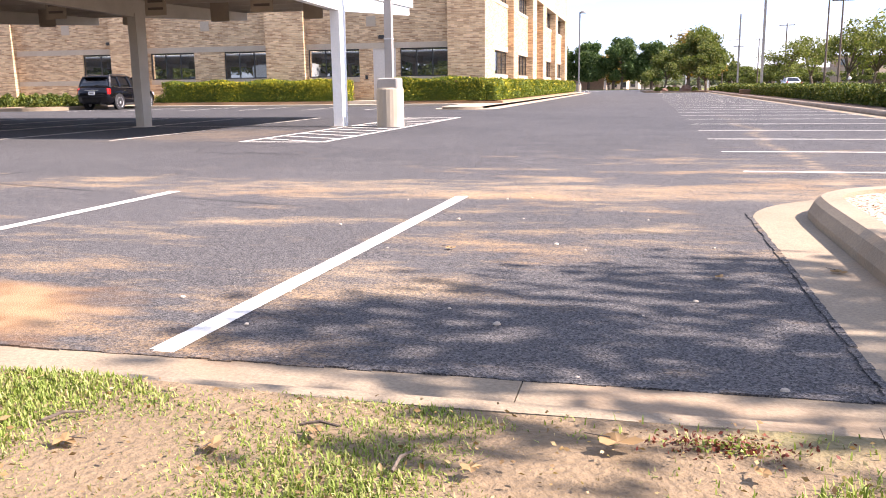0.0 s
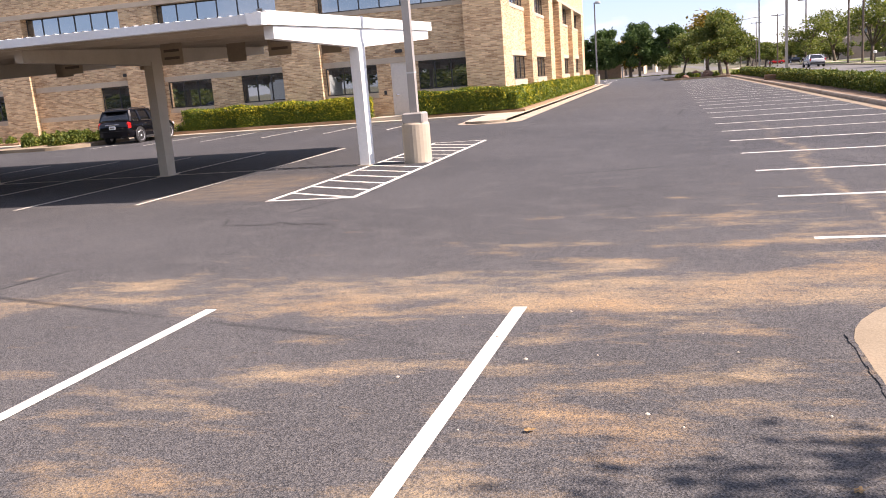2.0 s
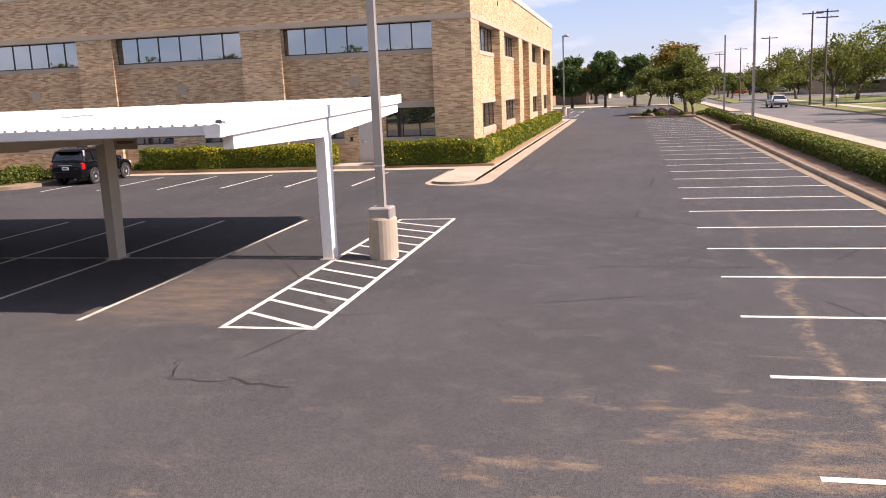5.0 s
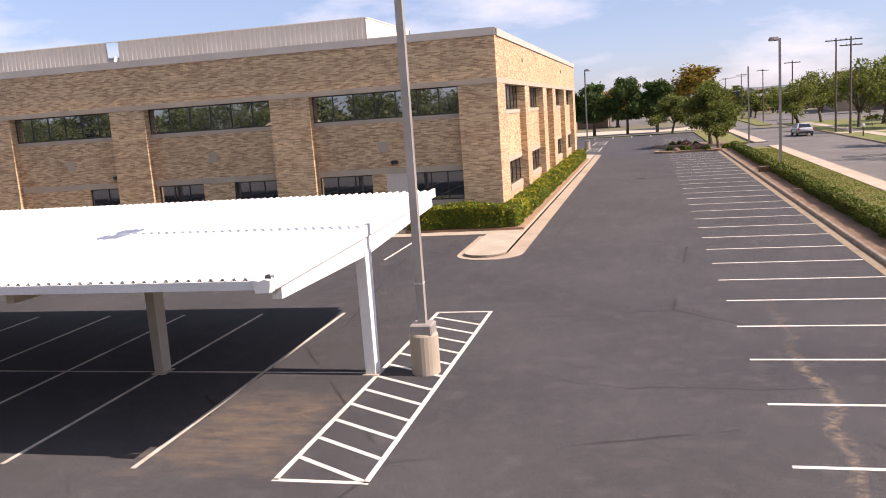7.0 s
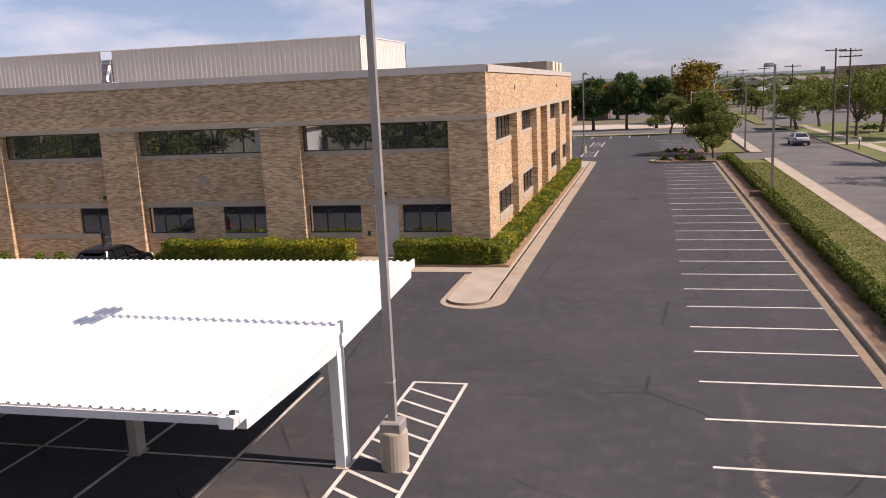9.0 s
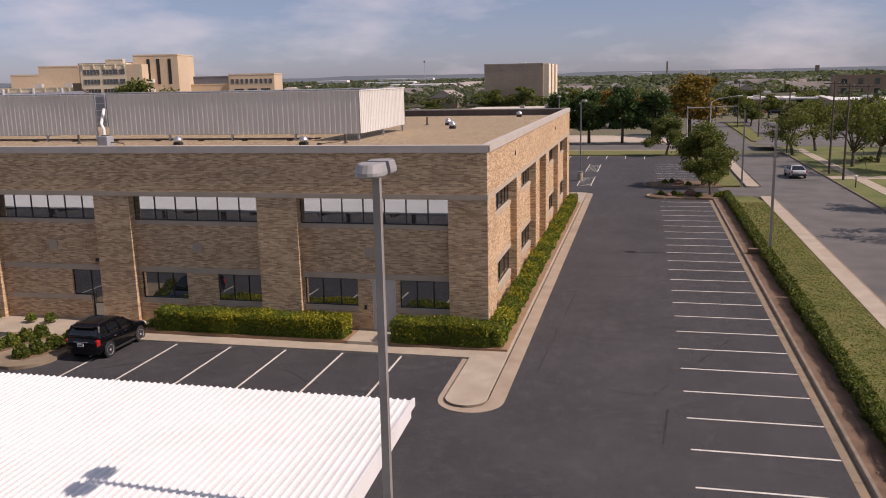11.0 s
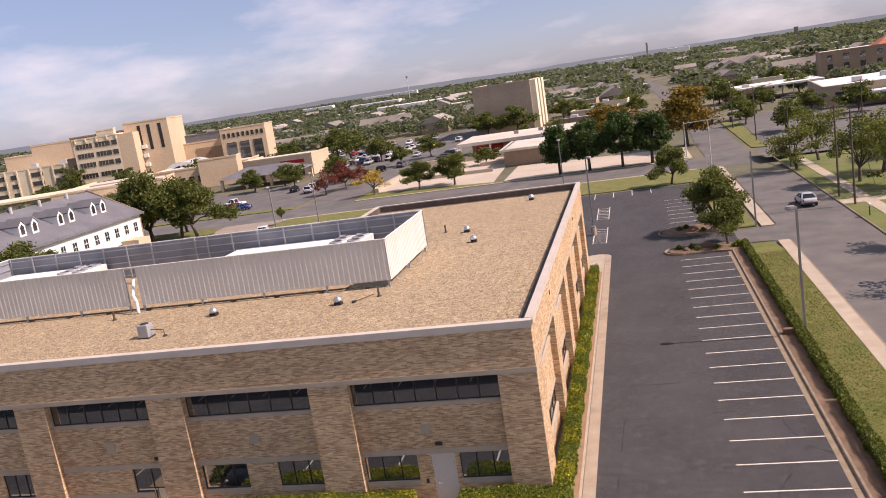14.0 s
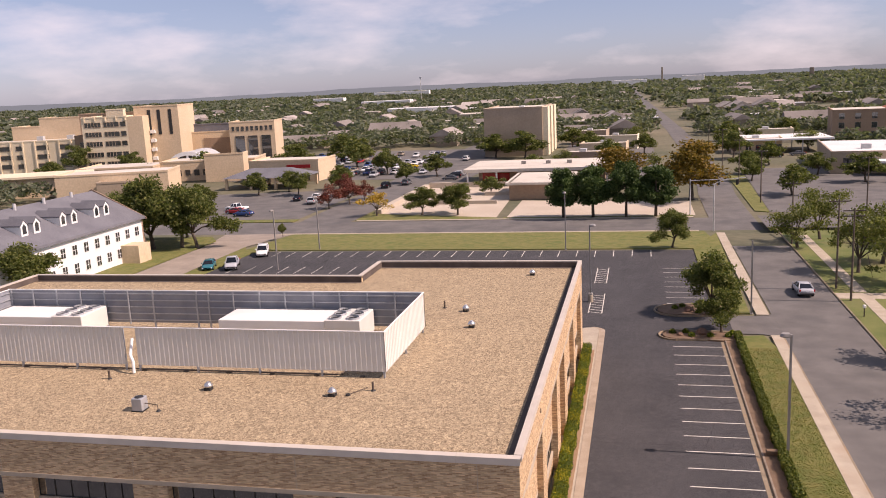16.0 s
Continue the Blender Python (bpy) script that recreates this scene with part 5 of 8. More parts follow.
# ---------------------------------------------------------------- lamps, hedges, car on the lot
def lamp_post(x, y, h, heads, label, base=True, turn=0.0, group="parking lot lamps"):
    """A square steel lamp post with flat box heads; heads: the angles at which they stand out."""
    p = thing("lamp_post", (x, y, 0), label, "street lamp", group, turn)
    z = 0.0
    if base:
        part("footing", Shape().tube([((0, 0, 0), 0.31), ((0, 0, 0.84), 0.31), ((0, 0, 0.88), 0.29)], 24), "concrete", p, "round concrete footing", smooth=False)
        part("base_cover", Shape().bevel_box(-0.24, 0.24, -0.24, 0.24, 0.88, 1.10, 0.03), "lamp_steel", p)
        z = 1.0
    else:
        part("base_plate", Shape().box(-0.16, 0.16, -0.16, 0.16, 0.0, 0.05), "lamp_steel", p)
    post = Shape()
    post.add([(dx * w, dy * w, zz) for zz, w in ((z, 0.085), (h, 0.07)) for dx, dy in ((-1, -1), (1, -1), (1, 1), (-1, 1))], [(3, 2, 1, 0), (4, 5, 6, 7), (0, 1, 5, 4), (1, 2, 6, 5), (2, 3, 7, 6), (3, 0, 4, 7)])
    part("post", post, "lamp_steel", p)
    if base:
        part("band", Shape().box(-0.092, 0.092, -0.092, 0.092, 1.95, 1.98), "grey_steel", p)
    for a in heads:
        c, sn = math.cos(radians(a)), math.sin(radians(a))
        r = lambda u, v, w: (u * c - v * sn, u * sn + v * c, w)
        out = [(0.10, -0.25), (0.40, -0.27), (0.52, -0.255), (0.61, -0.21), (0.68, -0.14), (0.715, -0.05), (0.715, 0.05), (0.68, 0.14), (0.61, 0.21), (0.52, 0.255), (0.40, 0.27), (0.10, 0.25)]
        n, s = len(out), Shape()
        levels = ((-0.15, 0.93), (-0.12, 1.0), (-0.06, 1.0), (0.08, 0.88), (0.10, 0.84))
        s.add([r(u, v, h + w) for w, k in levels for u, v in ((0.12 + (q - 0.12) * k, t * k) for q, t in out)],
              [tuple(range(n - 1, -1, -1)), tuple(range(4 * n, 5 * n))] + [(b + i, b + (i + 1) % n, b + n + (i + 1) % n, b + n + i) for b in (0, n, 2 * n, 3 * n) for i in range(n)])
        head = part("head", s, "lamp_grey" if base else "lamp_steel", p, "flat grey lamp head")
        part("lens", Shape().add([r(u, v, h - 0.155) for u, v in ((0.2, -0.14), (0.65, -0.14), (0.65, 0.14), (0.2, 0.14))], [(0, 1, 2, 3)]), "clear_lens", head)
        part("arm", Shape().tube([(r(0, 0, h - 0.03), 0.035), (r(0.2, 0, h - 0.03), 0.035)], 6), "lamp_steel", p)
    return p


lamp_post(1.79, -21.83, 10.45, (90, 270), "tall bronze lamp post with two heads on a concrete footing")
lamp_post(15.1, 21.6, 8.75, (180,), "dark lamp post with one head beside the hedge", base=False)
lamp_post(-0.3, 63.0, 9.2, (0,), "grey lamp post on a concrete footing in the rear lot")
lamp_post(-5.8, 94.6, 9.0, (270,), "grey lamp post at the rear grass strip", base=False)
lamp_post(-46.7, 95.6, 9.0, (250,), "grey lamp post behind the rear stalls", base=False)
lamp_post(-47.6, 80.4, 9.0, (250,), "grey lamp post between rear stalls", base=False)
lamp_post(17.15, 58.6, 8.1, (), "slim pale post without a head at the drive", base=False)


def hedge(name, x0, x1, y0, y1, z0, z1, count, leaf, material, label, seed, group="clipped hedges", gold=0.0, parent=None):
    """A clipped hedge: a twiggy core with leaves over its sides and top."""
    rng = np.random.default_rng(seed)
    h = thing(name, ((x0 + x1) / 2, (y0 + y1) / 2, z0), label, "hedge", group)
    a, b, c = (x1 - x0) / 2, (y1 - y0) / 2, z1 - z0
    core = Shape()
    nx, ny = max(2, int(2 * a / 0.5)), max(2, int(2 * b / 0.5))
    core.bevel_box(-a + 0.10, a - 0.10, -b + 0.10, b - 0.10, 0.02, c - 0.12, 0.05)
    part("core", core, "dark_hedge_leaf", h)
    top, sx, sy = 4 * a * b, 4 * b * c, 4 * a * c
    pick = rng.random(count) * (top + sx + sy)
    p = np.empty((count, 3))
    u, v, w = rng.uniform(-1, 1, count), rng.uniform(-1, 1, count), rng.random(count)
    on_top, on_x = pick < top, (pick >= top) & (pick < top + sx)
    on_y = ~on_top & ~on_x
    sign = np.where(rng.random(count) < 0.5, -1, 1)
    p[on_top] = np.stack([u * a, v * b, np.full(count, c)], 1)[on_top]
    p[on_x] = np.stack([sign * a, v * b, w * c], 1)[on_x]
    p[on_y] = np.stack([u * a, sign * b, w * c], 1)[on_y]
    wave = 0.05 * np.sin(p[:, 1] * 1.7 + p[:, 0] * 2.3) + 0.035 * np.sin(p[:, 1] * 4.1 + 1.3 * p[:, 0])
    p[:, 2] += np.where(on_top, wave, 0)
    p[:, 0] += np.where(on_x, wave * sign, 0)
    p[:, 1] += np.where(on_y, wave * sign, 0)
    p += rng.normal(size=p.shape) * leaf * 0.75
    p[:, 2] = np.maximum(p[:, 2], 0.06)
    verts, faces = leaves(p, leaf, rng)
    part("foliage", soup("foliage", verts, faces, material), material, h)
    if gold:
        patch = np.sin(p[:, 0] * 2.1 + 1.0) * np.sin(p[:, 0] * 0.83 + p[:, 1] * 1.9) + 0.9 * np.sin(p[:, 1] * 1.3 + p[:, 2] * 3.1)
        keep = rng.random(count) < gold * np.clip(0.25 + 0.55 * patch + (0.35 * p[:, 0] / a if a > b else 0.0), 0.03, 1) * np.clip(1.3 * p[:, 2] / c - 0.2, 0.05, 1)
        verts, faces = leaves(p[keep] + rng.normal(size=(keep.sum(), 3)) * 0.02, leaf, rng)
        tagged(part("new_growth", soup("new_growth", verts, faces, "gold_leaf"), "gold_leaf", h), "yellow-gold young leaves among the green", "", "", "stuff")
    return h


hedge("hedge", -16.3, -6.6, -1.38, -0.2, 0.22, 1.2, 24000, 0.042, "hedge_leaf", "clipped green and yellow hedge before the brick wall", 1, gold=1.0)
hedge("hedge", -4.25, 0.2, -1.42, -0.25, 0.22, 1.22, 13000, 0.042, "hedge_leaf", "clipped green hedge at the building's corner", 2, gold=0.42)
hedge("hedge", 0.12, 0.80, -1.3, 43.2, 0.22, 1.12, 40000, 0.052, "hedge_leaf", "long clipped green hedge with yellow tips along the east wall", 3, gold=0.7)
hedge("hedge", 14.52, 15.04, -33.6, 10.0, 0.1, 0.70, 40000, 0.05, "dark_hedge_leaf", "long clipped dark green hedge beside the stalls", 4)
hedge("hedge", 14.52, 15.04, 10.4, 49.6, 0.1, 0.68, 28000, 0.06, "dark_hedge_leaf", "long clipped dark green hedge beside the stalls", 5)
part_gap = thing("hedge_gap_box", (14.2, 21.9, 0.1), "low dark utility box in the hedge gap", "utility box")
part("box", Shape().bevel_box(-0.45, 0.45, -0.25, 0.25, 0.0, 0.35, 0.04), "bed_soil", part_gap)


def shrub(x, y, rx, ry, h, material, label, seed, count=900, leaf=0.055, turn=0.0, z=0.15, group="low shrubs"):
    rng = np.random.default_rng(seed)
    sh = thing("shrub", (x, y, z), label, "shrub", group, turn)
    d = rng.normal(size=(count, 3))
    d /= np.linalg.norm(d, axis=1)[:, None]
    d[:, 2] = np.abs(d[:, 2])
    lump = 1 + 0.14 * np.sin(d[:, 0] * 5 + seed) * np.cos(d[:, 1] * 6)
    p = d * np.array([rx, ry, h]) * lump[:, None] * (0.82 + 0.2 * rng.random(count))[:, None]
    verts, faces = leaves(p, leaf, rng)
    part("foliage", soup("foliage", verts, faces, material), material, sh)
    part("stem", Shape().tube([((0, 0, -0.03), 0.05), ((0.02, 0.01, h * 0.4), 0.035), ((0.0, 0.0, h * 0.75), 0.015)], 6), "bark", sh)
    s = Shape().tube([((0, 0, 0), rx * 0.5), ((0, 0, h * 0.35), rx * 0.62), ((0, 0, h * 0.62), rx * 0.4)], 8)
    part("core", s, "dark_hedge_leaf", sh)
    return sh


for k, (x, y) in enumerate(((-22.3, -5.2), (-22.0, -4.5), (-21.8, -3.7), (-21.5, -3.0), (-20.3, -5.9), (-20.0, -5.2), (-19.7, -4.4), (-19.45, -3.6), (-19.3, -3.0))):
    shrub(x, y, 0.41, 0.42, 0.60, "dark_hedge_leaf", "rounded low green shrub in the concrete island", 20 + k)
for k, (x, y, r) in enumerate(((-27.2, -0.8, 0.3), (-26.2, -0.7, 0.4), (-23.9, -0.7, 0.3), (-22.8, -0.6, 0.35), (-16.9, -0.7, 0.35), (-28.3, -0.8, 0.4))):
    shrub(x, y, r, r, r * 1.2, "hedge_leaf", "small ragged green shrub at the wall's foot", 40 + k, count=220, z=0.22)

# cars --------------------------------------------------------------------------------------------
def loft(rows, close=True):
    s, n = Shape(), len(rows[0])
    s.add([q for row in rows for q in row], [(i * n + k, i * n + (k + 1) % n, (i + 1) * n + (k + 1) % n, (i + 1) * n + k) for i in range(len(rows) - 1) for k in range(n)]
          + ([tuple(range(n - 1, -1, -1)), tuple(range((len(rows) - 1) * n, len(rows) * n))] if close else []))
    return s


CARS = {
    # stations along the body: y, bottom, belt, half width; cabin: base rear/front, roof rear/front, roof height, half widths
    "suv": ([(-2.36, 0.52, 0.86, 0.78), (-2.28, 0.36, 1.04, 0.88), (-1.7, 0.30, 1.08, 0.93), (0.9, 0.28, 1.04, 0.93), (1.4, 0.28, 0.99, 0.92), (2.0, 0.30, 0.88, 0.88), (2.3, 0.34, 0.72, 0.78), (2.36, 0.42, 0.62, 0.70)],
            (-2.22, 1.18, -1.86, 0.28, 1.68, 0.87, 0.66), 0.37, (-1.42, 1.40)),
    "sedan": ([(-2.36, 0.50, 0.80, 0.70), (-2.28, 0.34, 0.94, 0.82), (-1.6, 0.26, 0.97, 0.88), (0.8, 0.24, 0.93, 0.88), (1.3, 0.24, 0.88, 0.87), (2.0, 0.28, 0.76, 0.83), (2.32, 0.34, 0.62, 0.72), (2.38, 0.42, 0.54, 0.62)],
              (-1.75, 1.15, -0.95, 0.30, 1.40, 0.80, 0.58), 0.32, (-1.38, 1.42)),
    "pickup": ([(-2.8, 0.55, 0.95, 0.85), (-2.74, 0.45, 1.02, 0.92), (-0.9, 0.36, 1.04, 0.94), (0.9, 0.36, 1.06, 0.94), (1.6, 0.36, 1.08, 0.93), (2.3, 0.38, 1.02, 0.90), (2.66, 0.42, 0.85, 0.82), (2.72, 0.5, 0.7, 0.76)],
               (-0.75, 1.35, -0.55, 0.62, 1.80, 0.84, 0.68), 0.40, (-1.75, 1.72)),
}
CAR_MESH = {}


def car(kind, paint, x, y, turn, label, group="parked cars", z=0.0):
    rows, cab, wr, axles = CARS[kind]
    c = thing("car", (x, y, z), label, "car", group, turn)
    key = (kind, paint)
    if key not in CAR_MESH:
        body = loft([[(-w * 0.90, y0, lo), (-w, y0, lo + 0.16), (-w, y0, hi - 0.16), (-w * 0.93, y0, hi - 0.03), (-w * 0.6, y0, hi), (w * 0.6, y0, hi), (w * 0.93, y0, hi - 0.03), (w, y0, hi - 0.16), (w, y0, lo + 0.16), (w * 0.90, y0, lo)]
                     for y0, lo, hi, w in rows])
        b0, b1, r0, r1, rz, wb, wt_ = cab
        belt = rows[2][2] - 0.03
        glass = loft([[(-wb, b0, belt), (-wb, b1, belt - 0.02), (wb, b1, belt - 0.02), (wb, b0, belt)], [(-wt_, r0, rz - 0.05), (-wt_, r1, rz - 0.05), (wt_, r1, rz - 0.05), (wt_, r0, rz - 0.05)]])
        roof = loft([[(-wt_ - 0.03, r0 - 0.06, rz - 0.06), (-wt_ - 0.03, r1 + 0.05, rz - 0.06), (wt_ + 0.03, r1 + 0.05, rz - 0.06), (wt_ + 0.03, r0 - 0.06, rz - 0.06)],
                     [(-wt_ + 0.08, r0 + 0.03, rz + 0.01), (-wt_ + 0.08, r1 - 0.1, rz + 0.01), (wt_ - 0.08, r1 - 0.1, rz + 0.01), (wt_ - 0.08, r0 + 0.03, rz + 0.01)]])
        pil = []
        mid, midr = (b0 * 0.45 + b1 * 0.55), (r0 * 0.4 + r1 * 0.6)
        for sx in (-1, 1):
            for yb, yt, w in ((b0, r0, 0.075), (mid, midr, 0.05), (b1, r1, 0.045)) + (((b0 * 0.75 + b1 * 0.25, r0 * 0.72 + r1 * 0.28, 0.06),) if kind == "suv" else ()):
                pil.append(Shape().tube([((sx * (wb + 0.005), yb, belt - 0.03), w), ((sx * (wt_ + 0.005), yt, rz - 0.05), w)], 6).mesh("pillar", "car_" + paint))
        ring = [(wr * 0.62, 0), (wr * 0.94, 0.01), (wr, 0.05), (wr, 0.17), (wr * 0.94, 0.21), (wr * 0.62, 0.22)]
        tyre = Shape().tube([((0.01 + v, 0, 0), u) for u, v in ring], 20, cap=False).mesh("tyre", "tyre", True)
        rim = Shape().tube([((0.06, 0, 0), wr * 0.2), ((0.20, 0, 0), wr * 0.63), ((0.215, 0, 0), wr * 0.60), ((0.17, 0, 0), wr * 0.2), ((0.19, 0, 0), 0.06)], 10).mesh("rim", "alloy")
        arch = Shape().tube([((0.0, 0, 0), wr * 1.17), ((0.03, 0, 0), wr * 1.15)], 20).mesh("arch", "black_plastic")
        CAR_MESH[key] = (body.mesh("body", "car_" + paint, True), glass.mesh("glazing", "car_glass"), roof.mesh("roof", "car_" + paint, True), pil, tyre, rim, arch)
    body, glass, roof, pil, tyre, rim, arch = CAR_MESH[key]
    part("body", body, "", c)
    part("glazing", glass, "", c, "dark tinted car windows")
    part("roof", roof, "", c)
    for me in pil:
        part("pillar", me, "", c)
    half = rows[2][3]
    for sx in (-1, 1):
        for ay in axles:
            wheel = part("wheel", tyre, "", c, "black tyre on a bright alloy rim")
            wheel.matrix_basis = pose(sx * (half - 0.20), ay, wr, 0, 0, 0 if sx > 0 else 180)
            part("rim", rim, "", wheel)
            a = part("arch", arch, "", c)
            a.matrix_basis = pose(sx * (half - 0.022), ay, wr + 0.02, 0, 0, 0 if sx > 0 else 180)
    w, yr, yf = rows[1][3], rows[0][0], rows[-1][0]
    lz = rows[1][2]
    for sx in (-1, 1):
        part("tail_light", Shape().bevel_box(sx * w - 0.13 if sx > 0 else sx * w - 0.03, sx * w + 0.03 if sx > 0 else sx * w + 0.13, yr + 0.03, yr + 0.22, lz - 0.26, lz + 0.02, 0.03), "red_lens", c, "red tail light")
        part("headlight", Shape().bevel_box(sx * 0.62 - 0.14, sx * 0.62 + 0.14, yf - 0.14, yf + 0.0, rows[-1][2] - 0.1, rows[-1][2] + 0.06, 0.03), "clear_lens", c, "clear headlight")
        part("mirror", Shape().bevel_box(sx * (half + 0.06) - 0.09, sx * (half + 0.06) + 0.09, cab[1] - 0.35, cab[1] - 0.22, rows[2][2] + 0.02, rows[2][2] + 0.16, 0.03), "car_" + paint, c)
    part("bumper", Shape().bevel_box(-w + 0.04, w - 0.04, yr - 0.05, yr + 0.16, 0.36, 0.58, 0.04), "black_plastic", c)
    part("number_plate", Shape().box(-0.16, 0.16, yr - 0.012, yr + 0.0, lz - 0.24, lz - 0.10), "plate_white", c, "white plate with a plain bar")
    return c


def rounded(x, y0, y1, r, z, n=5):
    """A closed outline with rounded corners at one height."""
    return [(cx + r * math.cos(radians(a)), cy + r * math.sin(radians(a)), z) for cx, cy, a0 in ((x - r, y1 - r, 0), (-x + r, y1 - r, 90), (-x + r, y0 + r, 180), (x - r, y0 + r, 270)) for a in (a0 + 90 * i / n for i in range(n + 1))]


def crossover(x, y, turn):
    """A rounded dark crossover with bright spoked rims."""
    c = thing("car", (x, y, 0), "shiny blue-black crossover with bright chrome rims parked nose to the building", "car", "", turn)
    rows = [(-2.06, 0.50, 0.84, 0.66), (-2.02, 0.40, 0.95, 0.76), (-1.93, 0.33, 1.02, 0.82), (-1.75, 0.28, 1.06, 0.855), (-1.2, 0.25, 1.06, 0.875), (-0.4, 0.24, 1.03, 0.88), (0.5, 0.24, 1.0, 0.88), (0.95, 0.25, 0.99, 0.875),
            (1.3, 0.26, 0.95, 0.86), (1.65, 0.28, 0.89, 0.83), (1.9, 0.31, 0.81, 0.76), (2.04, 0.36, 0.72, 0.66), (2.10, 0.44, 0.62, 0.52)]
    ring = lambda w, lo, hi: [(-w * 0.86, lo), (-w * 0.96, lo + (hi - lo) * 0.12), (-w, lo + (hi - lo) * 0.4), (-w * 0.99, lo + (hi - lo) * 0.66), (-w * 0.955, hi - (hi - lo) * 0.13), (-w * 0.90, hi - 0.035), (-w * 0.78, hi - 0.008), (-w * 0.4, hi + 0.012)]
    part("body", loft([[(u, v, q) for u, q in ring(w, lo, hi)] + [(-u, v, q) for u, q in ring(w, lo, hi)[::-1]] for v, lo, hi, w in rows]).mesh("body", "car_black", True), "", c)
    glass = loft([rounded(0.80, -1.92, 1.02, 0.16, 0.99), rounded(0.775, -1.86, 0.72, 0.18, 1.18), rounded(0.725, -1.76, 0.38, 0.2, 1.38), rounded(0.66, -1.62, 0.1, 0.22, 1.52)])
    part("glazing", glass.mesh("glazing", "car_glass", True), "", c, "dark tinted car windows")
    roof = loft([rounded(0.70, -1.74, 0.17, 0.22, 1.485), rounded(0.685, -1.72, 0.15, 0.22, 1.535), rounded(0.62, -1.62, 0.02, 0.24, 1.575), rounded(0.42, -1.35, -0.25, 0.24, 1.60)])
    part("roof", roof.mesh("roof", "car_black", True), "", c)
    part("spoiler", Shape().bevel_box(-0.56, 0.56, -1.86, -1.66, 1.485, 1.525, 0.015), "car_black", c)
    for sx in (-1, 1):
        for path, w in ((((0.815, 0.86, 0.99), (0.775, 0.55, 1.2), (0.69, 0.1, 1.5)), 0.04), (((0.818, -0.18, 1.0), (0.775, -0.24, 1.25), (0.685, -0.32, 1.52)), 0.05),
                        (((0.818, -1.05, 1.02), (0.775, -1.08, 1.25), (0.685, -1.12, 1.52)), 0.05), (((0.775, -1.8, 1.02), (0.735, -1.72, 1.25), (0.65, -1.6, 1.5)), 0.085)):
            part("pillar", Shape().tube([((sx * u, v, q), w) for u, v, q in path], 6), "car_black", c)
        part("chrome_line", Shape().tube([((sx * 0.838, -1.6, 1.045), 0.011), ((sx * 0.846, -0.4, 1.02), 0.011), ((sx * 0.84, 0.8, 0.985), 0.011)], 5), "chrome", c, "thin bright belt moulding")
        part("sill", Shape().bevel_box(min(sx * 0.80, sx * 0.895), max(sx * 0.80, sx * 0.895), -0.8, 0.8, 0.21, 0.31, 0.03), "black_plastic", c)
        for v in (-1.0, -0.2, 0.72):
            part("door_seam", Shape().box(min(sx * 0.879, sx * 0.883), max(sx * 0.879, sx * 0.883), v, v + 0.012, 0.4, 0.86), "black_plastic", c)
        for v in (-0.85, -0.05):
            part("door_handle", Shape().bevel_box(min(sx * 0.865, sx * 0.90), max(sx * 0.865, sx * 0.90), v, v + 0.17, 0.865, 0.895, 0.01), "chrome", c)
        part("tail_light", Shape().bevel_box(min(sx * 0.66, sx * 0.835), max(sx * 0.66, sx * 0.835), -2.0, -1.76, 0.72, 1.0, 0.05), "red_lens", c, "red tail light")
        part("headlight", Shape().bevel_box(min(sx * 0.5, sx * 0.74), max(sx * 0.5, sx * 0.74), 1.8, 2.0, 0.66, 0.80, 0.05), "clear_lens", c, "clear headlight")
        mirror = part("mirror", Shape().bevel_box(min(sx * 0.86, sx * 1.04), max(sx * 0.86, sx * 1.04), 0.62, 0.74, 0.99, 1.12, 0.04), "car_black", c)
        part("mirror_glass", Shape().box(min(sx * 0.89, sx * 1.02), max(sx * 0.89, sx * 1.02), 0.612, 0.619, 1.01, 1.10), "chrome", mirror)
        part("roof_rail", Shape().tube([((sx * 0.58, -1.45, 1.565), 0.014), ((sx * 0.58, -1.4, 1.625), 0.016), ((sx * 0.58, -0.2, 1.625), 0.016), ((sx * 0.58, -0.15, 1.57), 0.014)], 6), "black_plastic", c)
        for v in (-1.20, 1.22):
            wheel = part("wheel", Shape().tube([((0.0, 0, 0), 0.235), ((0.01, 0, 0), 0.315), ((0.045, 0, 0), 0.34), ((0.165, 0, 0), 0.34), ((0.2, 0, 0), 0.315), ((0.21, 0, 0), 0.235)], 28, cap=False).mesh("wheel", "tyre", True), "", c, "black low tyre")
            wheel.matrix_basis = pose(sx * 0.675, v, 0.34, 0, 0, 0 if sx > 0 else 180)
            part("rim", Shape().tube([((0.10, 0, 0), 0.205), ((0.20, 0, 0), 0.215), ((0.214, 0, 0), 0.24), ((0.218, 0, 0), 0.236)], 28, cap=False), "wheel_chrome", wheel, "bright chrome rim")
            part("brake_disc", Shape().tube([((0.08, 0, 0), 0.2), ((0.10, 0, 0), 0.19)], 20), "alloy", wheel)
            star = Shape()
            for k in range(5):
                a = radians(90 + 72 * k)
                ca, sa = math.cos(a), math.sin(a)
                star.add([(d, q * ca - e * sa, q * sa + e * ca) for d in (0.15, 0.205) for q, e in ((0.02, -0.055), (0.222, -0.05), (0.222, 0.05), (0.02, 0.055))], [(0, 3, 2, 1), (4, 5, 6, 7), (0, 1, 5, 4), (1, 2, 6, 5), (2, 3, 7, 6), (3, 0, 4, 7)])
            part("spoke", star.tube([((0.15, 0, 0), 0.06), ((0.215, 0, 0), 0.05), ((0.22, 0, 0), 0.02)], 10), "wheel_chrome", wheel, "five bright spokes")
            arch = part("arch", Shape().tube([((0.0, 0, 0), 0.39), ((0.02, 0, 0), 0.375)], 24).mesh("arch", "black_plastic"), "", c)
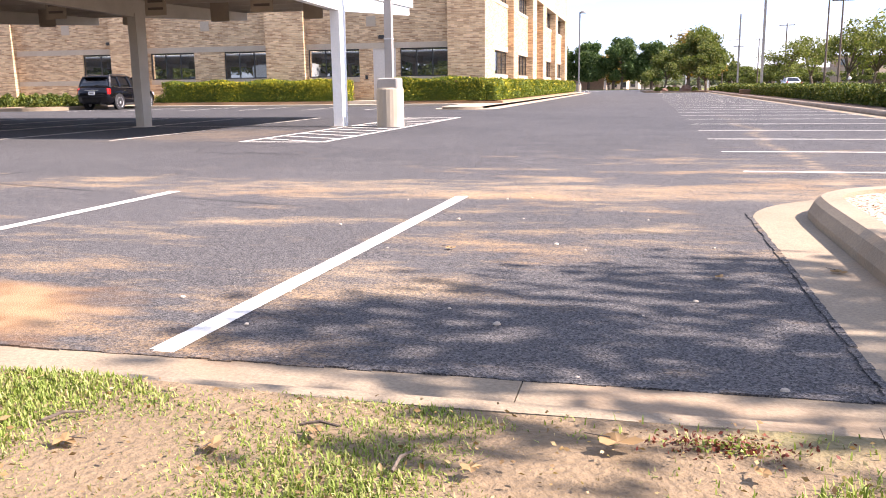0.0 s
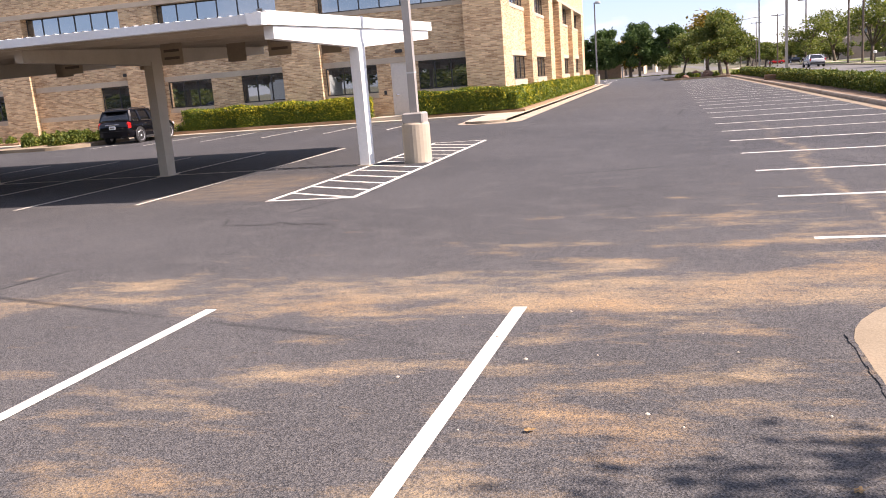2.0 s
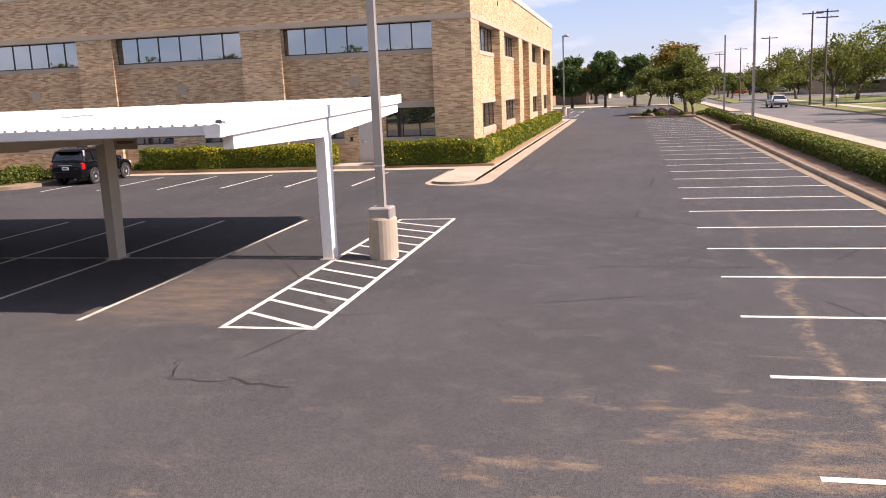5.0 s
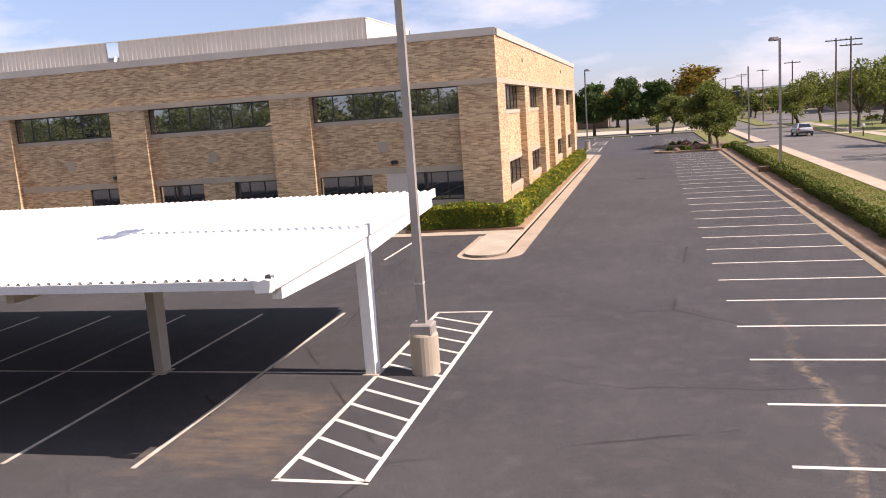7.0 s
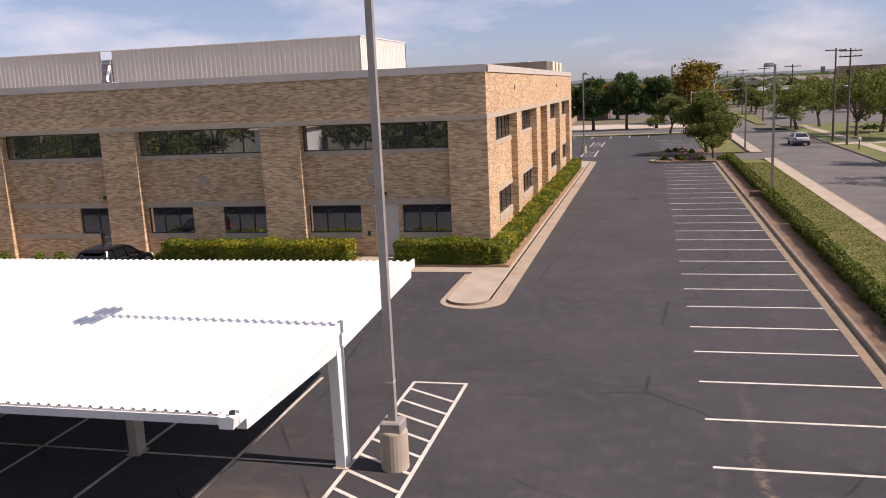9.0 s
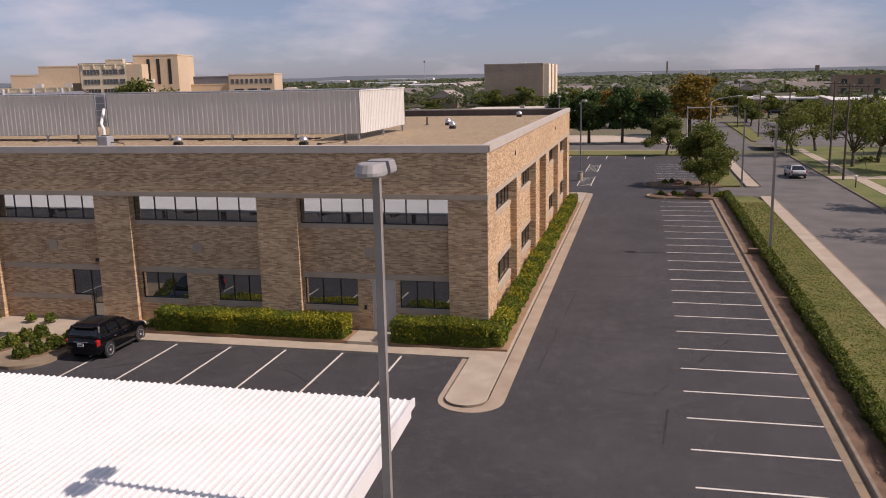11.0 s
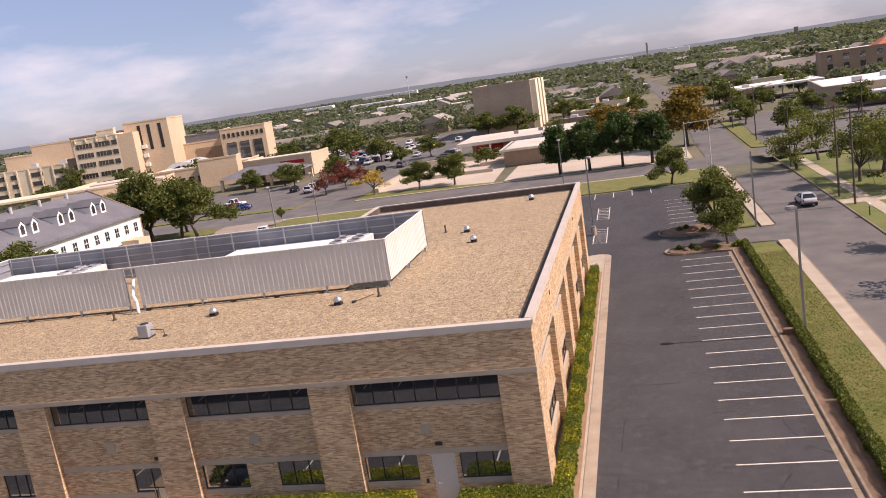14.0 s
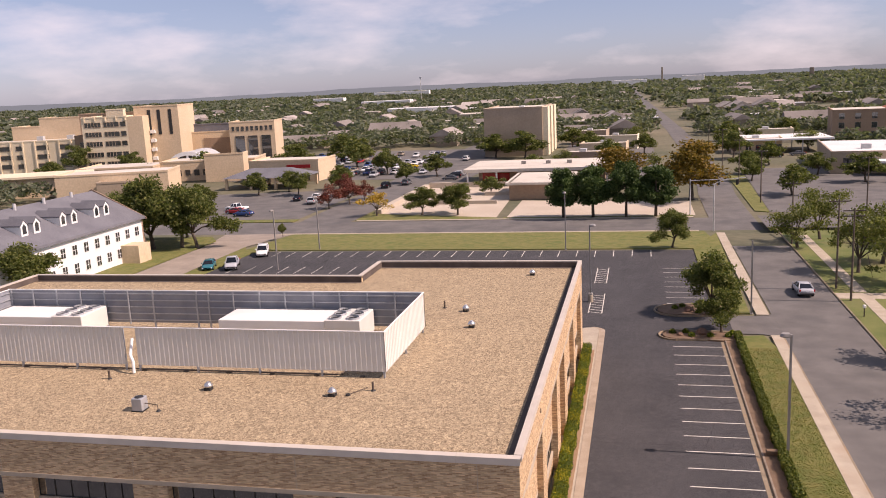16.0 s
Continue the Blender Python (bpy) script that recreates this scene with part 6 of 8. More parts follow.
            arch.matrix_basis = pose(sx * 0.862, v, 0.36, 0, 0, 0 if sx > 0 else 180)
    part("bumper", loft([[(u, v, q) for u, v in ((-0.8, -1.8), (-0.76, -2.02), (-0.5, -2.1), (0.5, -2.1), (0.76, -2.02), (0.8, -1.8))] for q in (0.36, 0.44, 0.54, 0.58)]), "car_black", c)
    part("tailgate_seam", Shape().box(-0.62, 0.62, -2.072, -2.06, 0.60, 0.612), "black_plastic", c)
    plate = part("number_plate", Shape().box(-0.16, 0.16, -2.085, -2.07, 0.70, 0.85), "plate_white", c, "white plate with a plain bar")
    part("plate_bar", Shape().box(-0.11, 0.11, -2.089, -2.086, 0.75, 0.80), "sign_letter", plate)
    part("chrome_strip", Shape().bevel_box(-0.36, 0.36, -2.075, -2.03, 0.885, 0.92, 0.01), "chrome", c, "chrome strip on the tailgate")
    part("rear_wiper", Shape().tube([((0.0, -1.93, 1.1), 0.012), ((0.35, -1.87, 1.18), 0.012)], 5), "black_plastic", c)
    part("exhaust", Shape().tube([((0.45, -2.12, 0.29), 0.03), ((0.45, -1.8, 0.29), 0.03)], 8), "chrome", c)


crossover(-17.4, -3.56, 0)

# hanging bay signs under the carport: a row on each side of the columns
def bay_sign(x, y, z, w, h, lines, label):
    sg = thing("bay_sign", (x, y, z), label, "sign", "bay signs")
    part("board", Shape().box(-w / 2, w / 2, -0.012, 0.012, 0.0, h), "sign_tan", sg)
    for u in (-w * 0.38, w * 0.38):
        part("hanger", Shape().box(u - 0.012, u + 0.012, -0.006, 0.006, h, roof_z(y) - z - 0.02), "beige_steel", sg)
    for i, text in enumerate(lines):
        zc = h * (0.62 - 0.32 * i)
        if text:
            cu = bpy.data.curves.new("lettering", "FONT")
            cu.body, cu.size, cu.align_x, cu.extrude = text, 0.085, "CENTER", 0.002
            cu.materials.append(MATS["sign_letter"])
            ob = new("lettering", cu)
            ob.parent = sg
            ob.matrix_basis = pose(0, -0.015, zc - 0.03, 90, 0, 0)
            tagged(ob, "dark brown lettering")
        else:
            part("text_bar", Shape().box(-w * 0.36, w * 0.36, -0.016, -0.012, zc - 0.03, zc + 0.025), "sign_letter", sg)


for k in range(0, -16, -1):
    bay_sign(-0.68 + 2.56 * k, -23.1, 2.53, 0.52, 0.50, ["RESERVED", ""] if k == 0 else ["", ""], "small brown hanging parking sign under the carport")
    bay_sign(-0.84 + 2.60 * k, -19.7, 2.63, 0.52, 0.48, [], "blank back of a small brown hanging parking sign")
# ---------------------------------------------------------------- trees
def tree_meshes(seed, kind, leaf, count, material):
    """Trunk and crown of a tree 8 m high and 7 m across."""
    rng = np.random.default_rng(seed)
    wood, tips = Shape(), []
    if kind == "pine":
        wood.tube([((0, 0, 0), 0.24), ((0.05, 0.02, 2.0), 0.19), ((0.0, 0.05, 5), 0.12), ((0.05, 0, 7.6), 0.03)], 8)
        lobes = []
        for k in range(44):
            z = 2.3 + 5.1 * (k / 43) ** 0.95
            r = (3.1 * (1 - ((z - 3.6) / 4.6) ** 2) ** 0.5 if z > 3.6 else 2.9 * (0.6 + 0.4 * (z - 2.0) / 1.6))
            a = rng.uniform(0, 2 * math.pi)
            q = r * rng.uniform(0.35, 0.78)
            lobes.append((np.array([q * math.cos(a), q * math.sin(a), z]), np.array([0.95, 0.95, 0.7]) * rng.uniform(0.75, 1.2)))
            wood.tube([((0, 0, z - 0.3), 0.05), ((q * 0.8 * math.cos(a), q * 0.8 * math.sin(a), z), 0.015)], 5)
    else:
        fork = rng.uniform(1.5, 2.0)
        lean = rng.normal(size=2) * 0.15
        wood.tube([((0, 0, -0.1), 0.32), ((0, 0, 0.15), 0.22), ((lean[0] * 0.5, lean[1] * 0.5, fork * 0.6), 0.18), ((lean[0], lean[1], fork), 0.17)], 9)
        lobes = []
        for k in range(7):
            a = k * 2.4 + rng.uniform(-0.4, 0.4)
            z = rng.uniform(2.9, 6.2)
            reach = rng.uniform(1.6, 2.8) * (1.0 if z < 5 else 0.7)
            mid = np.array([lean[0] + reach * 0.45 * math.cos(a), lean[1] + reach * 0.45 * math.sin(a), fork + (z - fork) * 0.55])
            tip = np.array([reach * math.cos(a), reach * math.sin(a), z])
            wood.tube([((lean[0], lean[1], fork - 0.1), 0.11), (mid, 0.07), (tip, 0.025)], 6)
            for j in range(2):
                side = tip + rng.normal(size=3) * 0.9
                wood.tube([(mid, 0.045), (side, 0.012)], 5)
                lobes.append((side, rng.uniform(0.7, 1.15) * np.array([1.1, 1.1, 0.8])))
            lobes.append((tip, rng.uniform(0.8, 1.25) * np.array([1.15, 1.15, 0.85])))
        lobes.append((np.array([0, 0, 6.6]), np.array([1.3, 1.3, 0.9])))
        lobes.append((np.array([0.2, -0.3, 5.0]), np.array([1.8, 1.8, 1.2])))
    share = np.array([l[1].prod() ** 0.67 for l in lobes])
    which = rng.choice(len(lobes), count, p=share / share.sum())
    d = rng.normal(size=(count, 3))
    d /= np.linalg.norm(d, axis=1)[:, None]
    r = rng.random(count)[:, None] ** 0.4
    c, e = np.array([l[0] for l in lobes])[which], np.array([l[1] for l in lobes])[which]
    p = c + d * e * r * (1 + 0.18 * rng.normal(size=(count, 1)))
    p[:, 2] = np.clip(p[:, 2], (2.0 if kind == "pine" else 1.0) + 0.5 * rng.random(count), 8.1)
    verts, faces = leaves(p, leaf, rng)
    return wood.mesh("trunk", "bark", True), soup("crown", verts, faces, material)


OAKS = [tree_meshes(s, "oak", 0.155, 10500, "oak_leaf") for s in (11, 12, 13)]
FAR_OAKS = [tree_meshes(s, "oak", 0.24, 3600, "oak_leaf") for s in (14, 15, 16)]
PALE = [tree_meshes(s, "oak", 0.15, 3400, "pale_leaf") for s in (21, 22, 23)]
PINES = [tree_meshes(s, "pine", 0.16, 14000, "pine_leaf") for s in (31, 32)]
AUTUMN = [tree_meshes(41, "oak", 0.17, 5200, "autumn_leaf")]
THIN = tree_meshes(24, "oak", 0.15, 2100, "pale_leaf")
YELLOW = [tree_meshes(51, "oak", 0.19, 1700, "yellow_leaf")]
RED = [tree_meshes(61, "oak", 0.19, 2600, "red_leaf")]
TURN = [0]


def tree(x, y, h, r, pair, label, group="trees", z=0.05):
    TURN[0] += 1
    t = thing("tree", (x, y, z), label, "tree", group)
    t.matrix_basis = pose(x, y, z, 0, 0, (TURN[0] * 77) % 360) @ Matrix.Diagonal((r / 3.5, r / 3.5, h / 8.0, 1))
    part("trunk", pair[0], "", t)
    part("crown", pair[1], "", t)
    return t


tree(13.4, 50.9, 5.0, 2.4, OAKS[0], "dense dark green oak in the kerbed island", z=0.15)
tree(13.2, 58.8, 7.3, 3.4, OAKS[1], "broad dark green oak beside the drive", z=0.15)
tree(10.2, 95.6, 6.0, 2.9, OAKS[2], "small round-headed green tree on the rear grass")
for k, (x, h) in enumerate(((8.3, 9.6), (2.9, 10.6), (-3.2, 9.8), (-8.8, 9.6))):
    tree(x, 125.8, h, 4.6 - 0.3 * (k % 2), PINES[k % 2], "dense dark green pine in a row by the street", "pines in a row")
tree(15.9, 148, 13.5, 8.6, AUTUMN[0], "large tree turning golden brown beside the street")
tree(-0.5, 176, 10.0, 7.0, AUTUMN[0], "broad russet tree behind the pines")
tree(-38.2, 132.4, 6.2, 3.8, OAKS[0], "low round green tree on the concrete pad", "young trees on the pad")
tree(-30.6, 131.6, 6.6, 3.8, OAKS[2], "low round green tree on the concrete pad", "young trees on the pad")
tree(-47.6, 131.0, 5.6, 3.0, YELLOW[0], "thin tree with yellow autumn leaves")
for k, (x, y, h, r) in enumerate(((-60.0, 150, 6.5, 3.2), (-62.5, 143, 6.0, 2.8), (-58.6, 157, 5.0, 2.4), (-66, 165, 6.0, 3.0))):
    tree(x, y, h, r, RED[0], "tree with dark red autumn leaves by the street", "red trees")
for k, (x, y, h, r) in enumerate(((-78.1, 96.5, 14, 6.4), (-73.4, 98.0, 12, 5.6), (-70.2, 97.6, 11.0, 5.0), (-84, 103, 12, 6.0), (-78, 108, 9, 4.5), (-90, 104, 9.5, 4.6), (-75.0, 60.0, 8.6, 4.8), (-86, 56, 9, 5))):
    tree(x, y, h, r, OAKS[k % 3], "big dark green oak beside the white house", "oaks by the house")
tree(-58.7, 112.4 - 4.2, 2.6, 0.9, OAKS[1], "tiny young tree on the street verge")
for k, (x, y, h, r) in enumerate(((27.9, 95.0, 7.4, 3.9), (32.2, 101.6, 8.2, 3.9), (32.4, 78.5, 8.4, 3.8), (36.6, 84.0, 9.0, 4.6), (38.5, 71.5, 9.6, 5.0), (46, 97, 9.5, 5.0), (44, 62, 10, 5.2), (50, 76, 11, 6), (56, 90, 11, 6), (52, 106, 10, 5.5),
                                  (62, 100, 11, 6), (58, 64, 11, 6), (33.0, 43.0, 9.2, 4.4), (33.0, 29.5, 9.0, 4.4), (33.5, 16.0, 9.0, 4.2))):
    tree(x, y, h, r, PALE[k % 3], "spreading olive green tree on the lawn across the street", "trees on the lawn")
for k, (x, y, h, r) in enumerate(((36.4, 152.6, 7.0, 4.0), (32.1, 193, 6.5, 4.0), (55.1, 172.0, 7.0, 4.4), (48, 188, 6, 3.5), (40.4, 215, 7, 4), (31.5, 178, 6, 3.4), (70, 170, 8, 4.5), (33, 235, 9, 5))):
    tree(x, y, h, r, FAR_OAKS[k % 3], "round dark green tree by the flat white building", "trees round the forecourt")
for k, (x, y, h, r) in enumerate(((-44, 262, 9, 6), (-33, 258, 9.5, 6), (-24, 205, 6, 4), (-29, 163, 4.5, 3), (-52, 205, 7, 4), (-57, 190, 6, 3), (-73, 180, 7, 3.6), (-80, 168, 6.5, 3.2), (-86, 176, 6, 3), (-92, 170, 6.5, 3.5), (-70, 215, 8, 4.5), (-88, 240, 10, 6),
                                  (-100, 262, 11, 6.5), (-110, 240, 9, 6), (-135, 222, 9, 5), (-128, 232, 7, 5), (-200, 246, 11, 5), (-193, 222, 7, 5), (-150, 215, 6, 4), (-172, 238, 8, 5), (-96, 150, 5, 2.5), (-103, 158, 5, 2.5))):
    tree(x, y, h, r, FAR_OAKS[(k * 2) % 3], "dark green street tree among the far buildings", "far street trees")
tree(13.7, -38.15, 8.2, 2.0, THIN, "open-crowned tree in the gravel island that dapples the first bay")
for k in range(36):
    tree(-150 + k * 5.2, -60 - 8 * (k % 3), 8.6 + 0.7 * ((k * 7) % 3), 5.8, PALE[k % 3] if k % 2 else FAR_OAKS[k % 3], "tall green tree behind the start of the flight", "trees behind the verge")

for k in [i for i in range(30) if i not in (16, 17, 18, 19)]:
    tree(-140 + k * 5.9, -57 - 7 * (k % 3), 4.6 + 0.5 * (k % 4), 5.2, FAR_OAKS[k % 3], "low thick green bush under the trees", "bushes behind the verge", z=-0.8)

for k, (x, y, h, r) in enumerate(((-16, 214, 6.5, 3.6), (-4, 238, 7.5, 4.4), (7, 262, 7, 4), (9, 206, 5.5, 3), (-12, 276, 8, 4.6), (-20, 300, 8, 5), (4, 300, 8, 4.6), (34, 262, 8, 4.6), (44, 280, 7, 4), (58, 256, 7.5, 4.4), (38, 306, 8, 5), (60, 312, 8, 5))):
    tree(x, y, h, r, FAR_OAKS[k % 3] if k % 3 else PALE[k % 3], "round green tree beside the low shops", "trees among the low shops")
# ---------------------------------------------------------------- woods to the horizon
CLEAR = [(-64, 36, -80, 127), (-52, 17, 120, 182), (-128, -38, 120, 312), (-262, -84, 170, 312), (-115, -60, 55, 125), (26, 98, 30, 242), (12, 30, 120, 200), (-56, -20, 255, 300), (-42, 2, 165, 206), (66, 118, 270, 318), (-24, 13, 180, 330), (28, 66, 240, 330)]


def is_free(x, y, m=0.0):
    for x0, x1, y0, y1 in CLEAR:
        if x0 - m < x < x1 + m and y0 - m < y < y1 + m:
            return False
    for (xa, ya), (xb, yb) in zip(STREET, STREET[1:]):
        if ya <= y <= yb and abs(x - (xa + (xb - xa) * (y - ya) / (yb - ya))) < 8 + m:
            return False
    return True


rng = np.random.default_rng(77)
pts, sizes = [], []
made = 0
while made < 5600:
    r = 130 * math.exp(rng.random() * math.log(31))
    a = radians(rng.uniform(-48, 38))
    x, y = 6 + r * math.sin(a), -37 + r * math.cos(a)
    if y < 60 or not is_free(x, y, 4):
        continue
    clump = noise.noise((x * 0.006, y * 0.006, 3.0))
    if clump < (-0.12 if r < 420 else -0.28) and r < 1600:
        continue
    h = rng.uniform(4.5, 8.0)
    w = rng.uniform(3.2, 6.0) * (1.0 if r < 500 else 1.0 + min(r / 1400, 2.4))
    n = 150 if r < 420 else (85 if r < 1000 else 34)
    d = rng.normal(size=(n, 3))
    d /= np.linalg.norm(d, axis=1)[:, None]
    d[:, 2] = np.abs(d[:, 2]) * 1.1 - 0.35
    lump = 1 + 0.22 * rng.normal(size=(n, 1))
    p = np.array([x, y, h * 0.48]) + d * np.array([w, w, h * 0.5]) * lump
    p[:, 2] = np.maximum(p[:, 2], 0.5)
    pts.append(p)
    sizes.append(np.full(n, w * (0.17 if n == 150 else 0.25 if n == 85 else 0.46)))
    made += 1
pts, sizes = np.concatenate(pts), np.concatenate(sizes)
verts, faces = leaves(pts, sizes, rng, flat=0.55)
woods = new("woods", soup("woods", verts, faces, "hazed_wood_leaf"))
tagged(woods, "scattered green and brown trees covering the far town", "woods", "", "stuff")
# ---------------------------------------------------------------- far buildings
def block(parent, x0, x1, y0, y1, z0, z1, material, roof="flat_roof", name="wall"):
    w = part(name, Shape().box(x0, x1, y0, y1, z0, z1), material, parent)
    if roof:
        part("roof", Shape().box(x0 + 0.3, x1 - 0.3, y0 + 0.3, y1 - 0.3, z1 - 0.2, z1 + 0.06), roof, parent)
        part("parapet", Shape().box(x0 - 0.1, x1 + 0.1, y0 - 0.1, y0 + 0.3, z1, z1 + 0.5).box(x1 - 0.3, x1 + 0.1, y0 + 0.3, y1, z1, z1 + 0.5).box(x0 - 0.1, x0 + 0.3, y0 + 0.3, y1, z1, z1 + 0.5), material, parent)
    return w


PANE = {}


def pane(parent, x, y, z, w, h, facing="front", material="far_glass", depth=0.12):
    """A window set against a wall, its frame a little proud and the glass within."""
    key = (round(w, 2), round(h, 2), material)
    if key not in PANE:
        f = Shape()
        f.box(-w / 2, w / 2, -0.1, 0.1, -h / 2 - 0.12, -h / 2).box(-w / 2, w / 2, -0.1, 0.1, h / 2, h / 2 + 0.1)
        f.box(-w / 2 - 0.1, -w / 2, -0.1, 0.1, -h / 2, h / 2).box(w / 2, w / 2 + 0.1, -0.1, 0.1, -h / 2, h / 2)
        g = Shape().box(-w / 2, w / 2, -0.05, 0.05, -h / 2, h / 2)
        PANE[key] = (f.mesh("window", "far_stone"), g.mesh("pane", material))
    win = part("window", PANE[key][0], "", parent)
    win.matrix_basis = pose(x, y, z, 0, 0, 0 if facing == "front" else 90)
    part("pane", PANE[key][1], "", win)


hospital = thing("hospital", (-208.0, 259.5, -3.4), "large stepped tan and cream hospital with ribbon windows", "building", turn=13.2)
block(hospital, -62, 0.0, 0, 20, 0, 15.2, "far_cream")
for k, u in enumerate((-56, -49.5, -43, -36.5, -29.0, -23.5, -14.5, -5.5)):
    for row in range(4):
        pane(hospital, u, 0.0, 2.4 + 3.5 * row, 4.6 if k in (0, 2, 4, 6, 7) else 2.8, 1.7)
for k in range(13):
    part("pilaster", Shape().box(-60.5 + 4.75 * k, -60.0 + 4.75 * k, -0.35, 0.0, 0, 15.4), "far_cream", hospital)
block(hospital, 0.0, 6.9, -4, 14, 0, 16.5, "far_brown")
for row in range(4):
    pane(hospital, 3.6, -4.0, 2.6 + 3.6 * row, 3.2, 1.9)
block(hospital, 6.9, 24.0, -12.6, 8, 0, 23.4, "far_cream")
# right end in darker tan: the block's shaded side put into the colour
part("wall", Shape().box(24.002, 29.9, -12.6, 8, 0, 23.5), "far_tan", hospital)
for row in range(6):
    for u, w in ((11.0, 6.0), (18.0, 5.6), (22.4, 2.0)):
        pane(hospital, u, -12.6, 2.6 + 3.55 * row + (0.5 if row > 2 else 0), w, 1.7)
        for m in range(1, int(w / 1.2)):
            part("mullion", Shape().box(u - w / 2 + m * 1.2 - 0.06, u - w / 2 + m * 1.2 + 0.06, -12.72, -12.6, 1.75 + 3.55 * row + (0.5 if row > 2 else 0), 3.45 + 3.55 * row + (0.5 if row > 2 else 0)), "far_stone", hospital)
for u in (8.0, 12.0, 16.0, 20.0, 23.5):
    part("fin", Shape().box(u - 0.2, u + 0.2, -12.9, -12.6, 22.2, 23.8), "far_cream", hospital)
block(hospital, -34.4, -22.8, 18, 34, 15, 20.4, "far_tan")
block(hospital, -22.8, -6.3, 18, 34, 15, 23.6, "far_tan")
block(hospital, -6.3, 24.3, 18, 36, 0, 24.4, "far_brown")
block(hospital, 6, 13, 15, 18, 18, 25.8, "far_cream")
block(hospital, 24.4, 41.3, -5.4, 16, 0, 26.6, "far_tan")
# flat black panels put the shade of the slots into colour
for u in (29.5, 33.2, 37.5):
    part("recess", Shape().box(u, u + 1.2, -5.5, -5.3, 16, 25.4), "black_plastic", hospital)
for row in range(5):
    part("balcony", Shape().box(30.2, 32.0, -6.6, -5.42, 3 + 3.4 * row, 4.3 + 3.4 * row), "house_white", hospital)
for u in (-40, -20, -8, 2, 17):
    part("roof_plant", Shape().box(u, u + 2.5, 8, 10, 15.2, 17.0), "grey_steel", hospital)
block(hospital, 30.9, 58.7, 9.9, 24, 0, 15.2, "far_tan")
block(hospital, 40, 56, 14, 22, 15, 18.2, "shingle")
# flat brown panel stands in for a recess's shade
part("recess", Shape().box(46, 57.5, 9.7, 9.92, 3, 13.0), "far_brown", hospital)
block(hospital, 58.8, 76.5, 0.4, 18, 0, 18.8, "far_tan")
for k in range(9):
    pane(hospital, 60.3 + 1.85 * k, 0.4, 16.4, 1.1, 1.7)
# flat dark panels in place of the shade in tall recesses
for u in (61.0, 66.0, 71.2):
    part("recess", Shape().box(u, u + 3.6, 0.2, 0.42, 0.5, 13.6), "far_glass", hospital)
# vaulted entrance
vault = Shape().prism([(52.3 + 8.2 * math.cos(radians(a)), 3.0 + 7.6 * math.sin(radians(a))) for a in range(0, 181, 12)], "y", -36, -14)
part("vault", vault, "grey_steel", hospital, "barrel vault of grey metal")
ring = [(52.3 + r * math.cos(radians(b)), 3.0 + r * 0.93 * math.sin(radians(b))) for r, span in ((8.5, range(0, 181, 12)), (7.0, range(180, -1, -12))) for b in span]
part("arch", Shape().prism(ring, "y", -36.6, -36.0), "house_white", hospital, "white entrance arch")
for u, z in ((51.9, 10), (48.2, 9), (55.9, 9)):
    part("mullion", Shape().box(u, u + 0.7, -36.5, -36.25, 3, z), "house_white", hospital)
part("window", Shape().prism([(52.3 + 6.9 * math.cos(radians(a)), 3.0 + 6.5 * math.sin(radians(a))) for a in range(0, 181, 12)], "y", -36.2, -36.02), "far_glass", hospital)
part("canopy", Shape().box(50, 68, -44, -36.6, 3.6, 4.6).box(54, 74, -43, -38, 5.2, 5.7), "house_white", hospital, "white entrance canopy")
block(hospital, 44.0, 60.8, -35.9, -13, 0, 3.0, "far_tan", "")
block(hospital, 60.9, 76, -50, -30, 0, 6.4, "far_tan")
# long low tan wings in front
wing = thing("clinic_wing", (-208.0, 259.5, 0), "low tan clinic wing with flat roofs", "building", turn=13.2)
block(wing, 28, 52, -73, -52, 0, 5.4, "far_tan")
block(wing, 52, 82, -66, -48, 0, 5.9, "far_tan")
block(wing, 68, 80, -73, -66.1, 0, 8.2, "far_tan")
for k in range(5):
    pane(wing, 55.0 + 2.8 * k, -66.0, 2.6, 1.6, 1.8)
wing = thing("clinic_wing", (-166, 178, 0), "low tan building with a cream flat roof", "building", turn=20)
block(wing, -22, 14, -6, 8, 0, 5.6, "far_tan")
part("eave", Shape().box(-23, 15, -7, 9, 5.6, 6.2), "far_cream", wing)
for k in range(11):
    pane(wing, -20 + 3.2 * k, -6.0, 2.8, 1.5, 1.9)
wing = thing("clinic_wing", (-132, 172, 0), "low tan building with a stepped flat roof", "building", turn=18)
block(wing, -18, 12, -2, 14, 0, 6.4, "far_tan")
block(wing, -6, 4, -6, -2.1, 0, 4.4, "far_stone")

shop = thing("shop", (-97, 206, 0), "tan shop with dark openings and a red sign band", "building")
block(shop, -11.5, 10.5, -6, 9, 0, 6.0, "far_tan")
part("sign_band", Shape().box(0.5, 8.0, -6.15, -6.0, 4.0, 5.0), "car_red", shop, "red sign band")
part("opening", Shape().box(0.8, 7.6, -6.06, -5.9, 0.2, 3.4), "far_glass", shop)
part("opening", Shape().box(-9, -5, -6.06, -5.9, 0.2, 2.8), "far_glass", shop)
shop = thing("drive_canopy", (-96, 188, 0), "low hipped grey shingle canopy on posts", "canopy")
part("roof", loft([[(-12, -7, 3.2), (12, -7, 3.2), (12, 7, 3.2), (-12, 7, 3.2)], [(-6, -0.3, 5.4), (6, -0.3, 5.4), (6, 0.3, 5.4), (-6, 0.3, 5.4)]]), "shingle", shop)
for x in (-11, -3.7, 3.7, 11):
    for y in (-6, 6):
        part("post", Shape().box(x - 0.35, x + 0.35, y - 0.35, y + 0.35, 0, 3.2), "far_tan", shop)
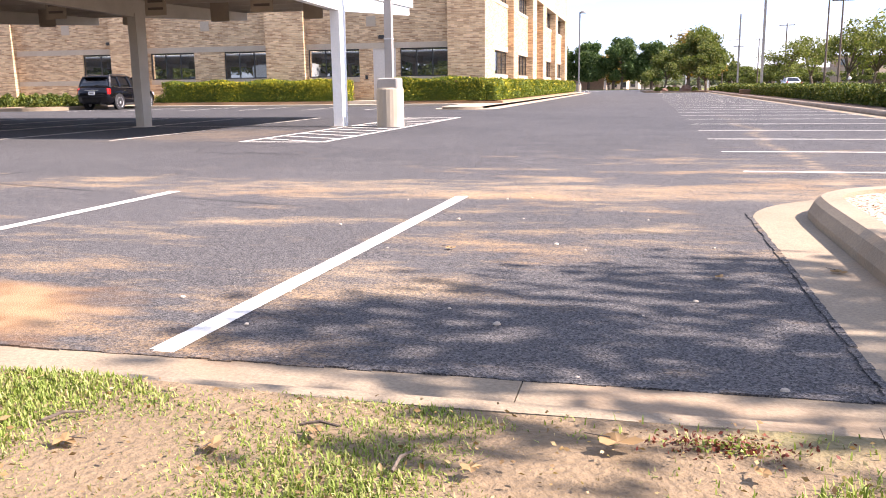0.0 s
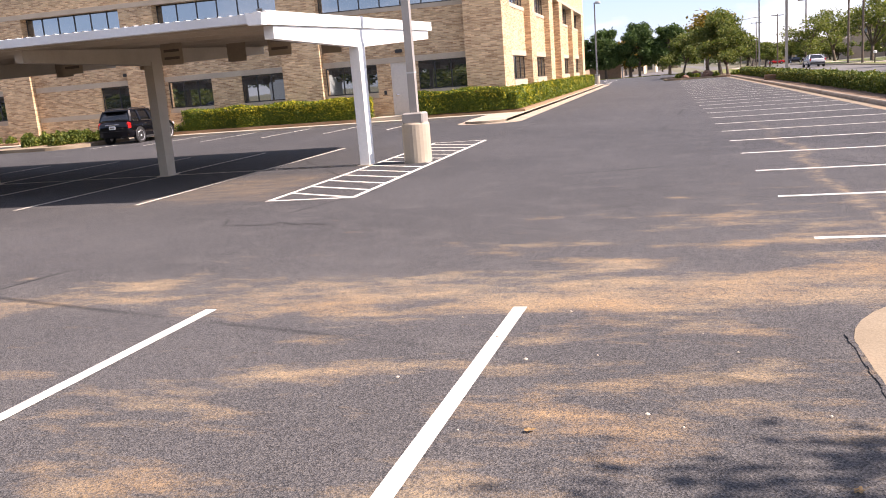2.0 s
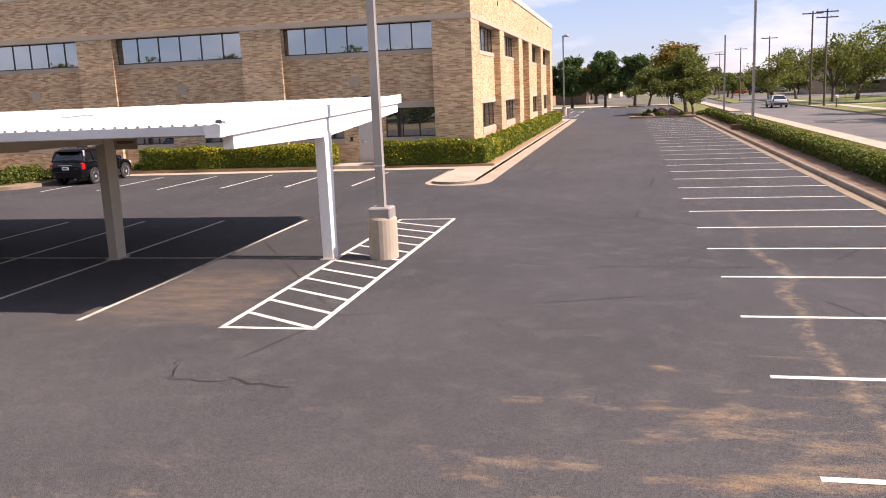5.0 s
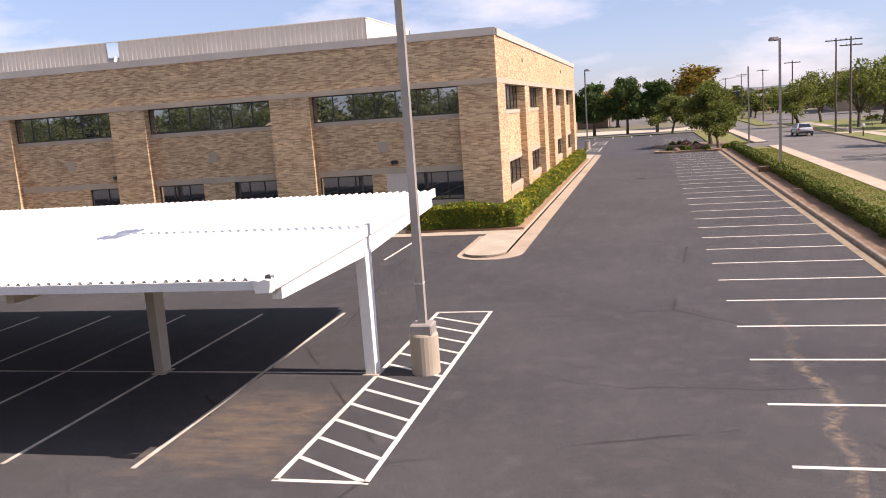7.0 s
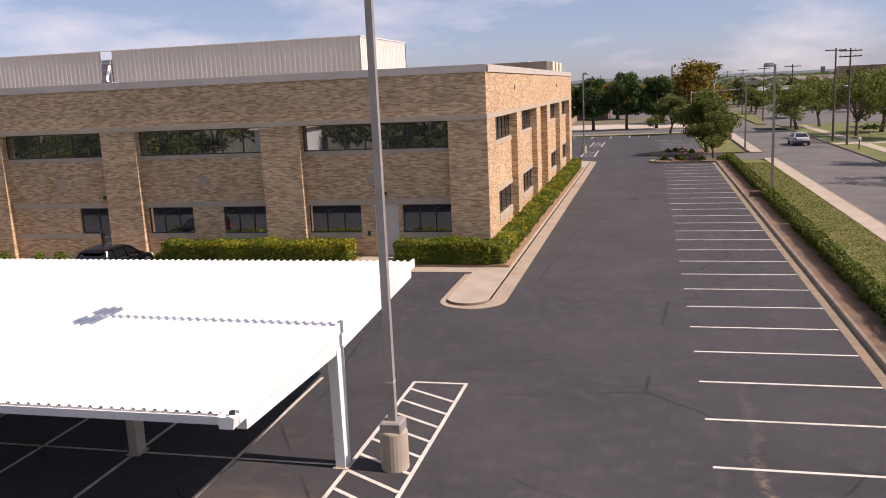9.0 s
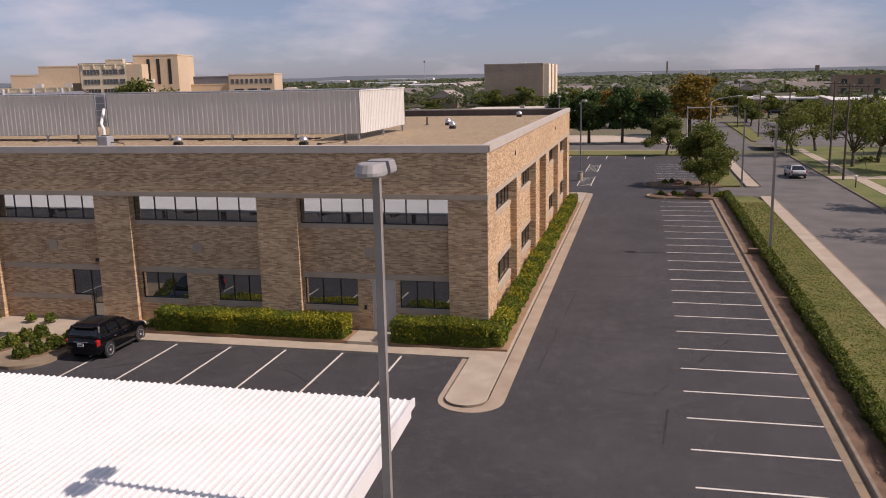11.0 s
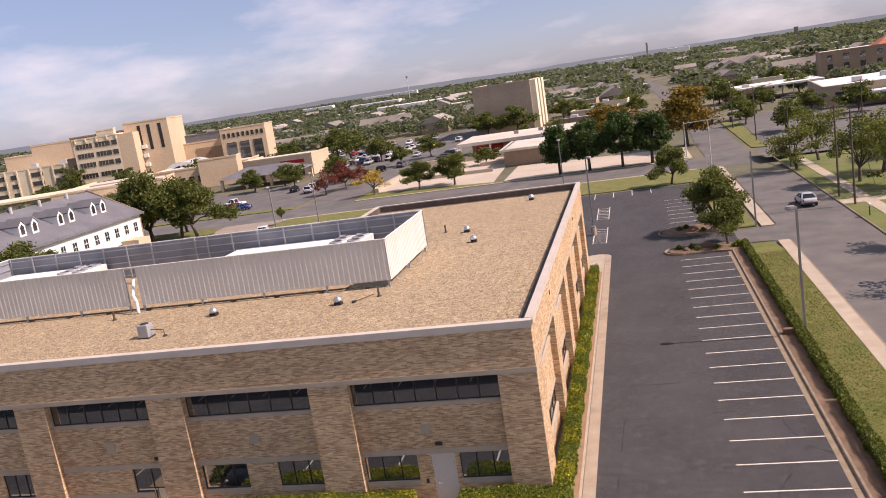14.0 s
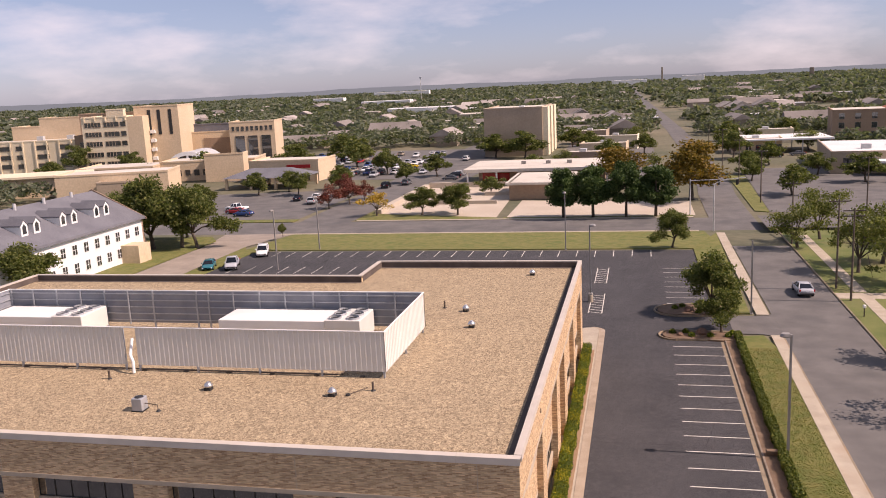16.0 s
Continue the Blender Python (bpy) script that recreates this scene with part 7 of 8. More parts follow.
tower = thing("tan_hall", (-37.3, 265, 0), "tall windowless brown brick hall with pale end piers", "building")
block(tower, -11, 9.6, 0, 34, 0, 16.6, "far_stone", "flat_roof")
# east end paler than the front: its sunlit look is in the colour
for y in (0.5, 12, 24):
    part("end_pier", Shape().box(9.602, 11.6, y, y + 7, 0, 16.9), "far_cream", tower, "pale end pier with sunlight put into its colour")
part("roof_box", Shape().box(1, 3, 4, 6, 16.6, 17.5), "house_white", tower)
low = thing("bank_building", (-19, 188, 0), "low flat-roofed brown building with a broad pale eave", "building")
block(low, -16, 16, -8, 11, 0, 3.7, "far_brown", "")
part("eave", Shape().box(-19.5, 18, -11, 13, 3.7, 4.5), "flat_roof", low)
part("opening", Shape().box(-15, -8, -8.15, -8.0, 0.3, 3.2), "car_red", low, "dark red recessed front")
for x in (-6, 0.5, 6):
    part("roof_vent", Shape().box(x, x + 1.2, 0, 1.2, 4.5, 5.3), "lamp_steel", low)
for x in (-18.5, -11, 16.5):
    part("post", Shape().box(x - 0.2, x + 0.2, -10.5, -10.1, 0, 3.7), "house_white", low)
low = thing("bank_building", (-17, 160, 0), "low flat-roofed brown brick annex", "building")
block(low, -6, 7, -8, 12, 0, 3.4, "far_brown", "flat_roof")
part("eave", Shape().box(-6.8, 7.8, -8.8, 12.8, 3.4, 3.9), "flat_roof", low)
for x, y, w, d, h, wall in ((-11, 224, 12, 9, 4.2, "far_brown"), (-6, 254, 15, 10, 4.4, "far_tan"), (-3, 286, 16, 10, 4.6, "far_cream"), (-14, 316, 14, 12, 5.0, "far_stone"), (42, 256, 15, 9, 4.2, "far_tan"), (50, 294, 18, 11, 4.6, "far_cream")):
    shop = thing("low_shop", (x, y, 0), "low flat-roofed shop with a row of dark windows", "building", "low shops beyond the junction", turn=-4)
    block(shop, -w / 2, w / 2, -d / 2, d / 2, 0, h, wall, "flat_roof")
    for k in range(int(w / 3)):
        u = -w / 2 + 1.2 + 3.0 * k
        part("window", Shape().box(u, u + 1.7, -d / 2 - 0.04, -d / 2 - 0.003, 0.9, 2.6), "far_glass", shop)
    part("roof_unit", Shape().bevel_box(-1.2, 1.0, -0.8, 0.8, h + 0.05, h + 1.1, 0.1), "grey_steel", shop)
slab("car_park_shops_rear", Shape().sheet([(-22, 184), (11, 184), (10, 328), (-22, 328)], -0.03), "street_asphalt", "worn asphalt yards between the low shops", "parking lot")
flat = thing("flat_building", (72, 196, 0), "long low building with a white flat roof", "building", turn=-6)
block(flat, -20, 40, -9, 30, 0, 5.0, "far_stone", "white_roof")
for x, y in ((-12, 2), (-4, 12), (6, 4), (14, 15), (24, 6)):
    part("roof_unit", Shape().bevel_box(x, x + 2.4, y, y + 1.6, 5.06, 6.3, 0.1), "grey_steel", flat)
for k in range(9):
    pane(flat, -16 + 5 * k, -9.0, 2.9, 2.6, 1.8)
part("canopy", Shape().box(-12, 20, -15, -9.1, 3.0, 3.5), "house_white", flat)
shed = thing("open_canopy", (50, 258, 0), "white flat canopy on thin posts", "canopy")
part("roof", Shape().box(-12, 14, -10, 12, 4.0, 4.5), "white_roof", shed)
for x in (-11, -3, 5, 13):
    for y in (-9, 11):
        part("post", Shape().box(x - 0.15, x + 0.15, y - 0.15, y + 0.15, 0, 4), "grey_steel", shed)
school = thing("brick_hall", (94, 292, 0), "brown brick hall with red tiled roofs", "building", turn=-8)
block(school, -22, 40, -6, 20, 0, 10.4, "far_brown", "flat_roof")
for k in range(9):
    for row in range(3):
        pane(school, -19 + 5.2 * k, -6.0, 2.2 + 3.2 * row, 1.8, 2.0)
part("roof", loft([[(-4, -2, 10.5), (40, -2, 10.5), (40, 18, 10.5), (-4, 18, 10.5)], [(2, 7, 14.2), (34, 7, 14.2), (34, 8, 14.2), (2, 8, 14.2)]]), "red_tile", school, "hipped red tile roof")

# white house with dormers
house = thing("white_house", (-76.4, 79.4, 0), "long white two-storey house with a grey shingle roof and dormers", "house")
part("wall", Shape().box(-18.0, 0.0, -22.0, 11.6, 0, 6.5), "house_white", house)
part("roof", Shape().prism([(-18.6, 6.35), (0.6, 6.35), (0.55, 6.7), (-9.0, 11.2), (-18.55, 6.7)], "y", -22.5, 12.0), "shingle", house)
part("gable_trim", Shape().prism([(-18.7, 6.2), (-18.7, 6.6), (-9.0, 11.5), (0.7, 6.6), (0.7, 6.2), (-9.0, 10.9)], "y", 12.0, 12.2), "far_brown", house)
part("end_wall", Shape().box(-18.05, 0.03, 11.6, 11.95, 0, 6.5), "far_brown", house)
for k in range(12):
    for row in range(2):
        y, z = 9.9 - 2.72 * k, 1.8 + 2.75 * row
        win = part("window", Shape().box(0.0, 0.06, y - 0.62, y + 0.62, z - 0.85, z + 0.85), "house_white", house)
        part("pane", Shape().box(0.06, 0.09, y - 0.5, y + 0.5, z - 0.72, z + 0.72), "far_glass", win)
        part("glazing_bar", Shape().box(0.09, 0.11, y - 0.03, y + 0.03, z - 0.72, z + 0.72).box(0.09, 0.111, y - 0.5, y + 0.5, z - 0.03, z + 0.03), "house_white", win)
for y in (5.6, 3.0, -2.6, -5.2, -11.0, -13.6):
    d = part("dormer", Shape().prism([(y - 0.7, 8.0), (y + 0.7, 8.0), (y + 0.7, 9.5), (y, 10.2), (y - 0.7, 9.5)], "x", -5.8, -2.2), "house_white", house, "white gabled dormer")
    part("roof", Shape().prism([(y - 0.85, 9.4), (y, 10.25), (y + 0.85, 9.4), (y + 0.85, 9.55), (y, 10.42), (y - 0.85, 9.55)], "x", -6.5, -2.1), "shingle", d)
    part("pane", Shape().prism([(y - 0.38, 8.3), (y + 0.38, 8.3), (y + 0.38, 9.3), (y, 9.7), (y - 0.38, 9.3)], "x", -2.2, -2.16), "far_glass", d)
for x, y in ((-8.6, 6.0), (-8.4, -1.0), (-8.4, -7.5)):
    part("vent", Shape().tube([((x, y, 10.8), 0.25), ((x, y, 11.8), 0.25)], 8), "grey_steel", house)
part("porch", Shape().box(0.0, 3.2, 5.0, 8.4, 0, 3.0), "far_tan", house, "tan entrance porch")

# small houses and sheds of the far town
rng = np.random.default_rng(9)
made = 0
while made < 260:
    r = 180 * math.exp(rng.random() * math.log(9))
    a = radians(rng.uniform(-44, 36))
    x, y = 6 + r * math.sin(a), -37 + r * math.cos(a)
    if y < 190 or not is_free(x, y, 14):
        continue
    w, d, h = rng.uniform(9, 30), rng.uniform(8, 15), rng.uniform(3.2, 5.2)
    flat_top = rng.random() < 0.34
    hs = thing("town_building", (x, y, 0), "far low building with a pale flat roof" if flat_top else "far small house with a pitched roof", "building", "far town buildings", turn=rng.choice([0, 6, 90, 96]))
    part("wall", Shape().box(-w / 2, w / 2, -d / 2, d / 2, 0, h), "house_wall", hs)
    if flat_top:
        part("roof", Shape().box(-w / 2 - 0.3, w / 2 + 0.3, -d / 2 - 0.3, d / 2 + 0.3, h, h + 0.5), "white_roof" if rng.random() < 0.4 else "flat_roof", hs)
    else:
        part("roof", Shape().prism([(-d / 2 - 0.5, h - 0.1), (d / 2 + 0.5, h - 0.1), (0, h + d * 0.26)], "x", -w / 2 - 0.5, w / 2 + 0.5), "house_roof", hs)
    made += 1
for x, y, h, w in ((68, 2480, 46, 5), (150, 2460, 20, 60), (460, 2480, 26, 9), (-20, 2300, 16, 90), (-640, 2300, 14, 160), (-560, 1500, 12, 60), (-330, 1100, 9, 70), (-180, 700, 8, 60)):
    b = thing("far_tower" if h > w else "far_hall", (x, y, 0), "distant pale tower on the horizon" if h > w else "distant long pale hall on the horizon", "tower" if h > w else "building", "horizon buildings")
    part("wall", Shape().bevel_box(-w / 2, w / 2, -8, 8, 0, h, 0.5), "house_wall" if h > w else "house_white", b)
# glowing blue-grey band closing the horizon; distance haze is put into its colour
m, nodes, links, bsdf = nodes_of("haze_glow")
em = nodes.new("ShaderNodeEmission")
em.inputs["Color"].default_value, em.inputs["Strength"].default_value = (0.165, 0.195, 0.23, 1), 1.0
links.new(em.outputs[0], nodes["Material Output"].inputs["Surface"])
haze_band = Shape()
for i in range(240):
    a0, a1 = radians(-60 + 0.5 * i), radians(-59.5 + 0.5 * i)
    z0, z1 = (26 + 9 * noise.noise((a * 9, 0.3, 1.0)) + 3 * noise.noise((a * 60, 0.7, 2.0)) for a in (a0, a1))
    haze_band.add([(4300 * math.sin(a0), 4300 * math.cos(a0), -3), (4300 * math.sin(a1), 4300 * math.cos(a1), -3), (4300 * math.sin(a1), 4300 * math.cos(a1), z1), (4300 * math.sin(a0), 4300 * math.cos(a0), z0)], [(0, 1, 2, 3)])
slab("backdrop", haze_band, "haze_glow", "glowing blue-grey band standing in for haze along the horizon", "backdrop")
mast = thing("radio_mast", (-345, 1350, 0), "thin distant lattice radio mast", "mast")
part("mast", Shape().tube([((0, 0, 0), 0.5), ((0, 0, 42), 0.35)], 4), "grey_steel", mast)
part("antenna", Shape().box(-1.6, 1.6, -0.4, 0.4, 38, 41), "grey_steel", mast)

# house across the street behind the flight, mirrored in the windows
back = thing("town_house", (-37.5, -56, 0), "pale house with a brown roof among trees", "house")
part("wall", Shape().box(0.5, 6, -4.5, 4.5, 0, 4.6), "house_white", back)
part("roof", loft([[(0.0, -5.1, 4.5), (6.6, -5.1, 4.5), (6.6, 5.1, 4.5), (0.0, 5.1, 4.5)], [(3.0, -2.0, 6.8), (3.6, -2.0, 6.8), (3.6, 2.0, 6.8), (3.0, 2.0, 6.8)]]), "far_tan", back)

# ---------------------------------------------------------------- utility poles and wires
def utility_pole(x, y, h, arms, label="dark wooden utility pole with a cross-arm", turn=0.0):
    p = thing("utility_pole", (x, y, 0), label, "utility pole", "utility poles", turn)
    part("pole", Shape().tube([((0, 0, 0), 0.135), ((0, 0, h), 0.085)], 10), "pole_wood", p)
    for z in arms:
        part("crossarm", Shape().box(-1.15, 1.15, -0.06, 0.06, h - z - 0.06, h - z + 0.06), "pole_wood", p)
        for u in (-1.0, -0.45, 0.45, 1.0):
            part("insulator", Shape().tube([((u, 0, h - z + 0.06), 0.04), ((u, 0, h - z + 0.2), 0.03)], 6), "grey_steel", p)
    return p


for x, y, h, arms in ((28.0, 69.8, 10.8, (0.25,)), (28.4, 64.2, 10.6, (0.3, 0.9)), (27.6, 98, 9.5, (0.3,)), (28.8, 141.6, 10.5, (0.3,)), (27.9, 172, 10.5, (0.3,)), (27.8, 212, 10.5, (0.3,)), (27.6, 258, 10.5, (0.3,)), (45, 128, 10, (0.3,)), (70, 124, 10, (0.3,))):
    utility_pole(x, y, h, arms)
part("transformer", Shape().tube([((0.3, 0, 8.6), 0.2), ((0.3, 0, 9.5), 0.2)], 10), "grey_steel", utility_pole(58, 112, 10.4, (0.3,), "wooden utility pole with a grey transformer"))
street = thing("street_lamp", (17.3, 109.4, 0), "grey street lamp with a long curved arm", "street lamp")
part("post", Shape().tube([((0, 0, 0), 0.11), ((0, 0, 8.0), 0.07)], 8), "grey_steel", street)
part("arm", Shape().tube([((0, 0, 7.9), 0.05), ((1.2, 0.1, 8.5), 0.045), ((4.2, 0.2, 8.9), 0.04)], 6), "grey_steel", street)
part("head", Shape().bevel_box(4.1, 4.9, 0.05, 0.35, 8.82, 8.96, 0.04), "grey_steel", street)
sig = thing("traffic_signal", (14.6, 128.5, 0), "grey mast with hanging traffic signals", "traffic light")
part("post", Shape().tube([((0, 0, 0), 0.12), ((0, 0, 6.6), 0.09)], 8), "grey_steel", sig)
part("arm", Shape().tube([((0, 0, 6.3), 0.07), ((8.5, -1, 6.6), 0.05)], 6), "grey_steel", sig)
for u in (5.0, 8.2):
    part("signal", Shape().bevel_box(u - 0.2, u + 0.2, -u * 0.12 - 0.15, -u * 0.12 + 0.15, 5.5, 6.5, 0.04), "black_plastic", sig)

for dims in ((11.4, 50.2, 0.62, 0.5, 0.62), (10.6, 58.8, 0.6, 0.5, 0.55), (9.3, 49.6, 0.35, 0.3, 0.3)):
    x, y, rx, ry, h = dims
    b = thing("boulder", (x, y, 0.14), "rough red-brown boulder in the kerbed island", "rock", "boulders")
    s = Shape()
    rows = []
    for i in range(5):
        e = i / 4 * math.pi / 2
        rows.append([(rx * math.cos(e) * math.cos(t) * (1 + 0.16 * math.sin(3 * t + i)), ry * math.cos(e) * math.sin(t) * (1 + 0.14 * math.cos(2 * t + 2 * i)), h * math.sin(e) * (1 + 0.08 * math.sin(2 * t))) for t in (2 * math.pi * k / 10 for k in range(10))])
    part("stone", loft(rows), "boulder", b)
for k, (x, y) in enumerate(((8.6, 50.4), (9.9, 50.6), (10.4, 49.4), (12.2, 49.3), (9.2, 59.9), (10.0, 60.6), (11.6, 58.2), (13.9, 49.4), (14.3, 50.2))):
    shrub(x, y, 0.35, 0.35, 0.4, "hedge_leaf", "small green shrub in the tree island", 60 + k, count=160, leaf=0.09)

# ---------------------------------------------------------------- far cars
PAINTS = ["white", "silver", "grey", "black", "red", "blue", "tan", "white", "silver"]
car("suv", "white", -55.0, 91.3, 200, "white sport utility car in the rear lot", "cars in the rear lot")
car("pickup", "silver", -55.6, 81.6, 200, "silver pickup truck in the rear lot", "cars in the rear lot")
car("sedan", "teal", -59.2, 81.0, 200, "teal car in the rear lot", "cars in the rear lot")
car("sedan", "silver", 24.0, 68.0, 2, "silver saloon car in the street", "cars in the street")
car("pickup", "white", -84.5, 142, 80, "white pickup truck before the shops", "cars before the shops")
car("sedan", "red", -82.6, 137.5, 80, "bright red car before the shops", "cars before the shops")
car("sedan", "blue", -79.0, 134.0, 80, "dark blue car before the shops", "cars before the shops")
rng = np.random.default_rng(3)
for row, y in enumerate((208, 214.5, 224, 230.5, 240, 246.5, 256, 262.5, 274, 282)):
    for k in range(14):
        x = -121 + 4.1 * k
        if rng.random() < 0.58:
            pnt = PAINTS[int(rng.integers(len(PAINTS)))]
            kind = ("sedan", "suv", "sedan", "pickup")[int(rng.integers(4))]
            car(kind, pnt, x + rng.uniform(-0.3, 0.3), y, 0 if row % 2 else 180, f"{'dark ' if pnt in ('grey', 'black', 'blue') else ''}{pnt} {'saloon car' if kind == 'sedan' else 'sport utility car' if kind == 'suv' else 'pickup truck'} in the far car park", "cars in the far car park")
for x, y, t, pnt, kind in ((-56, 186, 0, "grey", "suv"), (-60, 180, 0, "black", "suv"), (-53, 254, 0, "white", "suv"), (-58.5, 214, 180, "silver", "sedan"), (-46, 195, 90, "grey", "sedan"), (-46, 200, 90, "black", "suv"), (-46, 206, 90, "white", "sedan"),
                           (-96, 140, 80, "black", "suv"), (-90, 136, 80, "grey", "sedan"), (-72, 160, 10, "white", "sedan"), (-70, 152, 10, "silver", "suv"), (-76, 158, 10, "black", "sedan"), (45, 236, 90, "black", "suv"), (52, 240, 90, "grey", "sedan"), (40, 238, 90, "red", "sedan"),
                           (70, 140, 80, "white", "suv"), (-60.5, 244, 0, "yellow", "sedan"), (-66.8, 232, 90, "yellow", "sedan")):
    car(kind, pnt, x, y, t, f"{pnt} {'saloon car' if kind == 'sedan' else 'sport utility car'} beside the far street", "cars beside far streets")
# ---------------------------------------------------------------- the verge at the start of the flight
rng = np.random.default_rng(15)
n = 84000
gx, gy = rng.uniform(5.2, 9.2, n), -38.80 - rng.random(n) ** 1.1 * 1.1
wide = rng.uniform(-14, 22, 26000), -38.9 - rng.random(26000) ** 1.1 * 7.0
gx, gy = np.concatenate([gx, wide[0]]), np.concatenate([gy, wide[1]])
n = len(gx)
dens = np.array([noise.noise((x * 2.3, y * 3.2, 7.0)) + 0.5 * noise.noise((x * 7, y * 7, 2.0)) for x, y in zip(gx, gy)])
bald = np.clip((gx - 7.05) / 0.25, 0, 1) * np.clip((gy + 39.42) / 0.14, 0, 1)
keep = (dens + 0.3 * rng.random(n) > -0.70 + 1.15 * bald + 0.5 * np.clip((gy + 38.90) / 0.08, 0, 1)) | (rng.random(n) < 0.03)
gx, gy = gx[keep], gy[keep]
m = len(gx)
hh = rng.uniform(0.008, 0.034, m)
ang, lean = rng.uniform(0, 2 * math.pi, m), rng.uniform(0.1, 0.95, m)
base_z = np.array([0.075 + 0.035 * noise.noise((x * 1.3, y * 1.3, 0)) + 0.004 * (-38.8 - y) for x, y in zip(gx, gy)]) - 0.008
wv = 0.0024
side = np.stack([-np.sin(ang), np.cos(ang), np.zeros(m)], 1) * wv
foot = np.stack([gx, gy, base_z], 1)
mid = foot + np.stack([np.cos(ang) * lean * hh * 0.35, np.sin(ang) * lean * hh * 0.35, hh * 0.62], 1)
tip = foot + np.stack([np.cos(ang) * lean * hh, np.sin(ang) * lean * hh, hh * (1.05 - 0.35 * lean)], 1)
verts = np.stack([foot - side, foot + side, mid + side * 0.8, mid - side * 0.8, tip], 1).reshape(-1, 3)
b = np.arange(m)[:, None] * 5
faces = np.concatenate([b + [[0, 1, 2]], b + [[0, 2, 3]], b + [[3, 2, 4]]], 0)
tagged(new("grass", soup("grass", verts, faces, "grass_blade")), "patchy short green and straw grass on sandy earth", "grass", "", "stuff")
n = 46000
tx, ty = rng.uniform(15.2, 17.95, n), -32 + 78 * rng.random(n) ** 1.15
lush = np.array([noise.noise((x * 0.9, y * 0.5, 4.0)) + 0.5 * noise.noise((x * 3, y * 3, 9.0)) for x, y in zip(tx, ty)])
for name, mat, pick, label in (("tuft", "turf_blade", lush > -0.02, "short green turf on the strip beside the sidewalk"), ("straw", "straw_blade", lush < 0.06, "dry straw-coloured turf on the strip beside the sidewalk")):
    q = np.stack([tx, ty, 0.112 + 0.02 * rng.random(n)], 1)[pick]
    verts, faces = leaves(q, 0.032, rng, spread=0.7, flat=0.85)
    tagged(new(name, soup(name, verts, faces, mat)), label, "grass", "", "stuff")
n = 5000
lx, ly = rng.uniform(4.0, 12.5, n), np.where(rng.random(n) < 0.6, -38.82 - rng.random(n) * 1.0, rng.uniform(-38.6, -34.3, n))
ok = (ly < -38.8) | (lx > 8.75)
p = np.stack([lx, ly, np.where(ly < -38.8, 0.095, 0.13) + rng.random(n) * 0.012], 1)[ok]
verts, faces = leaves(p, 0.0065, rng, spread=0.7, flat=0.75)
tagged(new("leaf_litter", soup("leaf_litter", verts, faces, "dry_leaf")), "small dry leaves and twigs strewn on the earth", "leaf litter", "", "stuff")


def fallen_leaf(x, y, z, size, turn, label):
    """A curled, lobed dry leaf."""
    s = Shape()
    rim = []
    for k in range(18):
        a = 2 * math.pi * k / 18
        r = size * (0.55 + 0.45 * abs(math.cos(2.5 * a))) * (1.25 if k == 0 else 1.0)
        rim.append((r * math.cos(a), r * 0.75 * math.sin(a), 0.25 * size * math.sin(a * 2 + 1) ** 2))
    s.add([(0, 0, 0.0)] + rim, [(0, k + 1, (k + 1) % 18 + 1) for k in range(18)])
    lf = thing("fallen_leaf", (x, y, z), label, "leaf", "fallen leaves", turn)
    part("blade", s, "dry_leaf", lf)
    part("stalk", Shape().tube([((-size * 0.3, 0, 0.01), 0.0018), ((-size * 1.5, 0.01, 0.012), 0.0012)], 5), "bark", lf)


for k, (x, y, sz) in enumerate(((7.45, -39.0, 0.05), (5.95, -39.18, 0.03), (6.55, -39.2, 0.035), (6.75, -39.08, 0.03), (6.2, -39.25, 0.04), (7.15, -39.2, 0.03), (7.75, -39.1, 0.025), (8.4, -36.6, 0.04), (6.45, -36.3, 0.03), (7.85, -36.8, 0.03))):
    fallen_leaf(x, y, 0.10 if y < -38.9 else 0.012, sz, 47 * k, "curled pale dry leaf lying on the ground")
weed = thing("weed", (7.70, -38.93, 0.072), "low tuft of reddish and green weeds on bare earth", "weed")
d = rng.normal(size=(420, 3)) * np.array([0.09, 0.035, 0.008]) + np.array([0, 0, 0.006])
d[:, 2] = np.abs(d[:, 2])
verts, faces = leaves(d, 0.006, rng)
part("foliage", soup("foliage", verts, faces, "red_leaf"), "", weed)
verts, faces = leaves(d[:200] * np.array([0.6, 0.8, 1.2]), 0.006, rng)
part("leaves", soup("leaves", verts, faces, "grass_blade"), "", weed)
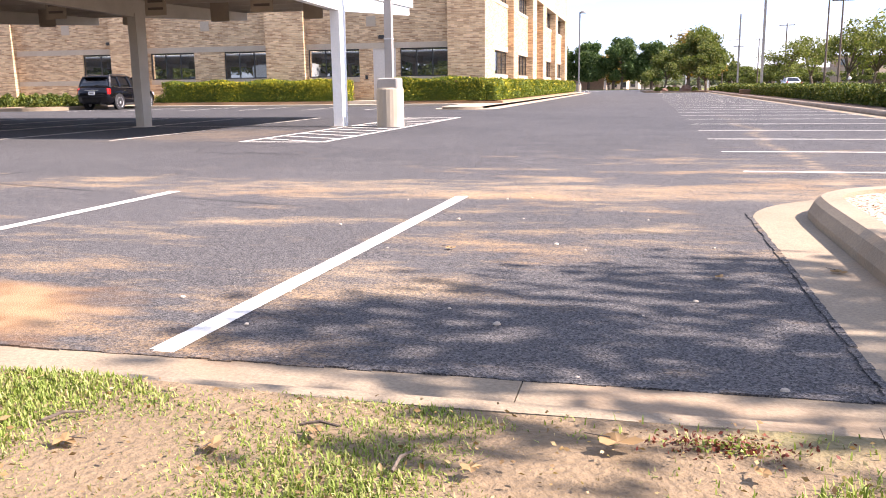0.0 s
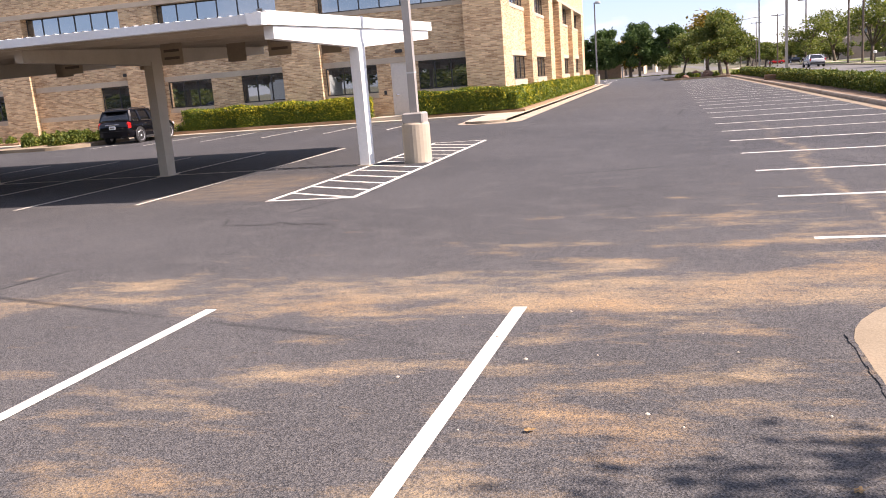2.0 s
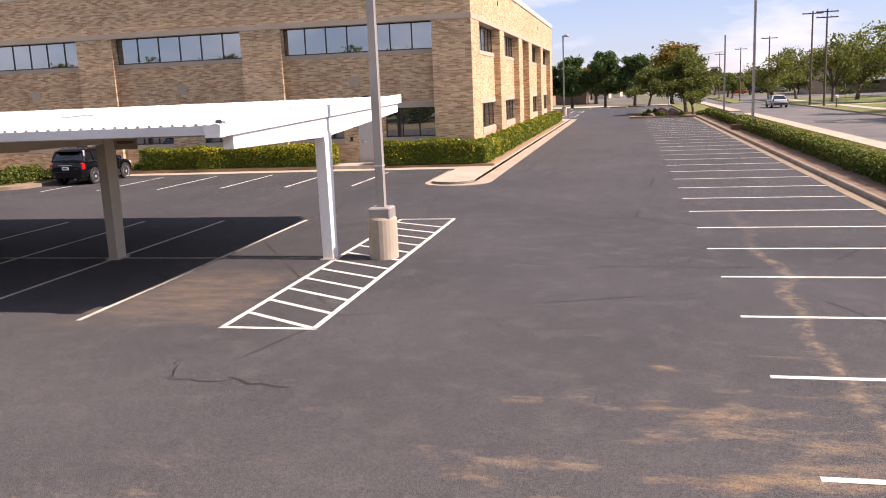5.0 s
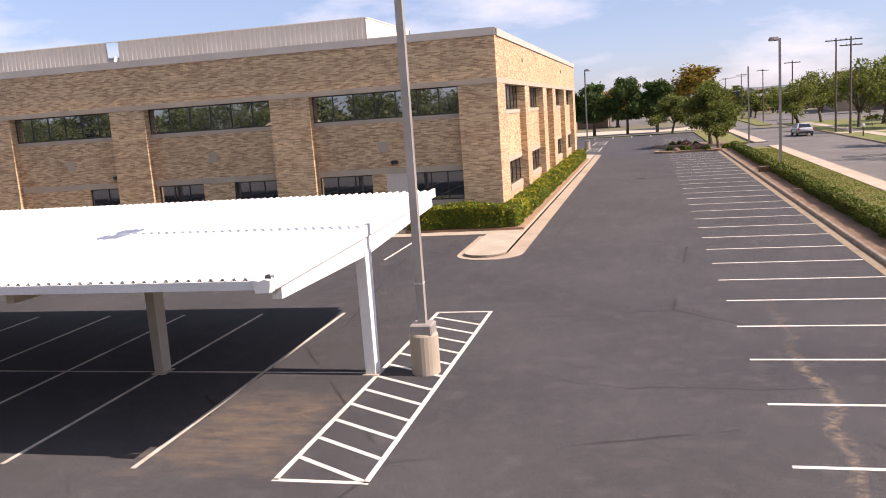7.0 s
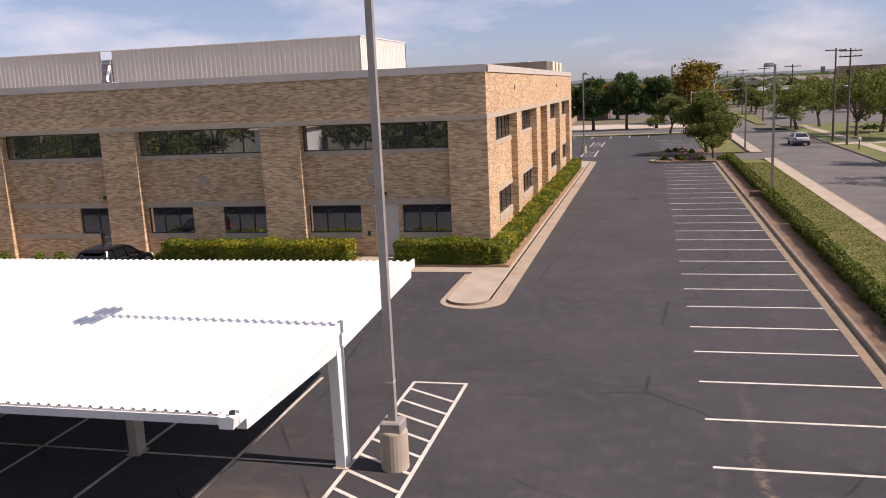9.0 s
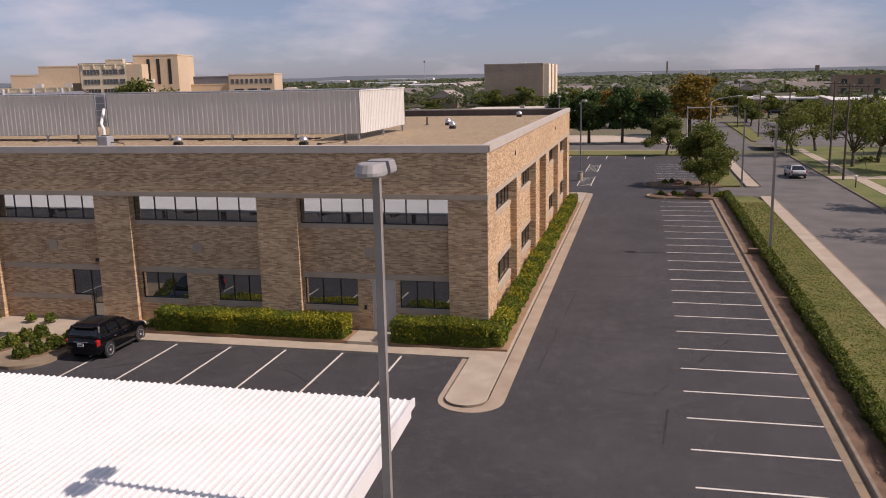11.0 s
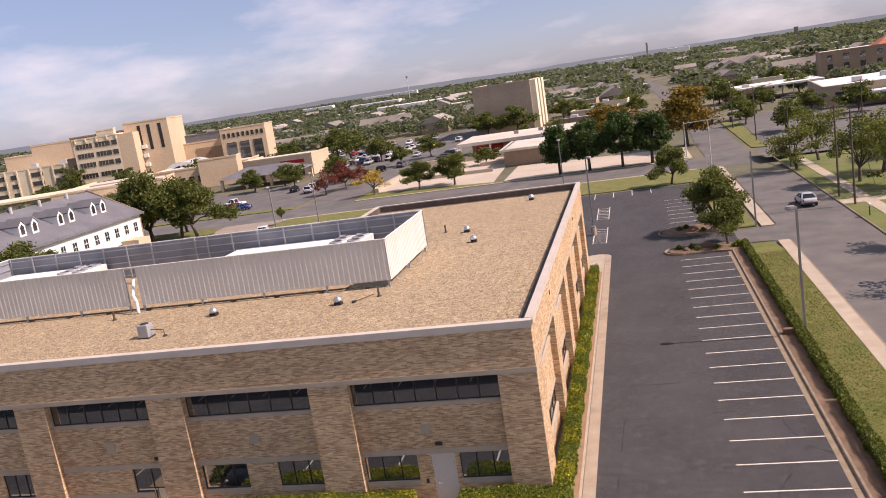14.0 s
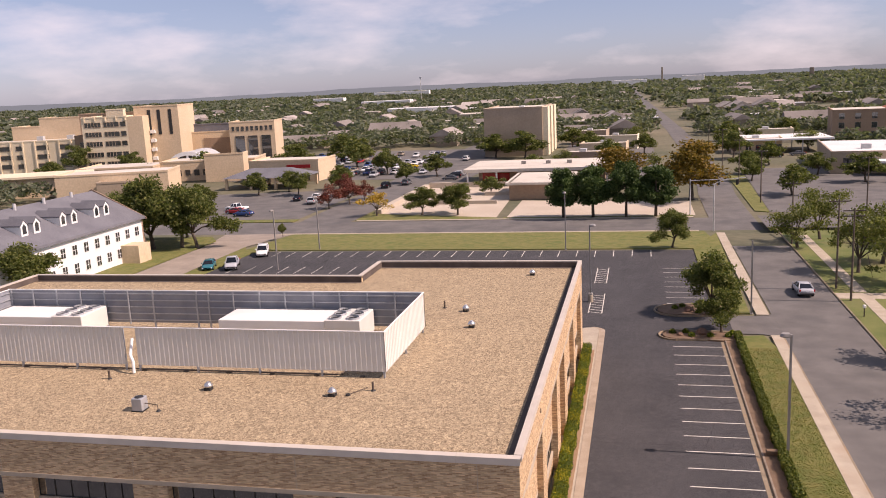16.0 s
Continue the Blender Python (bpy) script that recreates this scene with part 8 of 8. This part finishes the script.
for k in range(5):
    st = thing("dry_stalk", (8.02 + 0.03 * k, -39.08 + 0.02 * (k % 3), 0.08), "thin grey dry weed stalk", "weed", "dry stalks")
    part("stem", Shape().tube([((0, 0, 0), 0.002), ((0.01 * (k - 2), 0.01, 0.07), 0.0016), ((0.025 * (k - 2), 0.0, 0.13 + 0.02 * (k % 2)), 0.001)], 5), "bark", st)
for k, (x, y) in enumerate(((6.75, -39.05), (6.1, -39.12), (7.0, -39.2))):
    tw = thing("twig", (x, y, 0.1), "short dark broken twig on the earth", "twig", "twigs", turn=40 * k)
    part("stick", Shape().tube([((-0.05, 0, 0.0), 0.004), ((0.0, 0.006, 0.01), 0.0045), ((0.05, 0, 0.004), 0.003)], 6), "bark", tw)
for k in range(26):
    x, y = rng.uniform(5.4, 8.2), rng.uniform(-39.5, -34)
    if y < -38.4 and y > -38.95:
        y = -38.3
    pb = thing("pebble", (x, y, 0.0 if y > -38.6 else 0.085), "small pale stone lying on the ground", "stone", "pebbles")
    r = rng.uniform(0.006, 0.016)
    part("stone", loft([[(r * c * math.cos(t) * (1 + 0.2 * math.sin(2 * t + k)), r * c * math.sin(t), r * e) for t in (2 * math.pi * q / 7 for q in range(7))] for c, e in ((0.8, -0.3), (1.0, 0.2), (0.7, 0.6), (0.25, 0.8))]), "pad_concrete", pb)

box = thing("mailbox", (28.2, 57.5, 0.1), "small white mailbox on a thin post in the lawn", "mailbox")
part("post", Shape().box(-0.05, 0.05, -0.05, 0.05, 0.0, 1.0), "pole_wood", box)
part("box", Shape().bevel_box(-0.13, 0.13, -0.26, 0.26, 1.0, 1.28, 0.06), "white_paint", box)

# settle what stands beyond the cross street on its lower ground
bpy.context.view_layer.update()
for ob in [o for o in scene.objects if o.parent is None and o.type in ("MESH", "EMPTY")]:
    if ob.type == "MESH":
        south = min((ob.matrix_world @ Vector(c)).y for c in ob.bound_box)
    else:
        south = ob.matrix_world.translation.y
    if south > 108.9 or ob.name == "woods":
        ob.matrix_basis = FALL @ ob.matrix_basis
